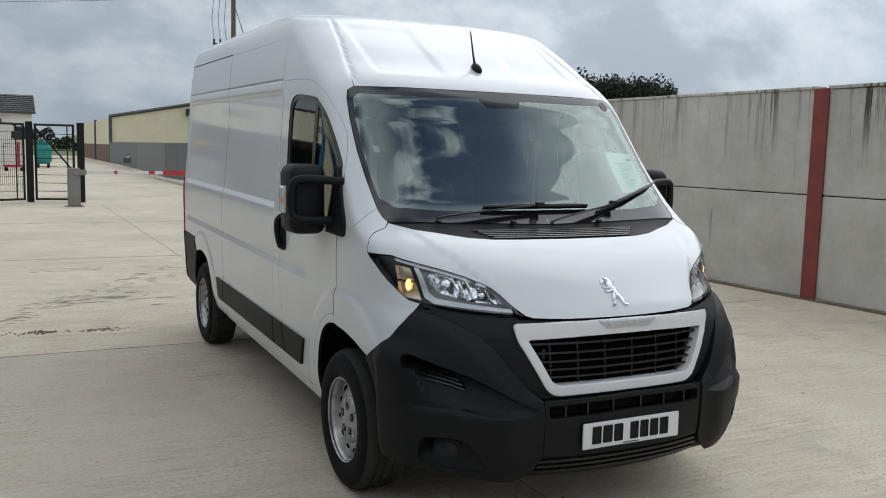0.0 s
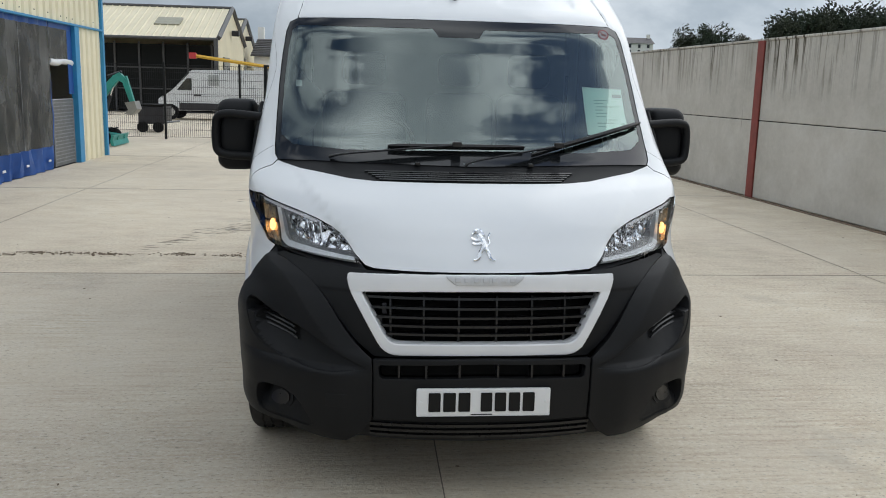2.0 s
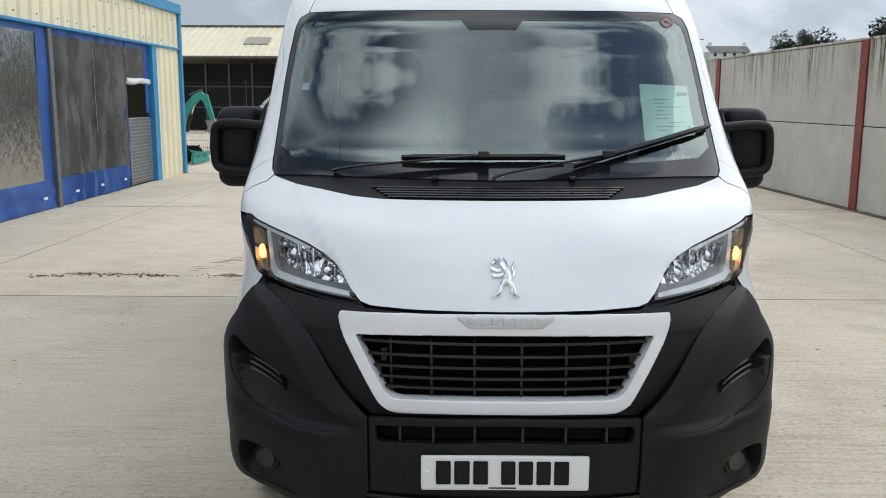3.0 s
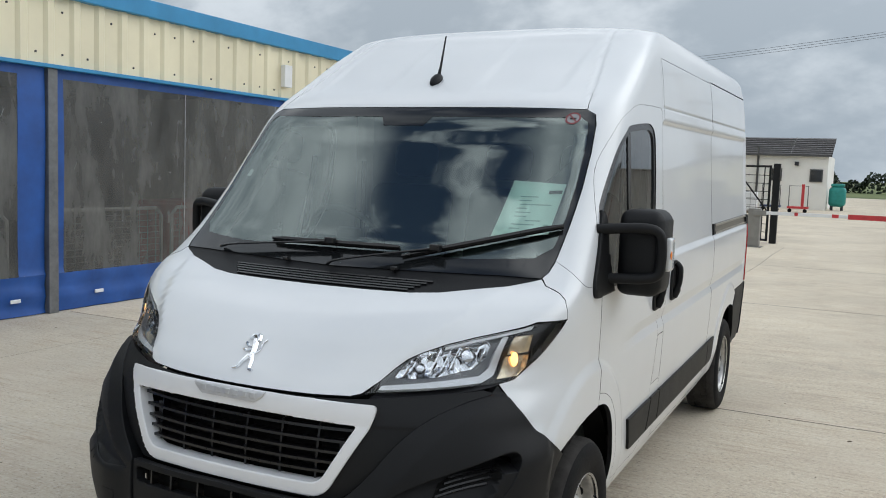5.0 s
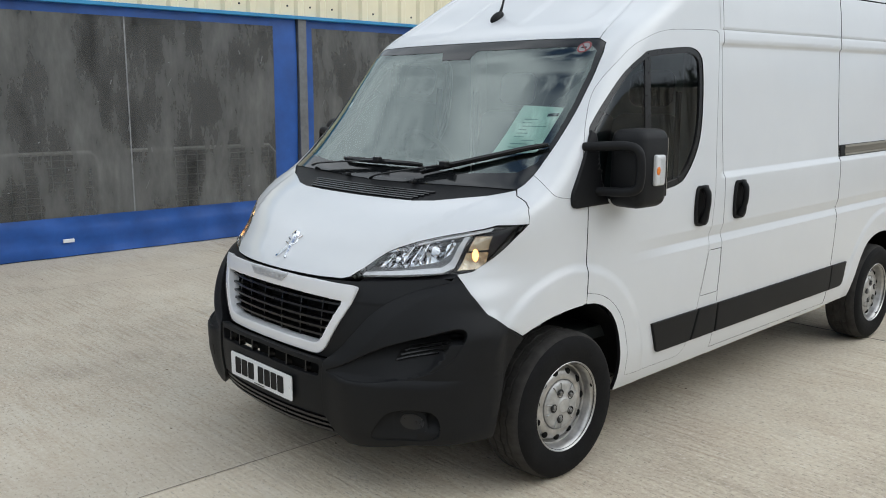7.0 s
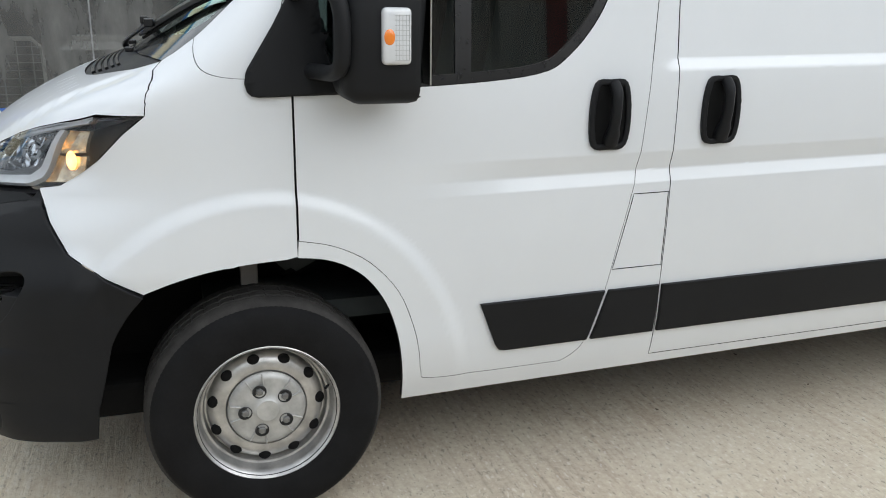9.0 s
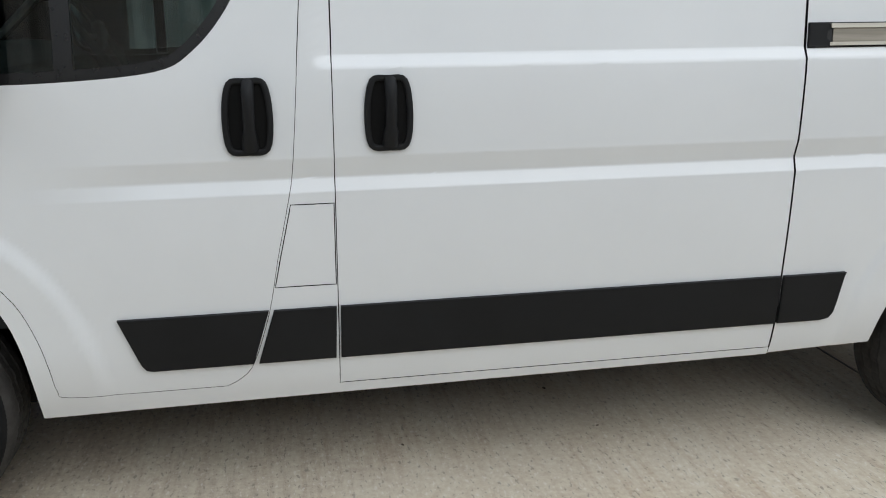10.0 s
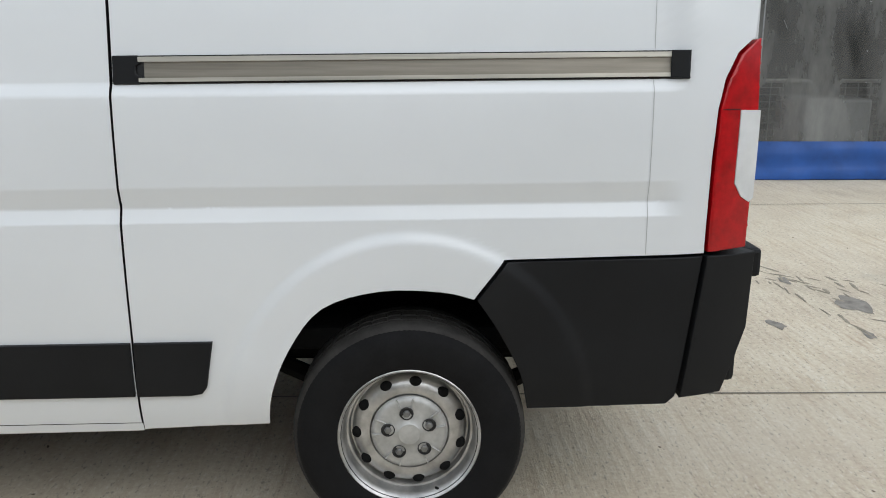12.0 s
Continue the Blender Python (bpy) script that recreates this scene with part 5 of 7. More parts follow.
def cab_seat(x0, x1):
    s = new("cab_seat")
    s.parent = van
    m = Matrix.Rotation(radians(-10), 4, "X")
    part("cushion", box(x0, x1, 0.60, 1.08, 0.86, 1.02, 0.07, 5), SEAT, s, smooth=True)
    bm = bmesh.new()
    box(x0 + 0.01, x1 - 0.01, -0.08, 0.08, 0.0, 0.66, 0.075, 5, bm, Matrix.Translation((0, 1.05, 0.98)) @ m)
    part("backrest", bm, SEAT, s, smooth=True)
    mid = (x0 + x1) / 2
    bm = bmesh.new()
    box(mid - 0.13, mid + 0.13, -0.06, 0.06, 0.70, 0.90, 0.055, 5, bm, Matrix.Translation((0, 1.06, 0.98)) @ m)
    part("headrest", bm, SEAT, s, smooth=True)


cab_seat(-0.72, -0.20)
cab_seat(-0.10, 0.33)
cab_seat(0.33, 0.76)
# paper and stickers behind the glass
paper = patch("paper_sheet", F((0.590, 1.470), (0.806, 1.490), (0.811, 1.681), (0.601, 1.690)), PAPER, van, (), 1, off=-0.012, depth=0.0, z_cuts=SOFT_Z, label="pale mint paper sheet behind the windscreen")
for k, (a, b) in enumerate([(0.65, 0.72), (0.65, 0.70), (0.66, 0.78), (0.65, 0.69), (0.65, 0.71), (0.65, 0.70), (0.70, 0.76), (0.65, 0.74), (0.65, 0.69)]):
    z = 1.625 - 0.015 * k
    patch("print_line", F((a, z), (b, z), (b, z + 0.004), (a, z + 0.004)), PAPER_INK, paper, (), 1, off=-0.0105, depth=0.0, z_cuts=SOFT_Z)
patch("print_mark", F((0.755, 1.640), (0.805, 1.642), (0.805, 1.655), (0.755, 1.653)), INK, paper, (), 1, off=-0.0105, depth=0.0, z_cuts=SOFT_Z)
patch("print_blot", F((0.775, 1.50), (0.795, 1.50), (0.795, 1.525), (0.775, 1.525)), PAPER_INK, paper, (), 1, off=-0.0105, depth=0.0, z_cuts=SOFT_Z)
RED_INK = simple("red_print", (0.50, 0.04, 0.045), 0.5)
STICKER_GREY = simple("grey_sticker", (0.26, 0.27, 0.28), 0.6)
STICKER_RED = simple("dull_red_print", (0.20, 0.035, 0.04), 0.6)


def disc_outline(x, z, r, k=24):
    return F(*[(x + r * math.cos(t), z + r * 0.85 * math.sin(t)) for t in np.linspace(0, 2 * math.pi, k + 1)[:-1]])


patch("round_sticker", disc_outline(0.757, 1.946, 0.031), STICKER_GREY, van, (), 1, off=-0.0005, depth=0.0, z_cuts=SOFT_Z, label="small round white sticker with a red ring")
patch("sticker_ring", disc_outline(0.757, 1.946, 0.030), STICKER_RED, van, [disc_outline(0.757, 1.946, 0.0235)], 1, off=0.0005, depth=0.0, z_cuts=SOFT_Z)
patch("sticker_bar", F((0.737, 1.960), (0.741, 1.963), (0.777, 1.932), (0.773, 1.929)), STICKER_RED, van, (), 1, off=0.0007, depth=0.0, z_cuts=SOFT_Z)
patch("sticker_mark", F((0.745, 1.941), (0.770, 1.941), (0.770, 1.948), (0.745, 1.948)), INK, van, (), 1, off=0.0004, depth=0.0, z_cuts=SOFT_Z)
patch("tax_sticker", F((-0.795, 1.66), (-0.765, 1.66), (-0.765, 1.69), (-0.795, 1.69)), PLATE_W, van, (), 1, off=-0.0115, depth=0.0, z_cuts=SOFT_Z)

# ---------------------------------------------------------------- ground
def ground_mat():
    m, nt, b = mat_new("brushed_concrete")
    p = world_pos(nt)
    big = noise_tex(nt, 0.35, 7, 0.62, p)
    mid = noise_tex(nt, 2.2, 7, 0.65, p, (1, 1.6, 1))
    fine = noise_tex(nt, 38, 6, 0.75, p)
    c = ramp(nt, big, [(0.30, (0.50, 0.440, 0.340)), (0.5, (0.62, 0.550, 0.435)), (0.70, (0.70, 0.63, 0.51))])
    c = mixc(nt, 0.45, c, ramp(nt, mid, [(0.3, (0.33, 0.32, 0.31)), (0.72, (0.62, 0.61, 0.60))]), "OVERLAY")
    c = mixc(nt, 0.48, c, ramp(nt, fine, [(0.3, (0.25, 0.25, 0.25)), (0.7, (0.72, 0.72, 0.72))]), "OVERLAY")
    # tined lines across the yard, broken up by wear
    brush = noise_tex(nt, 1.0, 3, 0.6, p, (2.2, 30, 1))
    worn = ramp(nt, noise_tex(nt, 0.9, 5, 0.65, p), [(0.38, (0.10,) * 3), (0.64, (0.9,) * 3)])
    c = mixc(nt, worn, c, mixc(nt, 0.55, c, ramp(nt, brush, [(0.36, (0.24, 0.23, 0.215)), (0.50, (0.51, 0.51, 0.51)), (0.66, (0.62, 0.62, 0.62))]), "OVERLAY"))
    # dark pits and pale chips
    pits = noise_tex(nt, 55, 2, 0.5, p, (0.6, 1.3, 1))
    c = mixc(nt, ramp(nt, pits, [(0.61, (0, 0, 0)), (0.68, (0.6,) * 3)]), c, (0.22, 0.195, 0.16))
    c = mixc(nt, ramp(nt, pits, [(0.32, (0.5,) * 3), (0.39, (0, 0, 0))]), c, (0.76, 0.72, 0.66))
    # oil and damp stains
    stain = noise_tex(nt, 0.8, 6, 0.7, p, (1, 0.7, 1))
    c = mixc(nt, ramp(nt, stain, [(0.60, (0, 0, 0)), (0.74, (0.45,) * 3)]), c, (0.27, 0.245, 0.215))
    # the bay between the two joints is toned greyer and darker
    at = nt.nodes.new("ShaderNodeSeparateXYZ")
    nt.links.new(p, at.inputs[0])

    def side(axis, edge, soft):
        r = nt.nodes.new("ShaderNodeMapRange")
        r.inputs["From Min"].default_value, r.inputs["From Max"].default_value = edge, edge - soft
        nt.links.new(at.outputs[axis], r.inputs["Value"])
        return r.outputs[0]

    bay = nt.nodes.new("ShaderNodeMath")
    bay.operation = "MULTIPLY"
    nt.links.new(side("X", -0.12, 0.02), bay.inputs[0])
    nt.links.new(side("Y", 3.45, 0.02), bay.inputs[1])
    grey_bay = mixc(nt, 1.0, c, ramp(nt, noise_tex(nt, 0.6, 6, 0.6, p), [(0.3, (0.74, 0.755, 0.78)), (0.7, (0.90, 0.91, 0.93))]), "MULTIPLY")
    c = mixc(nt, bay.outputs[0], c, grey_bay)
    # fine pale dust lies in soft drifts over the yard
    drift = ramp(nt, noise_tex(nt, 0.5, 7, 0.62, p, (1.0, 0.6, 1)), [(0.46, (0, 0, 0)), (0.66, (0.5,) * 3)])
    c = mixc(nt, drift, c, (0.58, 0.51, 0.41))
    nt.links.new(c, b.inputs["Base Color"])
    b.inputs["Roughness"].default_value = 0.85
    n1 = bump(nt, b, brush, 0.7, 0.008)
    bump(nt, b, fine, 0.8, 0.007, n1)
    return m


def grid_sheet(xs, ys, zfun):
    bm = bmesh.new()
    rows = [[bm.verts.new((x, y, zfun(x, y))) for x in xs] for y in ys]
    for a, b in zip(rows, rows[1:]):
        for i in range(len(xs) - 1):
            bm.faces.new((a[i], a[i + 1], b[i + 1], b[i]))
    return bm


part("ground", grid_sheet([-900, -60, -14, -6, 0, 6, 14, 60, 900], [-900, -60, -14, -4, 0, 8, 20, 40, 60, 110, 900], lambda x, y: 0.0), ground_mat(), None, "pale brushed concrete yard, dusty and stained", kind="structure", category="ground")
SEALANT = simple("joint_sealant", (0.19, 0.165, 0.135), 0.9, var=0.35, scale=5)
for y in (-2.6, 3.45, 9.5, 15.5):
    part("joint", box(-6.0, 5.6, y - 0.005, y + 0.005, -0.01, 0.002), SEALANT, None, "dark slab joint in the concrete", kind="structure", category="joint")
for x in (-4.6, -0.12, 4.3):
    pts = [(x + 0.012 * math.sin(y * 1.3) + (-0.004 * y), y) for y in np.arange(-12, 21.1, 0.5)]
    bm = bmesh.new()
    a = [bm.verts.new((px - (0.003 if py < 3.4 else 0.006), py, 0.0025)) for px, py in pts]
    b = [bm.verts.new((px + (0.003 if py < 3.4 else 0.006), py, 0.0025)) for px, py in pts]
    for i in range(len(pts) - 1):
        bm.faces.new((a[i], b[i], b[i + 1], a[i + 1]))
    part("joint", bm, SEALANT, None, "dark slab joint in the concrete", kind="structure", category="joint")

# loose dirt beside the slab joint
rng = random.Random(4)
SOIL_GAP = simple("soil_and_gap_shade", (0.16, 0.12, 0.085), 0.95, var=0.4, scale=30)
DUST = simple("dust_print", (0.30, 0.265, 0.21), 0.95, var=0.3, scale=9)


def clods(n, place, r0, r1):
    bm = bmesh.new()
    for _ in range(n):
        x, y = place()
        r = rng.uniform(r0, r1) * (1.8 if rng.random() < 0.06 else 1)
        bmesh.ops.create_icosphere(bm, subdivisions=1, radius=r, matrix=Matrix.Translation((x, y, r * 0.25)) @ Matrix.Rotation(rng.random() * 3, 4, "Z") @ Matrix.Diagonal((1.5, 0.8, 0.45, 1)))
    return bm


def heap():
    cx, cy, sx = rng.choice([(-3.9, 4.25, 0.14), (-3.6, 4.37, 0.12), (-3.2, 4.34, 0.16), (-2.85, 4.3, 0.10), (-2.22, 4.31, 0.07), (-1.75, 4.27, 0.10), (-2.7, 4.3, 0.6)])
    return cx + rng.gauss(0, sx), cy + rng.gauss(0, 0.035)


part("loose_dirt", clods(420, heap, 0.003, 0.012), SOIL_GAP, None, "small clods of brown dirt on the concrete", category="dirt", kind="stuff")
part("scattered_grit", clods(150, lambda: (rng.uniform(-5.5, 5.5), rng.uniform(-2.5, 14)), 0.003, 0.008), SOIL_GAP, None, "scattered grit on the concrete", category="grit", kind="stuff")
# tyre prints: short slanted bars of dust in two curved bands
bm = bmesh.new()
for band, (x0, y0, x1, y1, bow) in enumerate([(-2.7, 4.55, -0.25, 7.9, 0.12), (-2.55, 4.95, -0.45, 8.35, 0.12), (-2.2, 8.3, -0.3, 8.15, 0.1), (-2.6, 5.6, -0.5, 5.9, 0.1)]):
    n = int(math.hypot(x1 - x0, y1 - y0) / 0.10)
    for k in range(n):
        if rng.random() < 0.25:
            continue
        t = k / n
        cx, cy = x0 + (x1 - x0) * t, y0 + (y1 - y0) * t + bow * 4 * t * (1 - t)
        for side in (-1, 1):
            if rng.random() < 0.3:
                continue
            L, w, a = rng.uniform(0.08, 0.2), rng.uniform(0.012, 0.03), radians(side * 18 + rng.gauss(0, 8) + 12)
            m = Matrix.Translation((cx + rng.gauss(0, 0.02), cy + side * 0.10 + rng.gauss(0, 0.015), 0.001)) @ Matrix.Rotation(a, 4, "Z")
            ring = [m @ Vector((px * L / 2, py * w / 2, 0.003)) for px, py in ((-1, 0), (-0.6, -0.8), (0.5, -1), (1, -0.1), (0.6, 0.9), (-0.5, 1))]
            mid = bm.verts.new(m @ Vector((0, 0, 0.005)))
            vs = [bm.verts.new(p - Vector((0, 0, 0.0028))) for p in ring]
            for i in range(6):
                bm.faces.new((vs[i], vs[(i + 1) % 6], mid))
part("tyre_prints", bm, DUST, None, "faint dusty tyre prints on the concrete", category="tyre marks", kind="stuff")
OIL = simple("oil_stain", (0.23, 0.21, 0.185), 0.75, var=0.35, scale=14)
for x, y, r in ((-1.42, 5.98, 0.13), (-1.06, 5.39, 0.06), (-1.22, 6.25, 0.07), (-0.88, 5.8, 0.05), (-0.96, 7.7, 0.06), (-1.95, 5.8, 0.06)):
    bm = bmesh.new()
    k = 26
    bm.faces.new([bm.verts.new((x + r * (1.3 + 0.35 * math.sin(3 * t + x * 9) + rng.uniform(-0.12, 0.12)) * math.cos(t), y + r * (0.6 + 0.2 * math.sin(2 * t + y * 7) + rng.uniform(-0.08, 0.08)) * math.sin(t), 0.0022)) for t in np.linspace(0, 2 * math.pi, k + 1)[:-1]])
    part("oil_spot", bm, OIL, None, "dark oil spot on the concrete", category="stain", kind="structure")

# ---------------------------------------------------------------- concrete boundary wall
def wall_mat():
    m, nt, b = mat_new("stained_concrete_panel")
    p = world_pos(nt)
    big = noise_tex(nt, 0.7, 7, 0.62, p)
    c = ramp(nt, big, [(0.28, (0.43, 0.41, 0.372)), (0.5, (0.50, 0.482, 0.444)), (0.75, (0.57, 0.55, 0.512))])
    fine = noise_tex(nt, 14, 6, 0.7, p)
    blot = noise_tex(nt, 2.6, 6, 0.6, p)
    c = mixc(nt, 0.35, c, ramp(nt, blot, [(0.3, (0.36, 0.35, 0.33)), (0.7, (0.60,) * 3)]), "OVERLAY")
    c = mixc(nt, 0.22, c, ramp(nt, fine, [(0.3, (0.35,) * 3), (0.7, (0.62,) * 3)]), "OVERLAY")
    # rain streaks under the coping
    streak = noise_tex(nt, 9.0, 5, 0.75, p, (1, 1, 0.04))
    sep = nt.nodes.new("ShaderNodeSeparateXYZ")
    nt.links.new(p, sep.inputs[0])
    reach = nt.nodes.new("ShaderNodeMapRange")
    reach.inputs["From Min"].default_value, reach.inputs["From Max"].default_value = 1.55, 2.52
    nt.links.new(sep.outputs["Z"], reach.inputs["Value"])
    mul = nt.nodes.new("ShaderNodeMath")
    mul.operation = "MULTIPLY"
    nt.links.new(ramp(nt, streak, [(0.50, (0, 0, 0)), (0.60, (1, 1, 1))]), mul.inputs[0])
    patchy = nt.nodes.new("ShaderNodeMath")
    patchy.operation = "MULTIPLY"
    nt.links.new(ramp(nt, noise_tex(nt, 1.1, 3, 0.6, p, (1, 1, 0.03)), [(0.40, (0.25,) * 3), (0.62, (1.5,) * 3)]), patchy.inputs[0])
    nt.links.new(reach.outputs[0], patchy.inputs[1])
    nt.links.new(patchy.outputs[0], mul.inputs[1])
    c = mixc(nt, mul.outputs[0], c, (0.075, 0.064, 0.045))
    s2 = noise_tex(nt, 5.5, 4, 0.7, p, (1, 1, 0.07))
    c = mixc(nt, ramp(nt, s2, [(0.66, (0, 0, 0)), (0.74, (0.6,) * 3)]), c, (0.15, 0.135, 0.11))
    nt.links.new(c, b.inputs["Base Color"])
    b.inputs["Roughness"].default_value = 0.9
    bump(nt, b, fine, 0.25, 0.006)
    return m


WALLM = wall_mat()
RUST = simple("red_oxide_steel", (0.205, 0.038, 0.030), 0.6, var=0.2, scale=5)
wall_dir = Vector((-0.0432, 1.0, 0)).normalized()
wall_m = Matrix.Translation((6.262, 0, 0)) @ Matrix.Rotation(math.atan2(-wall_dir.x, wall_dir.y), 4, "Z")
bwall = thing("wall_boundary", "tall concrete panel wall with dark rain streaks and red steel posts", "wall", wall_m, kind="structure")
STEP = 6.1
posts = [3.28 + STEP * k for k in range(-4, 4)]
for k, y in enumerate(posts[:-1]):
    for z0, z1 in ((0.02, 1.246), (1.258, 2.50 - 0.012 * (k % 2))):
        bm = box(0.0, 0.15, y + 0.09, y + STEP - 0.09, z0, z1, 0.012, 1)
        part("wall_panel", bm, WALLM, bwall)
    part("coping", box(-0.02, 0.17, y + 0.08, y + STEP - 0.08, 2.492, 2.53, 0.008, 1), WALLM, bwall)
for y in posts:
    bm = bmesh.new()
    box(-0.03, -0.015, y - 0.10, y + 0.10, 0, 2.5, 0.002, 1, bm)
    box(-0.015, 0.16, y - 0.01, y + 0.01, 0, 2.5, 0, 1, bm)
    part("post", bm, RUST, bwall, "red oxide steel post")
# added dark backing paints the shade of the open joint between panels
part("joint_shade", box(0.03, 0.12, posts[0], posts[-1], 1.240, 1.264), GAP, bwall)
# dark strip stands in for the shaded gap under the wall
part("foot_shade_strip", box(-0.07, -0.031, posts[0], posts[-1], -0.02, 0.02, 0.008), SOIL_GAP, bwall, "dark strip for the shaded gap along the foot of the wall")

# ---------------------------------------------------------------- workshop with blue curtain doors
CREAM = simple("cream_cladding", (0.78, 0.715, 0.52), 0.5, var=0.07, scale=1.2, coat=0.1)
BLUE_TRIM = simple("blue_painted_trim", (0.030, 0.24, 0.47), 0.45, var=0.12, scale=2)
BLUE_PVC = simple("blue_tarpaulin", (0.012, 0.075, 0.30), 0.42, var=0.25, scale=3, bump_s=0.15, bump_scale=12)
CLEAR_PVC = glass_mat("dusty_clear_pvc", (0.42, 0.43, 0.42), 0.18, gloss=(0.42, 0.42, 0.42), ior=1.24, haze=0.38, haze_col=(0.30, 0.30, 0.29))
GALV = simple("galvanised_steel", (0.28, 0.29, 0.30), 0.5, 0.6, var=0.2)
# dark colour stands in for missing light inside the workshop and sheds
DARK_IN = simple("interior_shade", (0.045, 0.045, 0.048), 0.9, var=0.3, scale=0.8)
GREYPLATE = simple("grey_plate_steel", (0.16, 0.165, 0.17), 0.45, 0.5, var=0.2, scale=12)
shop = thing("workshop_building", "cream clad workshop with bright blue trim and blue curtain doors", "building", kind="structure")
BX, Y0S, Y1S = -6.09, -15.0, 15.5


def corrugated(y0, y1, z0, z1, x, pitch=0.333, depth=0.035, nrm=1):
    """Box-profile sheet facing +x."""
    bm = bmesh.new()
    prof, y = [], y0
    while y < y1:
        for dy, dx in ((0.0, 0.0), (pitch * 0.55, 0.0), (pitch * 0.66, depth), (pitch * 0.89, depth)):
            if y + dy <= y1:
                prof.append((y + dy, x + nrm * dx))
        y += pitch
    prof.append((y1, x))
    a = [bm.verts.new((px, py, z0)) for py, px in prof]
    b = [bm.verts.new((px, py, z1)) for py, px in prof]
    for i in range(len(prof) - 1):
        bm.faces.new((a[i], a[i + 1], b[i + 1], b[i]))
    return bm


part("upper_cladding", corrugated(Y0S, Y1S, 2.68, 3.40, BX + 0.03), CREAM, shop)
part("end_cladding", corrugated(14.0, Y1S, 0.0, 2.66, BX + 0.02), CREAM, shop)
fix_mesh = None
for k in range(91):
    for row, z in enumerate((2.79, 3.24)):
        if (k + row) % 2 and k % 5:
            continue
        y = Y0S + 0.09 + 0.333 * k
        if fix_mesh is None:
            fix_mesh = part("fixing", box(-0.004, 0.010, -0.011, 0.011, -0.011, 0.011, 0.003, 1), LAMP_DARK, shop)
            one = fix_mesh
        else:
            one = new("fixing", fix_mesh.data)
            one.parent = shop
        one.location = (BX + 0.03, y, z + 0.012 * math.sin(k * 7.0))
part("fascia", box(BX - 0.1, BX + 0.12, Y0S, Y1S + 0.05, 3.40, 3.60, 0.01), BLUE_TRIM, shop)
part("drip_rail", box(BX - 0.02, BX + 0.09, Y0S, Y1S, 2.645, 2.685, 0.005), BLUE_TRIM, shop)
part("corner_trim", box(BX - 0.1, BX + 0.09, Y1S, Y1S + 0.12, 0, 3.42, 0.006), BLUE_TRIM, shop)
part("jamb", box(BX - 0.05, BX + 0.07, 13.72, 13.98, 0, 2.66, 0.006), BLUE_TRIM, shop)
part("roof_sheet", box(BX - 12, BX - 0.1, Y0S, Y1S, 3.42, 3.5), GALV, shop)
part("end_wall", box(BX - 12, BX - 0.1, Y1S - 0.1, Y1S + 0.02, 0, 3.42), CREAM, shop)
# back wall and floor sheet take the painted interior shade
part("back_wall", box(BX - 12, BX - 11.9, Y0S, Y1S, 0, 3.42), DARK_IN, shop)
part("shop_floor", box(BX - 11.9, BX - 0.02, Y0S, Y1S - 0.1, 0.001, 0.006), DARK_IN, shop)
part("floodlight", box(BX + 0.06, BX + 0.14, 7.18, 7.36, 2.84, 3.16, 0.01), PLATE_W, shop, "white box on the cladding")
cols = [-14.9, -9.0, -2.86, 3.27, 9.40]
for y in cols:
    part("column", box(BX - 0.10, BX + 0.05, y - 0.06, y + 0.06, 0, 2.66, 0.005), GREYPLATE, shop, "grey steel column")


WELD = simple("pale_scuffed_plastic", (0.22, 0.225, 0.23), 0.6, var=0.3, scale=14)
rq = random.Random(9)
PALE_RAIL = simple("pale_worn_rail", (0.52, 0.52, 0.50), 0.55, 0.2, var=0.15)


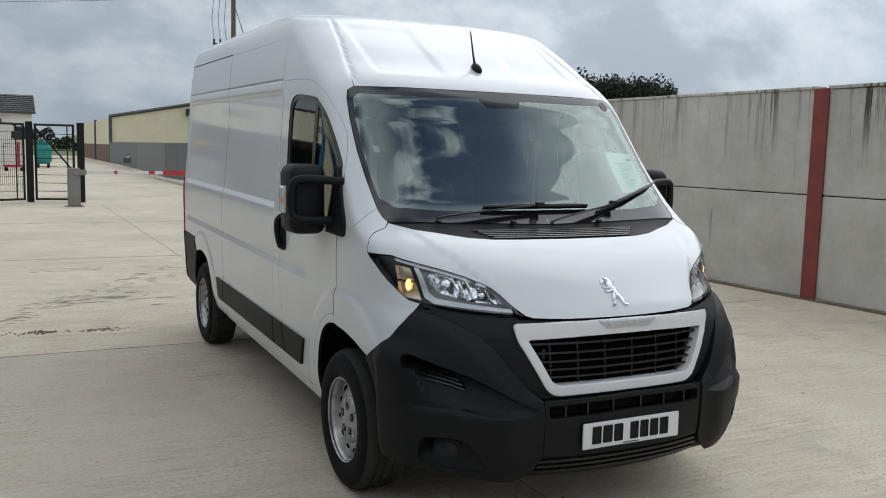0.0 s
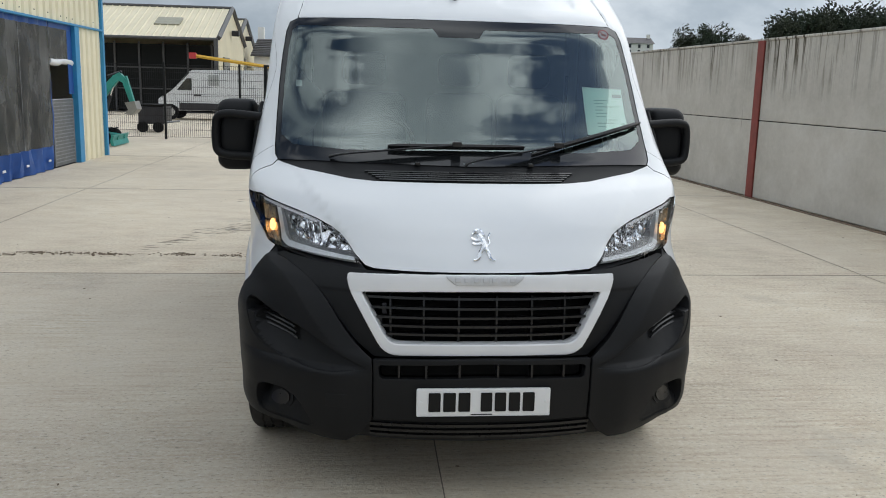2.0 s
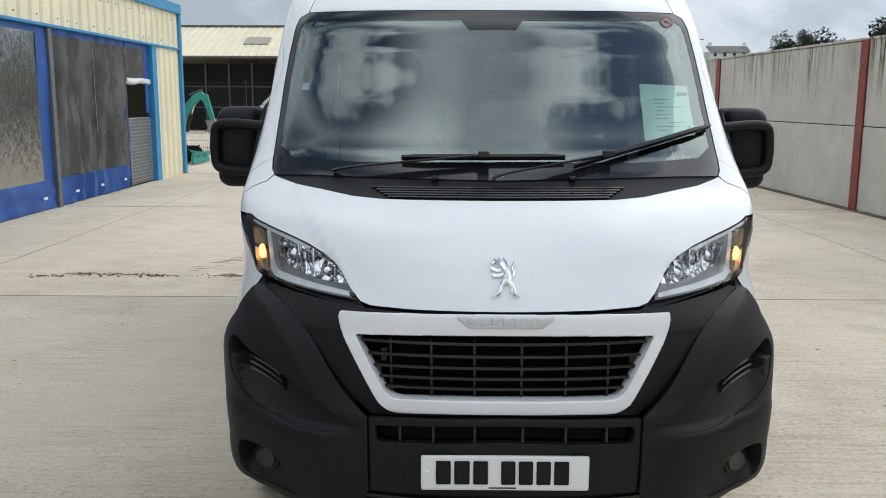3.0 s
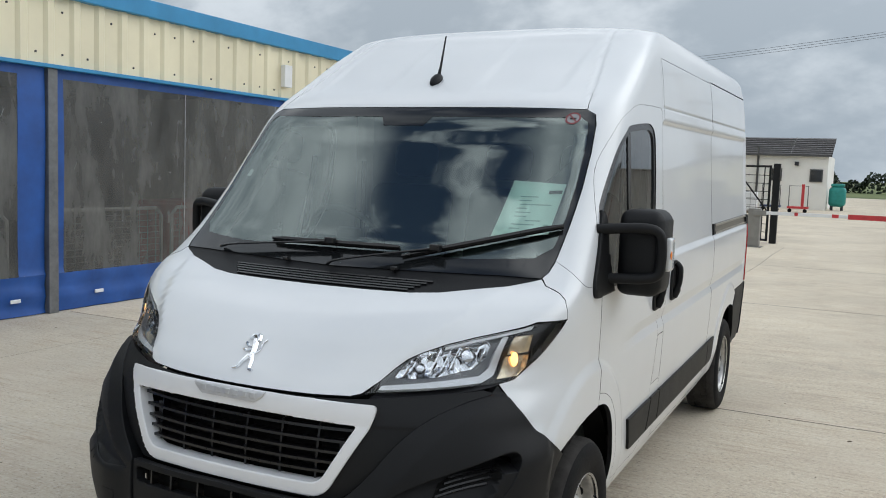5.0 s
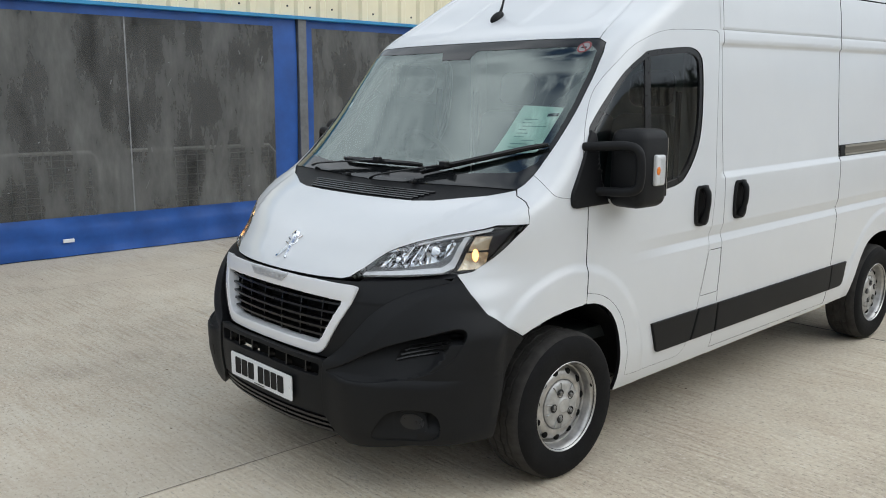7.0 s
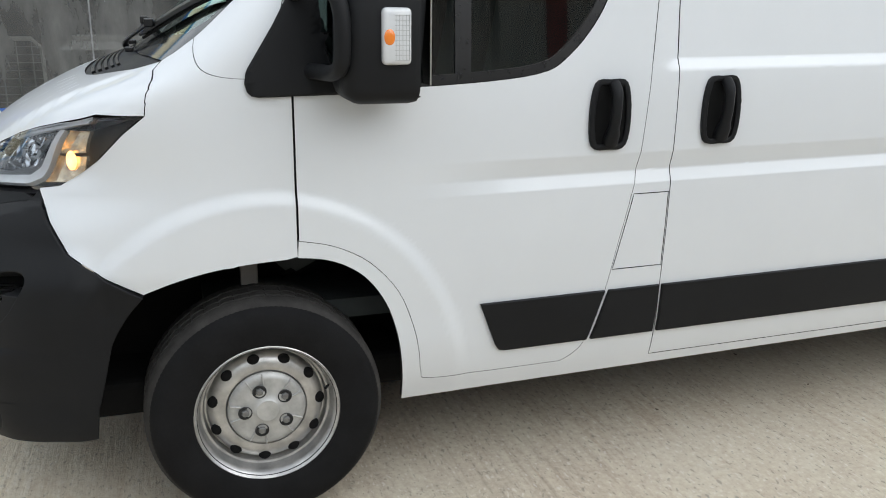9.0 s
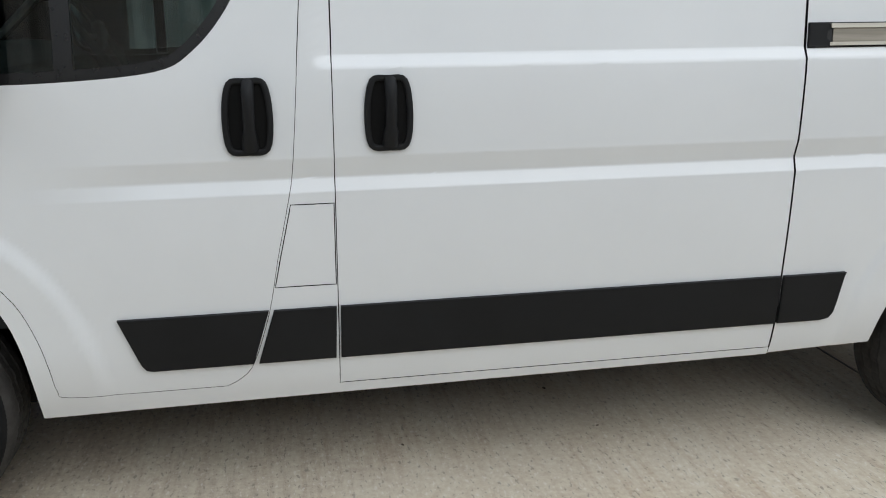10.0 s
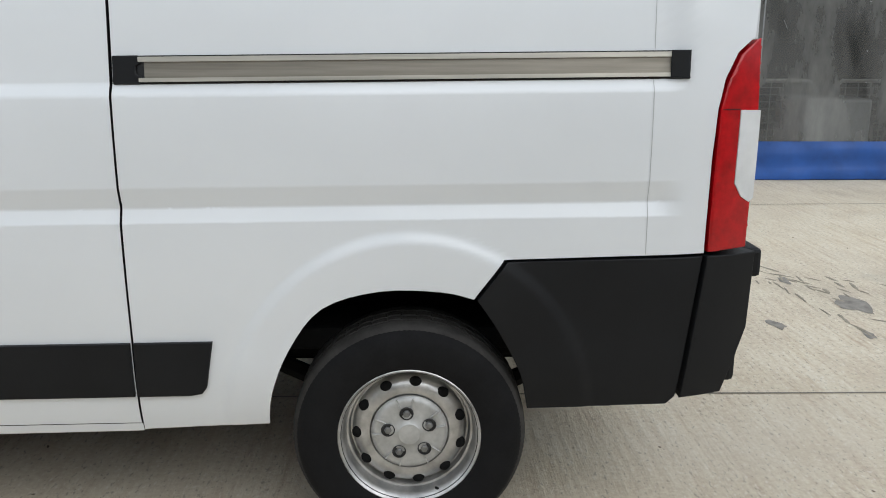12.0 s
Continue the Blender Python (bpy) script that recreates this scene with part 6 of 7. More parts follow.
def curtain_door(y0, y1, loose=False):
    d = thing("curtain_door", "blue tarpaulin curtain door with dusty clear panel", "door", Matrix.Translation((BX, 0, 0)), "curtain doors of the workshop")
    l, r, lo, hi = y0 + 0.10, y1 - 0.33, 0.43, 2.55
    r2 = y1 - 0.02 if loose else r

    def wave(y, z):
        if loose:
            return 2.2 * math.sin(y * 13 + 1.5 * math.sin(z * 2.1)) + 1.2 * math.sin(y * 29 + z * 3) + 0.8 * math.sin(z * 9 + y * 4)
        if z < 0.45:
            return math.sin(z * 26 + y * 0.8 + math.sin(y * 2)) * 0.6 + math.sin(y * 11 + z * 5) * 0.5
        return math.sin(z * 2.6 + y * 0.9) + 0.5 * math.sin(y * 5.2 + z * 1.7)

    def sheet(a, b, z0, z1, amp):
        ys, zs = np.linspace(a, b, max(2, int((b - a) / 0.07))), np.linspace(z0, z1, max(2, int((z1 - z0) / 0.05)))
        bm = bmesh.new()
        rows = [[bm.verts.new((amp * wave(y, z), y, z)) for y in ys] for z in zs]
        for p, q in zip(rows, rows[1:]):
            for i in range(len(ys) - 1):
                bm.faces.new((p[i], p[i + 1], q[i + 1], q[i]))
        return bm

    part("hem_bottom", sheet(y0, y1, 0.01, lo, 0.018), BLUE_PVC, d, smooth=True)
    part("hem_top", sheet(y0, y1, hi, 2.65, 0.008), BLUE_PVC, d, smooth=True)
    part("hem_side", sheet(y0, l, lo, hi, 0.008), BLUE_PVC, d, smooth=True)
    part("hem_side", sheet(r2, y1, lo, hi, 0.010), BLUE_PVC, d, smooth=True)
    p = part("clear_panel", sheet(l, r2, lo, hi, 0.012 if loose else 0.004), CLEAR_PVC, d, "dusty see-through plastic sheet", smooth=True)
    p.visible_shadow = False
    n = max(2, round((r2 - l) / 1.7))
    for k in range(1, n):
        yy = l + (r2 - l) * k / n
        part("weld_seam", sheet(yy - 0.008, yy + 0.008, lo, hi, 0.0), WELD, d, "pale weld line in the plastic sheet").location = (0.006, 0, 0)
    for k in range(26):
        yy, zz = rq.uniform(l + 0.1, r2 - 0.1), rq.uniform(lo + 0.15, hi - 0.1)
        m = Matrix.Translation((0.008, yy, zz)) @ Matrix.Rotation(rq.uniform(-0.5, 0.5), 4, "X")
        w, h = rq.choice([(0.006, 0.05), (0.012, 0.012), (0.004, 0.10), (0.02, 0.008)])
        part("scuff", box(-0.001, 0.001, -w / 2, w / 2, -h / 2, h / 2, 0, 1, None, m), WELD, d)
    for yy in (y0 + 0.5, (y0 + y1) / 2, y1 - 0.45):
        part("buckle", box(0.02, 0.035, yy, yy + 0.12, 0.16, 0.20, 0.006), PLATE_W, d)


for a, b in zip(cols[:-1], cols[1:]):
    curtain_door(a + 0.07, b - 0.07)
curtain_door(9.47, 12.47, True)
# steel crowd barriers, a white sack and a red frame behind the clear sheets
def crowd_barrier(y, x):
    b = thing("crowd_barrier", "grey steel crowd barrier inside the workshop", "barrier", Matrix.Translation((x, y, 0)), "barriers in the workshop")
    pts = [(0, 0.0, 0.15), (0, 0.0, 0.95), (0, 0.1, 1.05), (0, 2.1, 1.05), (0, 2.2, 0.95), (0, 2.2, 0.15), (0, 0.0, 0.15)]
    part("frame", tube(pts, 0.026, 6), PALE_RAIL, b)
    for k in range(14):
        yy = 0.15 + k * 0.15
        part("upright", tube([(0, yy, 0.15), (0, yy, 1.05)], 0.006, 5), GALV, b)
    for k in range(10):
        zz = 0.22 + k * 0.083
        part("cross_wire", tube([(0, 0.02, zz), (0, 2.18, zz)], 0.004, 4), GALV, b)
    for yy in (0.2, 2.0):
        part("foot", box(-0.25, 0.25, yy, yy + 0.04, 0, 0.16), GALV, b)


for k in range(7):
    crowd_barrier(-6 + 2.4 * k, BX - 0.9)
part("red_machine", box(BX - 2.2, BX - 1.2, 6.6, 7.6, 0, 1.1, 0.05), simple("red_paint", (0.45, 0.03, 0.03), 0.4), None, "red machine inside the workshop", category="machine")
part("white_crate", box(BX - 1.6, BX - 0.7, 8.0, 8.8, 0, 0.85, 0.04), PLATE_W, None, "white crate inside the workshop", category="crate")
bench = thing("white_bench", "white bench with a tapered white cover on top", "bench", Matrix.Translation((BX - 1.1, -1.2, 0)))
part("top", box(-0.3, 0.3, 0.0, 0.72, 0.93, 0.97, 0.01), PLATE_W, bench)
part("cover", prism([(-0.25, 0.97), (0.25, 0.97), (0.12, 1.08), (-0.12, 1.08)], 0.5, None, Matrix.Translation((0, 0.1, 0))), PLATE_W, bench)
for yy in (0.04, 0.64):
    for xx in (-0.26, 0.22):
        part("leg", box(xx, xx + 0.04, yy, yy + 0.04, 0, 0.93), GALV, bench)
# dark doorway at the end of the workshop, half closed by a ribbed steel leaf under a rolled cover
part("header_sheet", box(BX - 0.010, BX - 0.006, 12.47, 13.45, 2.0, 2.55), CLEAR_PVC, shop, "dusty see-through plastic sheet")
part("header_hem", box(BX - 0.014, BX - 0.004, 12.47, 13.72, 2.552, 2.645), BLUE_PVC, shop)
part("header_side", box(BX - 0.014, BX - 0.004, 13.452, 13.72, 1.35, 2.55), BLUE_PVC, shop)
# black sheet stands in for the shade inside the doorway
part("doorway_shade", box(BX - 0.62, BX - 0.60, 12.5, 13.72, 0, 2.64), SHADE_BLACK, shop)
leaf = thing("half_door", "grey chequer-plate half door under a rolled white cover", "door", Matrix.Translation((BX - 0.06, 12.54, 0)))
part("plate", box(0, 0.03, 0.0, 1.16, 0.02, 1.25, 0.005), GREYPLATE, leaf)
for k in range(18):
    part("raised_rib", box(0.03, 0.036, 0.04, 1.12, 0.08 + k * 0.065, 0.10 + k * 0.065, 0.002, 1), GALV, leaf)
part("edge_frame", tube([(0.02, 0.02, 0.02), (0.02, 0.02, 1.25), (0.02, 1.14, 1.25), (0.02, 1.14, 0.02)], 0.025, 6), GALV, leaf)
part("rolled_cover", tube(smooth_line([(0.0, -0.02, 1.96), (0.03, 0.3, 1.93), (0.0, 0.7, 1.97), (0.02, 1.16, 1.94)], 5), 0.065, 10), PLATE_W, leaf, "rolled white plastic cover", smooth=True)

# ---------------------------------------------------------------- fence, gates and barrier
FENCE = simple("black_powder_coat", (0.016, 0.017, 0.018), 0.45)


def mesh_panel(x0, x1, y0, y1, z0, z1, parent, name="mesh_panel", nv=None):
    """Welded wire between two posts."""
    L = math.hypot(x1 - x0, y1 - y0)
    bm = bmesh.new()
    n = nv or int(L / 0.055)
    d = Vector(((x1 - x0) / L, (y1 - y0) / L, 0))
    for k in range(n + 1):
        q = Vector((x0, y0, 0)) + d * (L * k / n)
        tube([q + Vector((0, 0, z0)), q + Vector((0, 0, z1))], 0.004, 4, bm)
    for z in np.arange(z0, z1 + 0.01, (z1 - z0) / 10):
        tube([Vector((x0, y0, z)), Vector((x1, y1, z))], 0.005, 4, bm)
    return part(name, bm, FENCE, parent, kind="stuff")


fence = thing("mesh_fence", "black welded mesh fence on slim posts", "fence", kind="structure")
fx = [(-14.2, 20.3), (-12.15, 20.6), (-10.1, 20.9), (-8.05, 21.1), (-6.0, 21.3), (-3.95, 21.6), (-3.25, 21.75)]
for k, (x, y) in enumerate(fx):
    part("post", box(x - 0.03, x + 0.03, y - 0.03, y + 0.03, 0, 2.15), FENCE, fence)
for (xa, ya), (xb, yb) in zip(fx, fx[1:]):
    mesh_panel(xa, xb, ya, yb, 0.06, 2.08, fence)


def gate(x0, y0, x1, y1, brace):
    g = thing("metal_gate", "black steel gate with wire infill and diagonal brace", "gate", group="gates of the yard")
    L = math.hypot(x1 - x0, y1 - y0)
    for (xa, ya) in ((x0, y0), (x1, y1)):
        part("stile", box(xa - 0.03, xa + 0.03, ya - 0.03, ya + 0.03, 0.05, 2.15), FENCE, g)
    for z in (0.08, 2.12):
        part("rail", tube([(x0, y0, z), (x1, y1, z)], 0.03, 4), FENCE, g)
    if brace:
        part("brace", tube([(x0, y0, 2.05), (x1, y1, 0.85)], 0.022, 4), FENCE, g)
        for k in range(8):
            z = 0.30 + 0.225 * k
            part("cross_bar", tube([(x0, y0, z), (x1, y1, z)], 0.009, 4), FENCE, g)
        part("upright", tube([(x0 + (x1 - x0) * 0.84, y0 + (y1 - y0) * 0.84, 0.1), (x0 + (x1 - x0) * 0.84, y0 + (y1 - y0) * 0.84, 2.1)], 0.016, 4), FENCE, g)
    else:
        part("upright", tube([(x0 + (x1 - x0) * 0.84, y0 + (y1 - y0) * 0.84, 0.1), (x0 + (x1 - x0) * 0.84, y0 + (y1 - y0) * 0.84, 2.1)], 0.018, 4), FENCE, g)
        part("corner_stay", tube([(x0 + (x1 - x0) * 0.78, y0 + (y1 - y0) * 0.78, 2.1), (x1, y1, 1.9)], 0.018, 4), FENCE, g)
        mesh_panel(x0, x1, y0, y1, 0.1, 2.1, g, "infill")


gate(-3.2, 21.75, -2.05, 22.4, False)
gate(-1.75, 22.5, -0.80, 22.3, True)
for (x, y) in ((-1.90, 22.5), (-0.62, 22.2)):
    bm = box(x - 0.09, x + 0.09, y - 0.09, y + 0.09, 0, 2.2, 0.008)
    part("gate_post", bm, FENCE, None, "thick black steel gate post", category="post", group="gate posts")
# open leaf seen end-on and far gate post on the other side of the drive
part("gate_post", box(4.55, 4.75, 22.1, 22.3, 0, 2.2, 0.008), FENCE, None, "thick black steel gate post", category="post", group="gate posts")
gate(4.45, 22.3, 4.30, 24.6, False)
part("sign_box", box(-2.34, -2.10, 22.05, 22.10, 1.72, 1.92, 0.006), LAMP_DARK, None, "small black box on the yard gate", category="sign")
barrier = thing("road_barrier", "grey barrier cabinet with a white and red arm", "barrier", Matrix.Translation((-0.92, 20.5, 0)))
WOOD_GREY = simple("weathered_pallet_wood", (0.22, 0.18, 0.13), 0.85, var=0.2, scale=8)
GREYBOX = simple("grey_painted_cabinet", (0.22, 0.215, 0.20), 0.5, var=0.1)
part("cabinet", box(-0.15, 0.15, -0.15, 0.15, 0.02, 1.0, 0.015), GREYBOX, barrier)
part("base_plate", box(-0.22, 0.22, -0.22, 0.22, 0, 0.02), GREYBOX, barrier)
part("arm_bracket", box(-0.02, 0.30, -0.20, -0.15, 0.82, 0.96, 0.01), GREYBOX, barrier)
arm = part("arm", box(0.30, 4.9, -0.20, -0.16, 0.86, 0.945, 0.008), PLATE_W, barrier, "white barrier arm")
for k, w in ((0.97, 0.08), (1.84, 0.15), (3.6, 0.15)):
    part("red_band", box(k, k + w, -0.204, -0.156, 0.858, 0.947), RED_INK, arm)
part("sign_strip", box(2.20, 3.10, -0.206, -0.202, 0.84, 0.965), RED_INK, arm, "red strip with small unreadable print")

# ---------------------------------------------------------------- far buildings
CREAM2 = simple("cream_sheet", (0.72, 0.65, 0.47), 0.55, var=0.06, scale=0.7)
ROOF_D = simple("dark_slate_roof", (0.085, 0.080, 0.080), 0.6, var=0.25, scale=1.5)
RENDER_W = simple("white_render", (0.80, 0.79, 0.75), 0.8, var=0.06, scale=0.6)
BRICK = simple("brown_brick", (0.17, 0.105, 0.08), 0.85, var=0.2, scale=3)
WIN_DARK = simple("dark_window", (0.02, 0.022, 0.025), 0.15, coat=0.5)
TRIM_D = simple("dark_grey_trim", (0.07, 0.07, 0.072), 0.5)


def ribbed_slope(x0, x1, ya, za, yb, zb, mat, parent, rib=0.40, name="roof"):
    """A roof plane rising from (ya, za) to (yb, zb) with raised ribs."""
    r = new(name)
    r.parent = parent
    bm = bmesh.new()
    v = [bm.verts.new(p) for p in ((x0, ya, za), (x1, ya, za), (x1, yb, zb), (x0, yb, zb))]
    bm.faces.new(v)
    part("sheet", bm, mat, r)
    bm = bmesh.new()
    x = x0 + rib / 2
    nrm = Vector((0, -(zb - za), yb - ya)).normalized() * (1 if yb > ya else -1)
    while x < x1:
        a, b = Vector((x, ya, za)), Vector((x, yb, zb))
        q = [a + Vector((-0.05, 0, 0)), a + Vector((0.05, 0, 0)), a + nrm * 0.05]
        w = [p + (b - a) for p in q]
        qa, wa = [bm.verts.new(p) for p in q], [bm.verts.new(p) for p in w]
        bm.faces.new((qa[0], qa[2], wa[2], wa[0]))
        bm.faces.new((qa[2], qa[1], wa[1], wa[2]))
        x += rib
    part("ribs", bm, mat, r)
    return r


def gable_shed(x0, x1, yf, yr, eave, ridge, gable_x, label):
    """Open-fronted shed: a ribbed roof towards the yard and a gable end at gable_x."""
    s = thing("cream_shed", label, "building")
    ym = (yf + yr) / 2
    ribbed_slope(x0, x1, yf, eave, ym, ridge, CREAM2, s)
    ribbed_slope(x0, x1, yr, eave, ym, ridge, CREAM2, s, name="rear_roof")
    bm = bmesh.new()
    bm.faces.new([bm.verts.new((gable_x, y, z)) for y, z in ((yf, 0), (yr, 0), (yr, eave), (ym, ridge), (yf, eave))])
    part("gable_wall", bm, CREAM2, s)
    for ya, za, yb, zb in ((yf, eave, ym, ridge), (ym, ridge, yr, eave)):
        part("barge_board", tube([(gable_x + 0.05, ya, za + 0.02), (gable_x + 0.05, yb, zb + 0.02)], 0.14, 4), TRIM_D, s)
    part("ridge_cap", tube([(x0, ym, ridge + 0.04), (x1, ym, ridge + 0.04)], 0.09, 6), TRIM_D, s)
    part("gutter", tube([(x0, yf - 0.05, eave - 0.05), (x1, yf - 0.05, eave - 0.05)], 0.08, 6), TRIM_D, s)
    # shed's rear wall and floor sheet, darkened as if unlit
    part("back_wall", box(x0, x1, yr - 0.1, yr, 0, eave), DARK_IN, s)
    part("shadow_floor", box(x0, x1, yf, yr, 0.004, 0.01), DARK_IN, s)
    return s


OLD_SKY = simple("old_skylight", (0.30, 0.29, 0.22), 0.5)
shed = gable_shed(-22.0, -7.75, 42.0, 52.0, 3.80, 5.66, -7.75, "cream open-fronted shed with ribbed roof and dark trim")
for sx in (-5.2, -9.6):
    part("skylight", box(-11.3 + sx, -10.0 + sx, -0.6, 0.6, -0.02, 0.06, 0, 2, None, Matrix.Translation((0.0, 44.4, 4.71)) @ Matrix.Rotation(math.atan2(1.86, 5), 4, "X")), OLD_SKY, shed)
part("skylight", box(-11.3, -10.0, -0.6, 0.6, -0.02, 0.06, 0, 2, None, Matrix.Translation((0.0, 44.4, 4.71)) @ Matrix.Rotation(math.atan2(1.86, 5), 4, "X")), OLD_SKY, shed)
part("shed_post", box(-7.95, -7.75, 41.9, 42.1, 0, 3.75), TRIM_D, shed)
# glazing painted near-black for the unlit inside of the shed
part("shed_glass", box(-21.5, -8.2, 43.8, 43.9, 0.1, 3.5), simple("glazing_shade", (0.006, 0.007, 0.007), 0.45), shed)
for z in (1.15, 2.25):
    part("frame_rail", box(-21.5, -8.2, 43.74, 43.79, z, z + 0.07), TRIM_D, shed)
for k in range(5):
    part("frame_bar", box(-13.4 + k * 1.25, -13.3 + k * 1.25, 43.7, 43.78, 0, 3.6), TRIM_D, shed)
part("dark_door", box(-7.74, -7.68, 43.5, 45.6, 0, 2.9), WIN_DARK, shed)
part("gable_lamp", box(-7.7, -7.3, 46.5, 46.9, 4.15, 4.45, 0.05), LAMP_DARK, shed)
shed2 = gable_shed(-20.0, -8.4, 53.0, 63.0, 3.9, 5.8, -8.4, "second cream shed with a ribbed roof behind the first")
part("gable_lamp", box(-8.35, -7.9, 57.5, 57.9, 4.4, 4.7, 0.05), LAMP_DARK, shed2)
part("dark_door", box(-8.39, -8.3, 55.0, 57.5, 0, 3.2), WIN_DARK, shed2)

house = thing("white_office", "white rendered single-storey office with dark tiled roof", "building")
part("wall", box(-7.6, -1.05, 56.0, 64.0, 0, 3.45), RENDER_W, house)
ribbed_slope(-7.8, -0.85, 55.8, 3.42, 60.0, 4.68, ROOF_D, house, 9.0)
for k in range(9):
    part("tile_course", box(-7.8, -0.85, 55.8 + 0.46 * k, 55.9 + 0.46 * k, 3.435 + 0.138 * k, 3.48 + 0.138 * k), ROOF_D, house)
part("gutter", box(-7.8, -0.85, 55.7, 55.8, 3.34, 3.44), TRIM_D, house)
for x in (-4.1, -1.7, -6.4):
    w = new("window")
    w.parent = house
    part("frame", box(x - 0.38, x + 0.38, 55.93, 55.99, 1.75, 2.55), TRIM_D, w)
    part("pane", box(x - 0.31, x + 0.31, 55.90, 55.925, 1.82, 2.48), WIN_DARK, w)
part("downpipe", tube([(-5.2, 55.9, 0), (-5.2, 55.9, 3.9)], 0.07, 8), TRIM_D, house)
part("wall_lamp", box(-3.0, -2.75, 55.8, 55.98, 2.75, 3.0, 0.03), LAMP_DARK, house)
house2 = thing("dark_roofed_house", "dark roofed house with a white chimney", "building")
part("wall", box(-13.0, -6.0, 68, 76, 0, 3.9), RENDER_W, house2)
ribbed_slope(-13.2, -5.8, 67.8, 3.9, 72, 4.9, ROOF_D, house2, 9.0)
part("chimney", box(-9.1, -8.6, 71.6, 72.4, 4.4, 6.2, 0.03), RENDER_W, house2)

# long cream building beyond the drive
longb = thing("cream_unit", "long cream clad unit with brick base and dark edges", "building")
GX, GY = 5.4, 75.0
part("front_cladding", box(GX, GX + 11.2, GY, GY + 0.2, 1.55, 3.85), CREAM2, longb)
bm = prism([(0, 3.85), (11.2, 3.85), (11.2, 4.45), (6.8, 5.15)], 0.2, None, Matrix.Translation((GX, GY, 0)))
part("gable", bm, CREAM2, longb)
part("roof_edge", tube([(GX - 0.1, GY - 0.1, 3.92), (GX + 6.8, GY - 0.1, 5.25), (GX + 11.3, GY - 0.1, 4.55)], 0.14, 4), TRIM_D, longb)
part("brick_base", box(GX, GX + 11.2, GY - 0.02, GY + 0.2, 0, 1.55), BRICK, longb)
part("side_wall", box(GX, GX + 0.2, GY + 0.2, GY + 30, 1.55, 3.8), CREAM2, longb)
part("side_brick", box(GX - 0.02, GX + 0.2, GY + 0.2, GY + 30, 0, 1.55), BRICK, longb)
for y in (GY, GY + 14, GY + 30):
    part("corner_pipe", box(GX - 0.15, GX + 0.1, y - 0.15, y + 0.1, 0, 3.9), TRIM_D, longb)
part("corner_pipe", box(GX + 10.95, GX + 11.25, GY - 0.2, GY - 0.02, 0, 4.45), TRIM_D, longb)
part("lamp", box(GX + 6.2, GX + 6.7, GY - 0.5, GY - 0.1, 4.2, 4.8, 0.05), LAMP_DARK, longb)

# grey palisade fence along the drive
pal = thing("palisade_fence", "grey steel palisade fence along the drive", "fence")
PAL = simple("grey_palisade_steel", (0.17, 0.18, 0.19), 0.5, 0.3, var=0.15)
pl = [(5.38, 23.0), (4.9, 33.0), (4.45, 40.4), (5.0, 55.0), (5.2, 74.0)]
for (xa, ya), (xb, yb) in zip(pl, pl[1:]):
    L = math.hypot(xb - xa, yb - ya)
    n = int(L / 0.17)
    bm = bmesh.new()
    for k in range(n):
        t = k / n
        x, y = xa + (xb - xa) * t, ya + (yb - ya) * t
        box(x - 0.012, x + 0.012, y - 0.06, y + 0.06, 0.05, 1.75, 0, 1, bm)
    part("pale_strip", bm, PAL, pal, kind="stuff")
    for z in (0.4, 1.4):
        part("rail", tube([(xa + 0.03, ya, z), (xb + 0.03, yb, z)], 0.03, 4), PAL, pal)
part("kerb", box(3.9, 4.05, 23.5, 40.2, 0, 0.10, 0.02), WALLM, None, "low concrete kerb beside the drive", kind="structure", category="kerb")


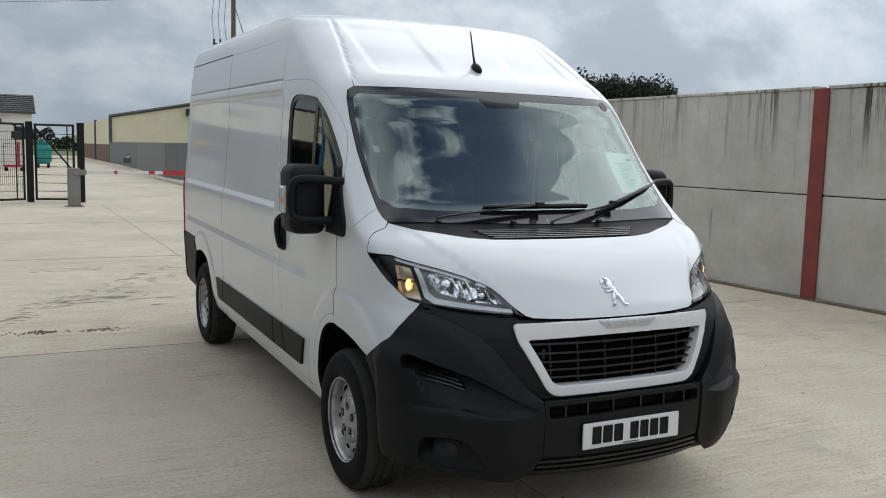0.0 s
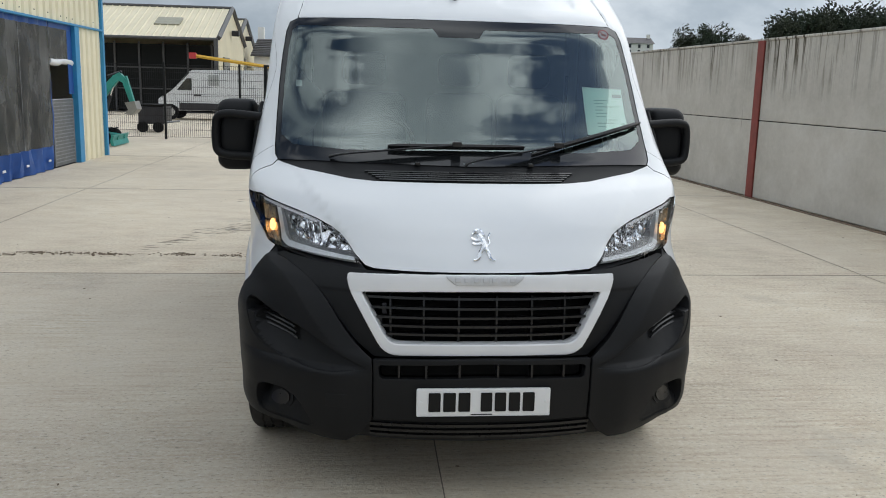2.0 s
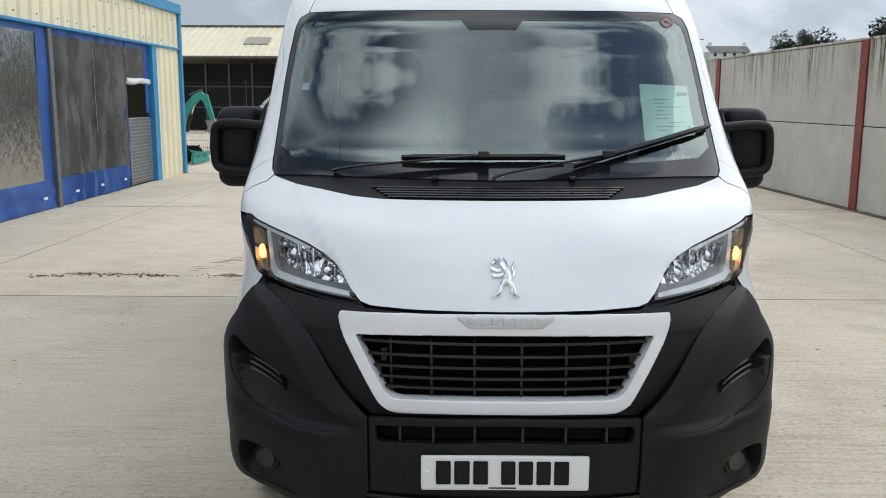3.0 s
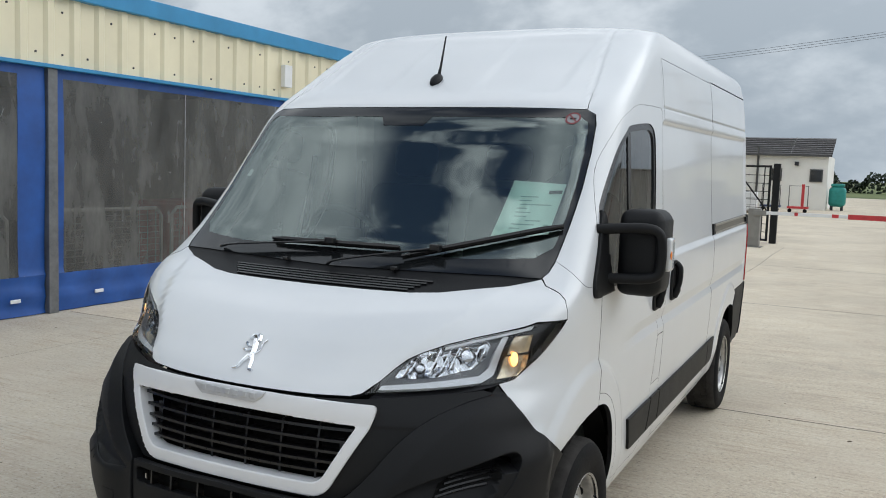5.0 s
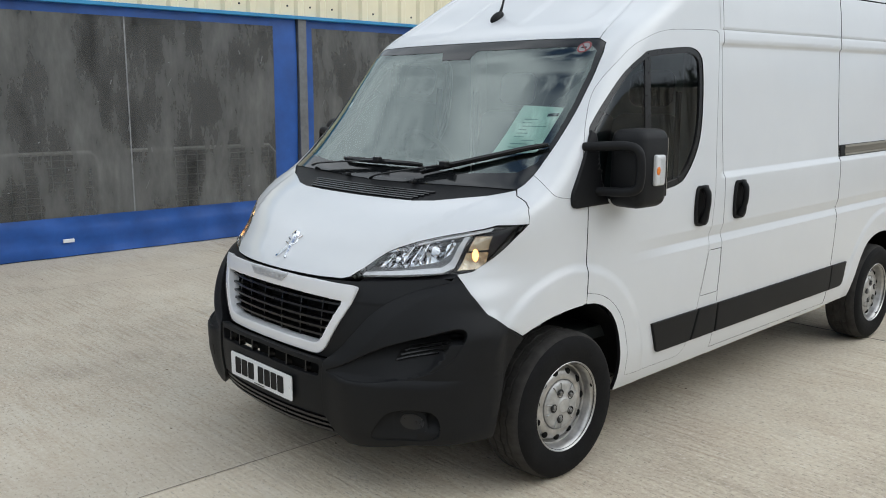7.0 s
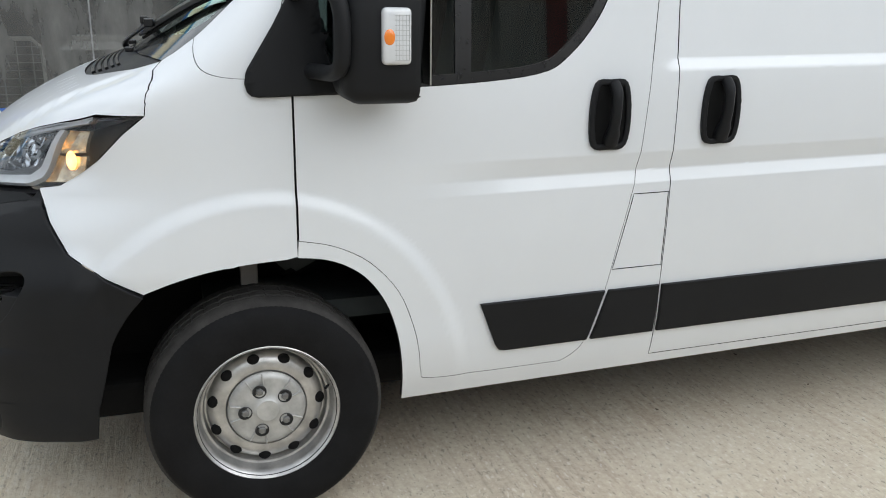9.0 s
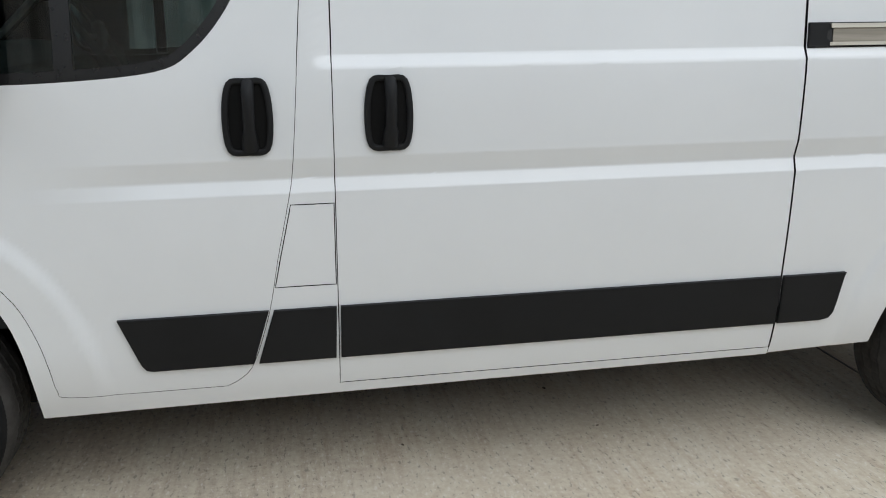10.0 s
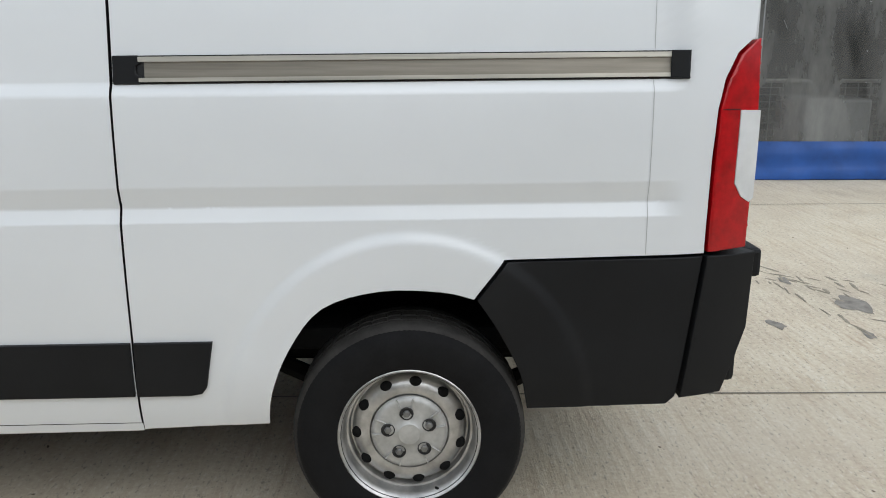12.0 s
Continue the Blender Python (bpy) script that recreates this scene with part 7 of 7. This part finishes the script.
# ---------------------------------------------------------------- parked vehicles and plant
def old_van(at):
    v = thing("delivery_van", "older white delivery van with grey lower flank, parked side-on", "van", at)
    W2 = simple("old_white_paint", (0.62, 0.63, 0.64), 0.4, var=0.08)
    L = 4.45
    prof = [(0.0, 0.45), (0.0, 0.85), (0.12, 0.98), (0.62, 1.18), (1.28, 2.0), (1.45, 2.1), (L, 2.14), (L + 0.04, 1.9), (L + 0.04, 0.42), (3.6, 0.40), (3.55, 0.62), (3.3, 0.78), (2.95, 0.78), (2.7, 0.62), (2.65, 0.40), (0.85, 0.40), (0.82, 0.60), (0.6, 0.74), (0.36, 0.72), (0.16, 0.56), (0.12, 0.42)]
    bm = prism(prof, 1.9)
    bmesh.ops.bevel(bm, geom=[e for e in bm.edges if abs(e.verts[0].co.y - e.verts[1].co.y) < 0.01], offset=0.06, segments=2, affect="EDGES")
    part("body", bm, W2, v, smooth=True)
    part("door_window", prism([(0.80, 1.25), (1.42, 1.25), (1.42, 1.75), (1.22, 1.75)], 0.02, None, Matrix.Translation((0, -0.015, 0))), WIN_DARK, v)
    part("windscreen", prism([(0.66, 1.24), (0.72, 1.24), (1.26, 1.94), (1.20, 1.94)], 1.5, None, Matrix.Translation((-0.02, 0.2, 0.01))), WIN_DARK, v)
    part("flank", box(0.88, 2.62, -0.02, 0.02, 0.42, 0.72, 0.01), LAMP_DARK, v)
    part("flank", box(3.62, L, -0.02, 0.02, 0.42, 0.72, 0.01), LAMP_DARK, v)
    part("bumper", box(-0.06, 0.14, 0.0, 1.9, 0.36, 0.62, 0.03), LAMP_DARK, v)
    part("tail_lamp", box(L - 0.02, L + 0.05, -0.01, 0.12, 0.95, 1.35), RED_LENS, v)
    part("handle", box(1.5, 1.8, -0.015, 0.0, 1.02, 1.08), LAMP_DARK, v)
    part("stripe", box(1.5, L, -0.008, 0.0, 1.0, 1.02), TRIM_GREY, v)
    part("grille_mark", box(2.1, 2.55, -0.01, 0.0, 1.45, 1.9), TRIM_GREY, v)
    for x in (0.48, 3.12):
        for y in (0.12, 1.78):
            w = new("wheel")
            w.parent = v
            w.matrix_local = Matrix.Translation((x, y, 0.33)) @ Matrix.Rotation(radians(90), 4, "Z")
            part("tyre", lathe([(0.0, -0.1), (0.30, -0.1), (0.33, -0.07), (0.33, 0.07), (0.30, 0.1), (0.2, 0.1)], 28), RUBBER, w, smooth=True)
            part("rim", lathe([(0.2, 0.1), (0.18, 0.06), (0.0, 0.05)] if y > 1 else [(0.2, -0.101), (0.18, -0.103), (0.0, -0.108)], 20), STEEL, w, smooth=True)


old_van(pose(-9.0, 33.8, 0, 0, 0, -1))

TEAL = simple("teal_machine_paint", (0.02, 0.25, 0.22), 0.45, var=0.15)
YELLOW = simple("yellow_machine_paint", (0.62, 0.36, 0.03), 0.45, var=0.12)
dig = thing("mini_digger", "teal mini digger with folded boom and rubber tracks", "digger", Matrix.Translation((-7.42, 18.3, 0)))
for y in (-0.25, 0.75):
    tr = part("track", box(-0.75, 0.75, y, y + 0.30, 0, 0.40, 0.18, 4), RUBBER, dig, smooth=True)
    for k in range(9):
        part("track_lug", box(-0.62 + k * 0.15, -0.56 + k * 0.15, y - 0.01, y + 0.31, 0.39, 0.415), RUBBER, tr)
    for x in (-0.5, 0.0, 0.5):
        part("roller", tube([(x, y - 0.015, 0.2), (x, y + 0.315, 0.2)], 0.11, 14), TEAL, tr)
part("house_body", box(-1.0, 0.3, -0.1, 0.9, 0.46, 1.05, 0.10, 3), TEAL, dig, smooth=True)
part("seat", box(-0.55, -0.1, 0.2, 0.65, 1.05, 1.55, 0.06, 3), LAMP_DARK, dig, smooth=True)
part("canopy", box(-0.9, 0.1, -0.05, 0.85, 1.95, 2.03, 0.035, 3), TEAL, dig, smooth=True)
for x in (-0.85, 0.02):
    for y in (0.02, 0.78):
        part("canopy_post", tube([(x, y, 1.0), (x, y, 1.97)], 0.025, 6), LAMP_DARK, dig)
boom_line = [(0.24, 0.62), (0.40, 0.62), (0.55, 1.20), (0.88, 1.62), (1.00, 1.56), (1.08, 1.66), (0.92, 1.82), (0.76, 1.74), (0.40, 1.36)]
part("boom", prism(boom_line, 0.16, None, Matrix.Translation((0, 0.27, 0))), TEAL, dig)
part("stick", prism([(0.94, 1.70), (1.08, 1.74), (1.26, 1.06), (1.16, 1.02)], 0.13, None, Matrix.Translation((0, 0.285, 0))), TEAL, dig)
part("ram", tube([(0.52, 0.35, 0.80), (0.66, 0.35, 1.25)], 0.045, 8), LAMP_DARK, dig)
part("ram_rod", tube([(0.66, 0.35, 1.25), (0.76, 0.35, 1.55)], 0.025, 8), CHROME, dig)
part("stick_ram", tube([(0.62, 0.35, 1.72), (0.96, 0.35, 1.84)], 0.035, 8), LAMP_DARK, dig)
part("bucket", prism([(1.06, 1.08), (1.30, 1.12), (1.36, 0.92), (1.24, 0.78), (1.04, 0.80), (1.14, 0.90)], 0.5, None, Matrix.Translation((0, 0.1, 0))), GREYBOX, dig)
part("blade", prism([(0.80, 0.02), (0.88, 0.02), (0.84, 0.15), (0.88, 0.28), (0.82, 0.28), (0.78, 0.15)], 1.4, None, Matrix.Translation((0, -0.3, 0))), TEAL, dig)
for y in (0.05, 0.65):
    part("blade_arm", tube([(0.3, y + 0.05, 0.30), (0.88, y + 0.05, 0.20)], 0.05, 4), TEAL, dig)
trl = thing("small_trailer", "dark boxed plant trailer behind the mesh fence", "trailer", Matrix.Translation((-7.55, 24.5, 0)))
part("body", box(0, 0.80, 0, 1.2, 0.26, 0.82, 0.03), LAMP_DARK, trl)
part("lid", box(-0.03, 0.83, -0.03, 1.23, 0.82, 0.88, 0.02), SHADE_BLACK, trl)
part("drawbar", tube([(0.8, 0.1, 0.32), (1.25, 0.3, 0.36)], 0.03, 6), GALV, trl)
for x in (0.16, 0.64):
    part("wheel", tube([(x, -0.02, 0.17), (x, -0.14, 0.17)], 0.17, 18), RUBBER, trl)
red = thing("lifting_frame", "red steel lifting frame beside the digger", "frame", Matrix.Translation((-8.05, 19.5, 0)))
RED_STEEL = simple("red_painted_steel", (0.48, 0.035, 0.025), 0.45, var=0.15)
for x in (-0.9, 0.35):
    part("upright", box(x - 0.05, x + 0.05, -0.05, 0.05, 0.06, 2.02, 0.006), RED_STEEL, red)
    part("foot", box(x - 0.06, x + 0.06, -0.5, 0.5, 0.0, 0.07, 0.006), RED_STEEL, red)
    part("stay", tube([(x, -0.4, 0.07), (x, 0.0, 0.8)], 0.025, 4), RED_STEEL, red)
part("top_beam", box(-0.95, 0.40, -0.06, 0.06, 2.02, 2.14, 0.006), RED_STEEL, red)
part("mid_beam", box(-0.85, 0.30, -0.03, 0.03, 1.25, 1.33, 0.006), RED_STEEL, red)
lift = thing("boom_lift", "yellow boom lift parked behind the delivery van", "boom lift", Matrix.Translation((-4.0, 36.2, 0)))
part("boom", tube([(-3.9, 0, 2.75), (0.1, 0, 2.25)], 0.075, 4), YELLOW, lift)
part("warning_end", box(-4.1, -3.8, -0.12, 0.1, 2.62, 2.88), RED_INK, lift)
part("mast", box(0.0, 0.16, -0.1, 0.1, 0.5, 2.25, 0.02), YELLOW, lift)
part("base", box(-0.7, 0.7, -0.6, 0.6, 0.3, 0.6, 0.04), GREYBOX, lift)
for x in (-0.5, 0.5):
    part("wheel", tube([(x, -0.6, 0.3), (x, -0.8, 0.3)], 0.3, 18), RUBBER, lift)
tank = thing("plastic_tank", "white plastic tank in a cage on a pallet", "tank", Matrix.Translation((-4.39, 45.2, 0)))
part("body", box(-0.55, 0.55, -0.45, 0.45, 0.14, 1.12, 0.06), PLATE_W, tank)
part("cap", lathe([(0.12, 0.0), (0.12, 0.06), (0.0, 0.07)], 16, None, Matrix.Translation((0, 0, 1.11)) @ Matrix.Rotation(radians(-90), 4, "Y")), LAMP_DARK, tank)
part("pallet", box(-0.58, 0.58, -0.5, 0.5, 0.0, 0.13, 0.01), WOOD_GREY, tank)
for k in range(5):
    part("cage_bar", box(-0.57 + 0.28 * k, -0.55 + 0.28 * k, -0.475, -0.455, 0.14, 1.14), GALV, tank)
for z in (0.45, 0.80, 1.12):
    part("cage_hoop", box(-0.58, 0.58, -0.49, -0.476, z, z + 0.02), GALV, tank)
cart = thing("teal_tank", "teal rounded tank beside the white office", "tank", Matrix.Translation((-0.45, 57.2, 0)))
part("body", box(-0.5, 0.5, -0.5, 0.5, 0.25, 1.5, 0.25, 4), TEAL, cart, smooth=True)
part("lid", box(-0.4, 0.4, -0.4, 0.4, 1.5, 1.7, 0.08, 3), TEAL, cart, smooth=True)
for sx in (-0.3, 0.3):
    part("foot", box(sx - 0.08, sx + 0.08, -0.3, 0.3, 0, 0.28), LAMP_DARK, cart)


NAVY = simple("dark_blue_paint", (0.02, 0.04, 0.11), 0.5)


def cage_trolley(x, y, mt, lab):
    c = thing("cage_trolley", lab, "trolley", Matrix.Translation((x, y, 0)), "trolleys by the white office")
    part("deck", box(-0.55, 0.55, -0.4, 0.4, 0.22, 0.34, 0.01), mt, c)
    part("hoop", tube([(-0.5, 0, 0.3), (-0.5, 0, 1.5), (0.5, 0, 1.5), (0.5, 0, 0.3)], 0.025, 6), TRIM_D, c)
    part("upright", box(0.15, 0.3, -0.1, 0.1, 0.3, 1.6, 0.01), mt, c)
    for sx in (-0.4, 0.4):
        part("wheel", tube([(sx, -0.3, 0.11), (sx, -0.36, 0.11)], 0.11, 14), RUBBER, c)


cage_trolley(-2.15, 49.6, RED_INK, "red cage trolley on the concrete")
cage_trolley(-3.75, 50.9, NAVY, "dark blue cage trolley on the concrete")


def far_car(at, col, lab):
    c = thing("parked_car", lab, "car", at)
    prof = [(0, 0.35), (0.02, 0.7), (0.9, 0.88), (1.5, 1.38), (2.9, 1.42), (3.7, 0.95), (4.1, 0.85), (4.12, 0.38)]
    bm = prism(prof, 1.7)
    bmesh.ops.bevel(bm, geom=bm.edges[:], offset=0.06, segments=2, affect="EDGES")
    part("body", bm, simple("car_paint", col, 0.25, coat=0.8), c, smooth=True)
    part("side_window", prism([(1.15, 0.95), (1.55, 1.32), (2.85, 1.35), (3.4, 0.97)], 0.02, None, Matrix.Translation((0, -0.012, 0))), WIN_DARK, c)
    for x in (0.8, 3.2):
        part("wheel", tube([(x, -0.01, 0.31), (x, 0.2, 0.31)], 0.31, 20), RUBBER, c)


far_car(pose(6.0, 58.0, 0, 0, 0, 60), (0.02, 0.04, 0.06), "dark parked car behind the palisade fence")
far_car(pose(8.0, 45.0, 0, 0, 0, 80), (0.35, 0.36, 0.37), "silver parked car behind the palisade fence")

# ---------------------------------------------------------------- power poles and wires
WOODP = simple("weathered_pole_wood", (0.16, 0.13, 0.10), 0.85, var=0.25, scale=3, stretch=(1, 1, 0.1))


def power_pole(x, y, h, full):
    p = thing("power_pole", "weathered wooden power pole with cross arms", "pole", Matrix.Translation((x, y, 0)), "power poles")
    part("shaft", tube([(0, 0, 0), (0, 0, h)], [0.17, 0.11], 12), WOODP, p, smooth=True)
    part("cross_arm", box(-0.75, 0.75, -0.06, 0.06, h - 0.14, h - 0.02), LAMP_DARK, p)
    for k in (-0.7, 0.0, 0.7):
        part("insulator", tube([(k, 0, h - 0.02), (k, 0, h + 0.16)], 0.05, 8), LAMP_DARK, p)
    if full:
        part("lower_arm", box(-1.0, 0.12, -0.06, 0.06, h - 2.45, h - 2.37), LAMP_DARK, p)
        for k in (-0.95, -0.65, -0.35):
            part("insulator", tube([(k, 0, h - 2.37), (k, 0, h - 2.17)], 0.05, 8), LAMP_DARK, p)
            part("lead", tube([(k, 0, h - 0.1), (k - 0.1, 0, h - 1.2), (k, 0, h - 2.2)], 0.012, 4), LAMP_DARK, p)
        part("transformer", box(-0.78, -0.14, -0.3, 0.3, h - 5.6, h - 4.95, 0.04), GREYBOX, p)
        for k in (-0.65, -0.45, -0.27):
            part("bushing", tube([(k, 0, h - 4.95), (k, 0, h - 4.65)], 0.05, 8), LAMP_DARK, p)


power_pole(7.74, 40.0, 9.05, True)
power_pole(42.7, 150.0, 12.1, False)


def wire(a, b, sag, r=0.008):
    pts = [Vector(a).lerp(Vector(b), t) - Vector((0, 0, sag * 4 * t * (1 - t))) for t in np.linspace(0, 1, 24)]
    return part("overhead_wire", tube(pts, r, 4), LAMP_DARK, None, "thin overhead power wire", category="wire", group="overhead wires")


for k in (-0.7, 0.0, 0.7):
    wire((7.74 + k, 40, 9.1), (-70 + k, 62 + k * 3, 10.5), 2.2)
wire((7.74, 40.0, 8.8), (13.2, 52.0, 2.0), 0.0, 0.012)
wire((7.74, 40.0, 8.7), (13.7, 52.5, 2.0), 0.0, 0.012)

# ---------------------------------------------------------------- hill, far house, trees
def hill_mat():
    m, nt, b = mat_new("rough_grass")
    p = world_pos(nt)
    a, f = noise_tex(nt, 0.05, 6, 0.6, p), noise_tex(nt, 1.2, 5, 0.7, p)
    c = ramp(nt, a, [(0.3, (0.075, 0.11, 0.035)), (0.6, (0.13, 0.16, 0.05)), (0.8, (0.19, 0.18, 0.07))])
    nt.links.new(mixc(nt, 0.4, c, ramp(nt, f, [(0.3, (0.3,) * 3), (0.7, (0.65,) * 3)]), "OVERLAY"), b.inputs["Base Color"])
    b.inputs["Roughness"].default_value = 0.95
    return m


GRASS = hill_mat()


def hill_z(x, y):
    return 0.01 + 9.1 * step(-10, 60, x) * step(80, 212, y) + 1.6 * step(15, 60, x) * step(40, 110, y)


part("hillside", grid_sheet(list(np.linspace(9.0, 420, 60)), list(np.linspace(-120, 420, 70)), lambda x, y: float(hill_z(x, y)) + (0.012 if x > 10 else -0.02)), GRASS, None, "green grassy hillside beyond the wall", kind="structure", category="hill", smooth=True)
part("far_field", grid_sheet(list(np.linspace(-40, 8.9, 12)), list(np.linspace(112, 420, 12)), lambda x, y: 0.02 + 0.008 * (y - 112)), GRASS, None, "flat green field beyond the drive", kind="structure", category="field")
rh = random.Random(5)
hv, hf = [], []
for k in range(5200):
    x, y = rh.uniform(-40, 22), 148 + rh.gauss(0, 1.0)
    q = Vector((x, y, 0.2 + (2.6 + 0.9 * math.sin(x * 0.7) + 0.5 * math.sin(x * 2.3)) * rh.random() ** 0.6))
    n = Vector((rh.gauss(0, 1), rh.gauss(0, 1), rh.gauss(0, 1))).normalized()
    a = n.orthogonal().normalized() * rh.uniform(0.18, 0.4)
    c = n.cross(a) * 0.7
    m = len(hv)
    hv += [tuple(q - a), tuple(q + c), tuple(q + a), tuple(q - c)]
    hf.append((m, m + 1, m + 2, m + 3))
hedge_mesh = bpy.data.meshes.new("hedge")
hedge_mesh.from_pydata(hv, [], hf)

farm = thing("farmhouse", "long white two-storey farmhouse with a dark roof on the hill", "house")
fb = 10.6
part("wall", box(59.3, 68.3, 200, 206, fb - 3, fb + 2.2), simple("white_wash", (0.75, 0.75, 0.73), 0.8), farm)
ribbed_slope(59.0, 68.6, 199.7, fb + 2.1, 203, fb + 3.6, ROOF_D, farm, 20)
for x in (60.2, 62.4, 64.6, 66.8):
    for z in (0.0, 1.3):
        part("window", box(x, x + 0.6, 199.9, 200.02, fb - 0.2 + z, fb + 0.6 + z), WIN_DARK, farm)
for x in (59.6, 67.6):
    part("chimney", box(x, x + 0.7, 202.6, 203.4, fb + 3.2, fb + 4.4), RENDER_W, farm)


def leaf_mat(name, a, b2):
    m, nt, b = mat_new(name)
    g = nt.nodes.new("ShaderNodeNewGeometry")
    c = ramp(nt, g.outputs["Random Per Island"], [(0.0, a), (1.0, b2)])
    nt.links.new(c, b.inputs["Base Color"])
    b.inputs["Roughness"].default_value = 0.8
    return m


LEAF = [leaf_mat("dark_green_leaves", (0.014, 0.024, 0.014), (0.034, 0.050, 0.026)), leaf_mat("olive_leaves", (0.018, 0.025, 0.014), (0.042, 0.050, 0.026)), leaf_mat("rust_leaves", (0.045, 0.028, 0.014), (0.09, 0.048, 0.024))]
BARK = simple("dark_bark", (0.04, 0.032, 0.025), 0.9)


def tree_mesh(seed, h, spread, trunk_h):
    r = random.Random(seed)
    verts, faces = [], []
    centres = []
    for k in range(15):
        t = r.random()
        ang, rad = r.random() * 6.28, spread * (0.25 + 0.75 * math.sqrt(r.random())) * (1 - 0.5 * t)
        centres.append(Vector((rad * math.cos(ang) * 0.8, rad * math.sin(ang) * 0.8, trunk_h + (h - trunk_h) * (0.18 + 0.70 * t))))
    for c in centres:
        cr = spread * r.uniform(0.34, 0.50)
        for k in range(300):
            d = Vector((r.gauss(0, 1), r.gauss(0, 1), r.gauss(0, 0.8))).normalized() * cr * (0.55 + 0.5 * r.random())
            q = c + d
            s = r.uniform(0.12, 0.30) * (spread / 4.0)
            n = Vector((r.gauss(0, 1), r.gauss(0, 1), r.gauss(0, 1))).normalized()
            a = n.orthogonal().normalized() * s
            b = n.cross(a) * r.uniform(0.5, 0.9)
            i = len(verts)
            verts += [tuple(q - a), tuple(q + b * 0.7), tuple(q + a), tuple(q - b * 0.7)]
            faces.append((i, i + 1, i + 2, i + 3))
    me = bpy.data.meshes.new("crown")
    me.from_pydata(verts, [], faces)
    bm = bmesh.new()
    tube([(0, 0, -1), (0.1, 0, trunk_h * 0.6), (0, 0.1, trunk_h), (0.1, 0, h * 0.7)], [0.35, 0.28, 0.22, 0.08], 8, bm)
    for c in centres[:7]:
        tube([(0, 0, trunk_h * 0.8), tuple(c * 0.6 + Vector((0, 0, trunk_h * 0.3))), tuple(c)], [0.14, 0.09, 0.04], 5, bm)
    tm = bpy.data.meshes.new("trunk")
    bm.to_mesh(tm)
    bm.free()
    tm.materials.append(BARK)
    return me, tm


link_mesh("hedge", hedge_mesh, LEAF[0], None, "dark green field hedge in the distance", "hedge", "stuff")
KINDS = [tree_mesh(11 + k, (9.0, 11.0, 8.0, 10.0)[k], (4.6, 5.0, 4.2, 3.6)[k], (2.2, 2.6, 1.8, 3.0)[k]) for k in range(4)]
CROWNS = {}


def tree(x, y, z, s, kind, leaf, rot):
    t = thing("tree", ("dark green broadleaf tree", "olive green broadleaf tree", "rust-brown autumn tree")[leaf] + " on the hillside beyond the wall", "tree", Matrix.Translation((x, y, z)) @ Matrix.Rotation(rot, 4, "Z") @ Matrix.Diagonal((s, s, s, 1)), "trees beyond the wall")
    key = (kind, leaf)
    if key not in CROWNS:
        me = KINDS[kind][0].copy()
        me.materials.append(LEAF[leaf])
        CROWNS[key] = me
    for nm, me in (("crown", CROWNS[key]), ("trunk", KINDS[kind][1])):
        o = new(nm, me)
        o.parent = t


r = random.Random(21)
TOPS_X = [46, 48, 50.5, 51.6, 52.6, 54, 55.2, 58, 60, 61.5, 67, 70, 72.5, 82, 86, 92, 95, 97, 102, 106, 109, 112, 114]
TOPS_Z = [11.2, 11.8, 11.2, 9.6, 11.5, 10.2, 9.8, 11.4, 12.8, 14.0, 14.4, 13.4, 14.6, 15.1, 14.3, 15.6, 15.9, 14.6, 15.7, 15.3, 16.4, 16.0, 13.5]
spots = [(48.4, 0), (49.4, 1), (50.3, 0), (53.0, 3)] + [(57.6 + 1.13 * k + r.uniform(-0.4, 0.4), r.randrange(4)) for k in range(44)]
for k, (x, kd) in enumerate(spots):
    y = 120 + r.uniform(-5, 7)
    top = float(np.interp(x, TOPS_X, TOPS_Z)) - 0.6 + r.uniform(-1.3, 0.2)
    z = float(hill_z(x, y))
    tree(x, y, z - 0.05, (top - z) / (8.9, 10.8, 8.0, 9.9)[kd], kd, 2 if 92 < x < 96 and r.random() < 0.6 else r.randrange(2), r.random() * 6)
for x, y, s, kd in ((77.0, 190, 0.62, 1), (57.5, 203, 0.28, 0)):
    tree(x, y, float(hill_z(x, y)) - 0.05, s, kd, 0, 1.0)
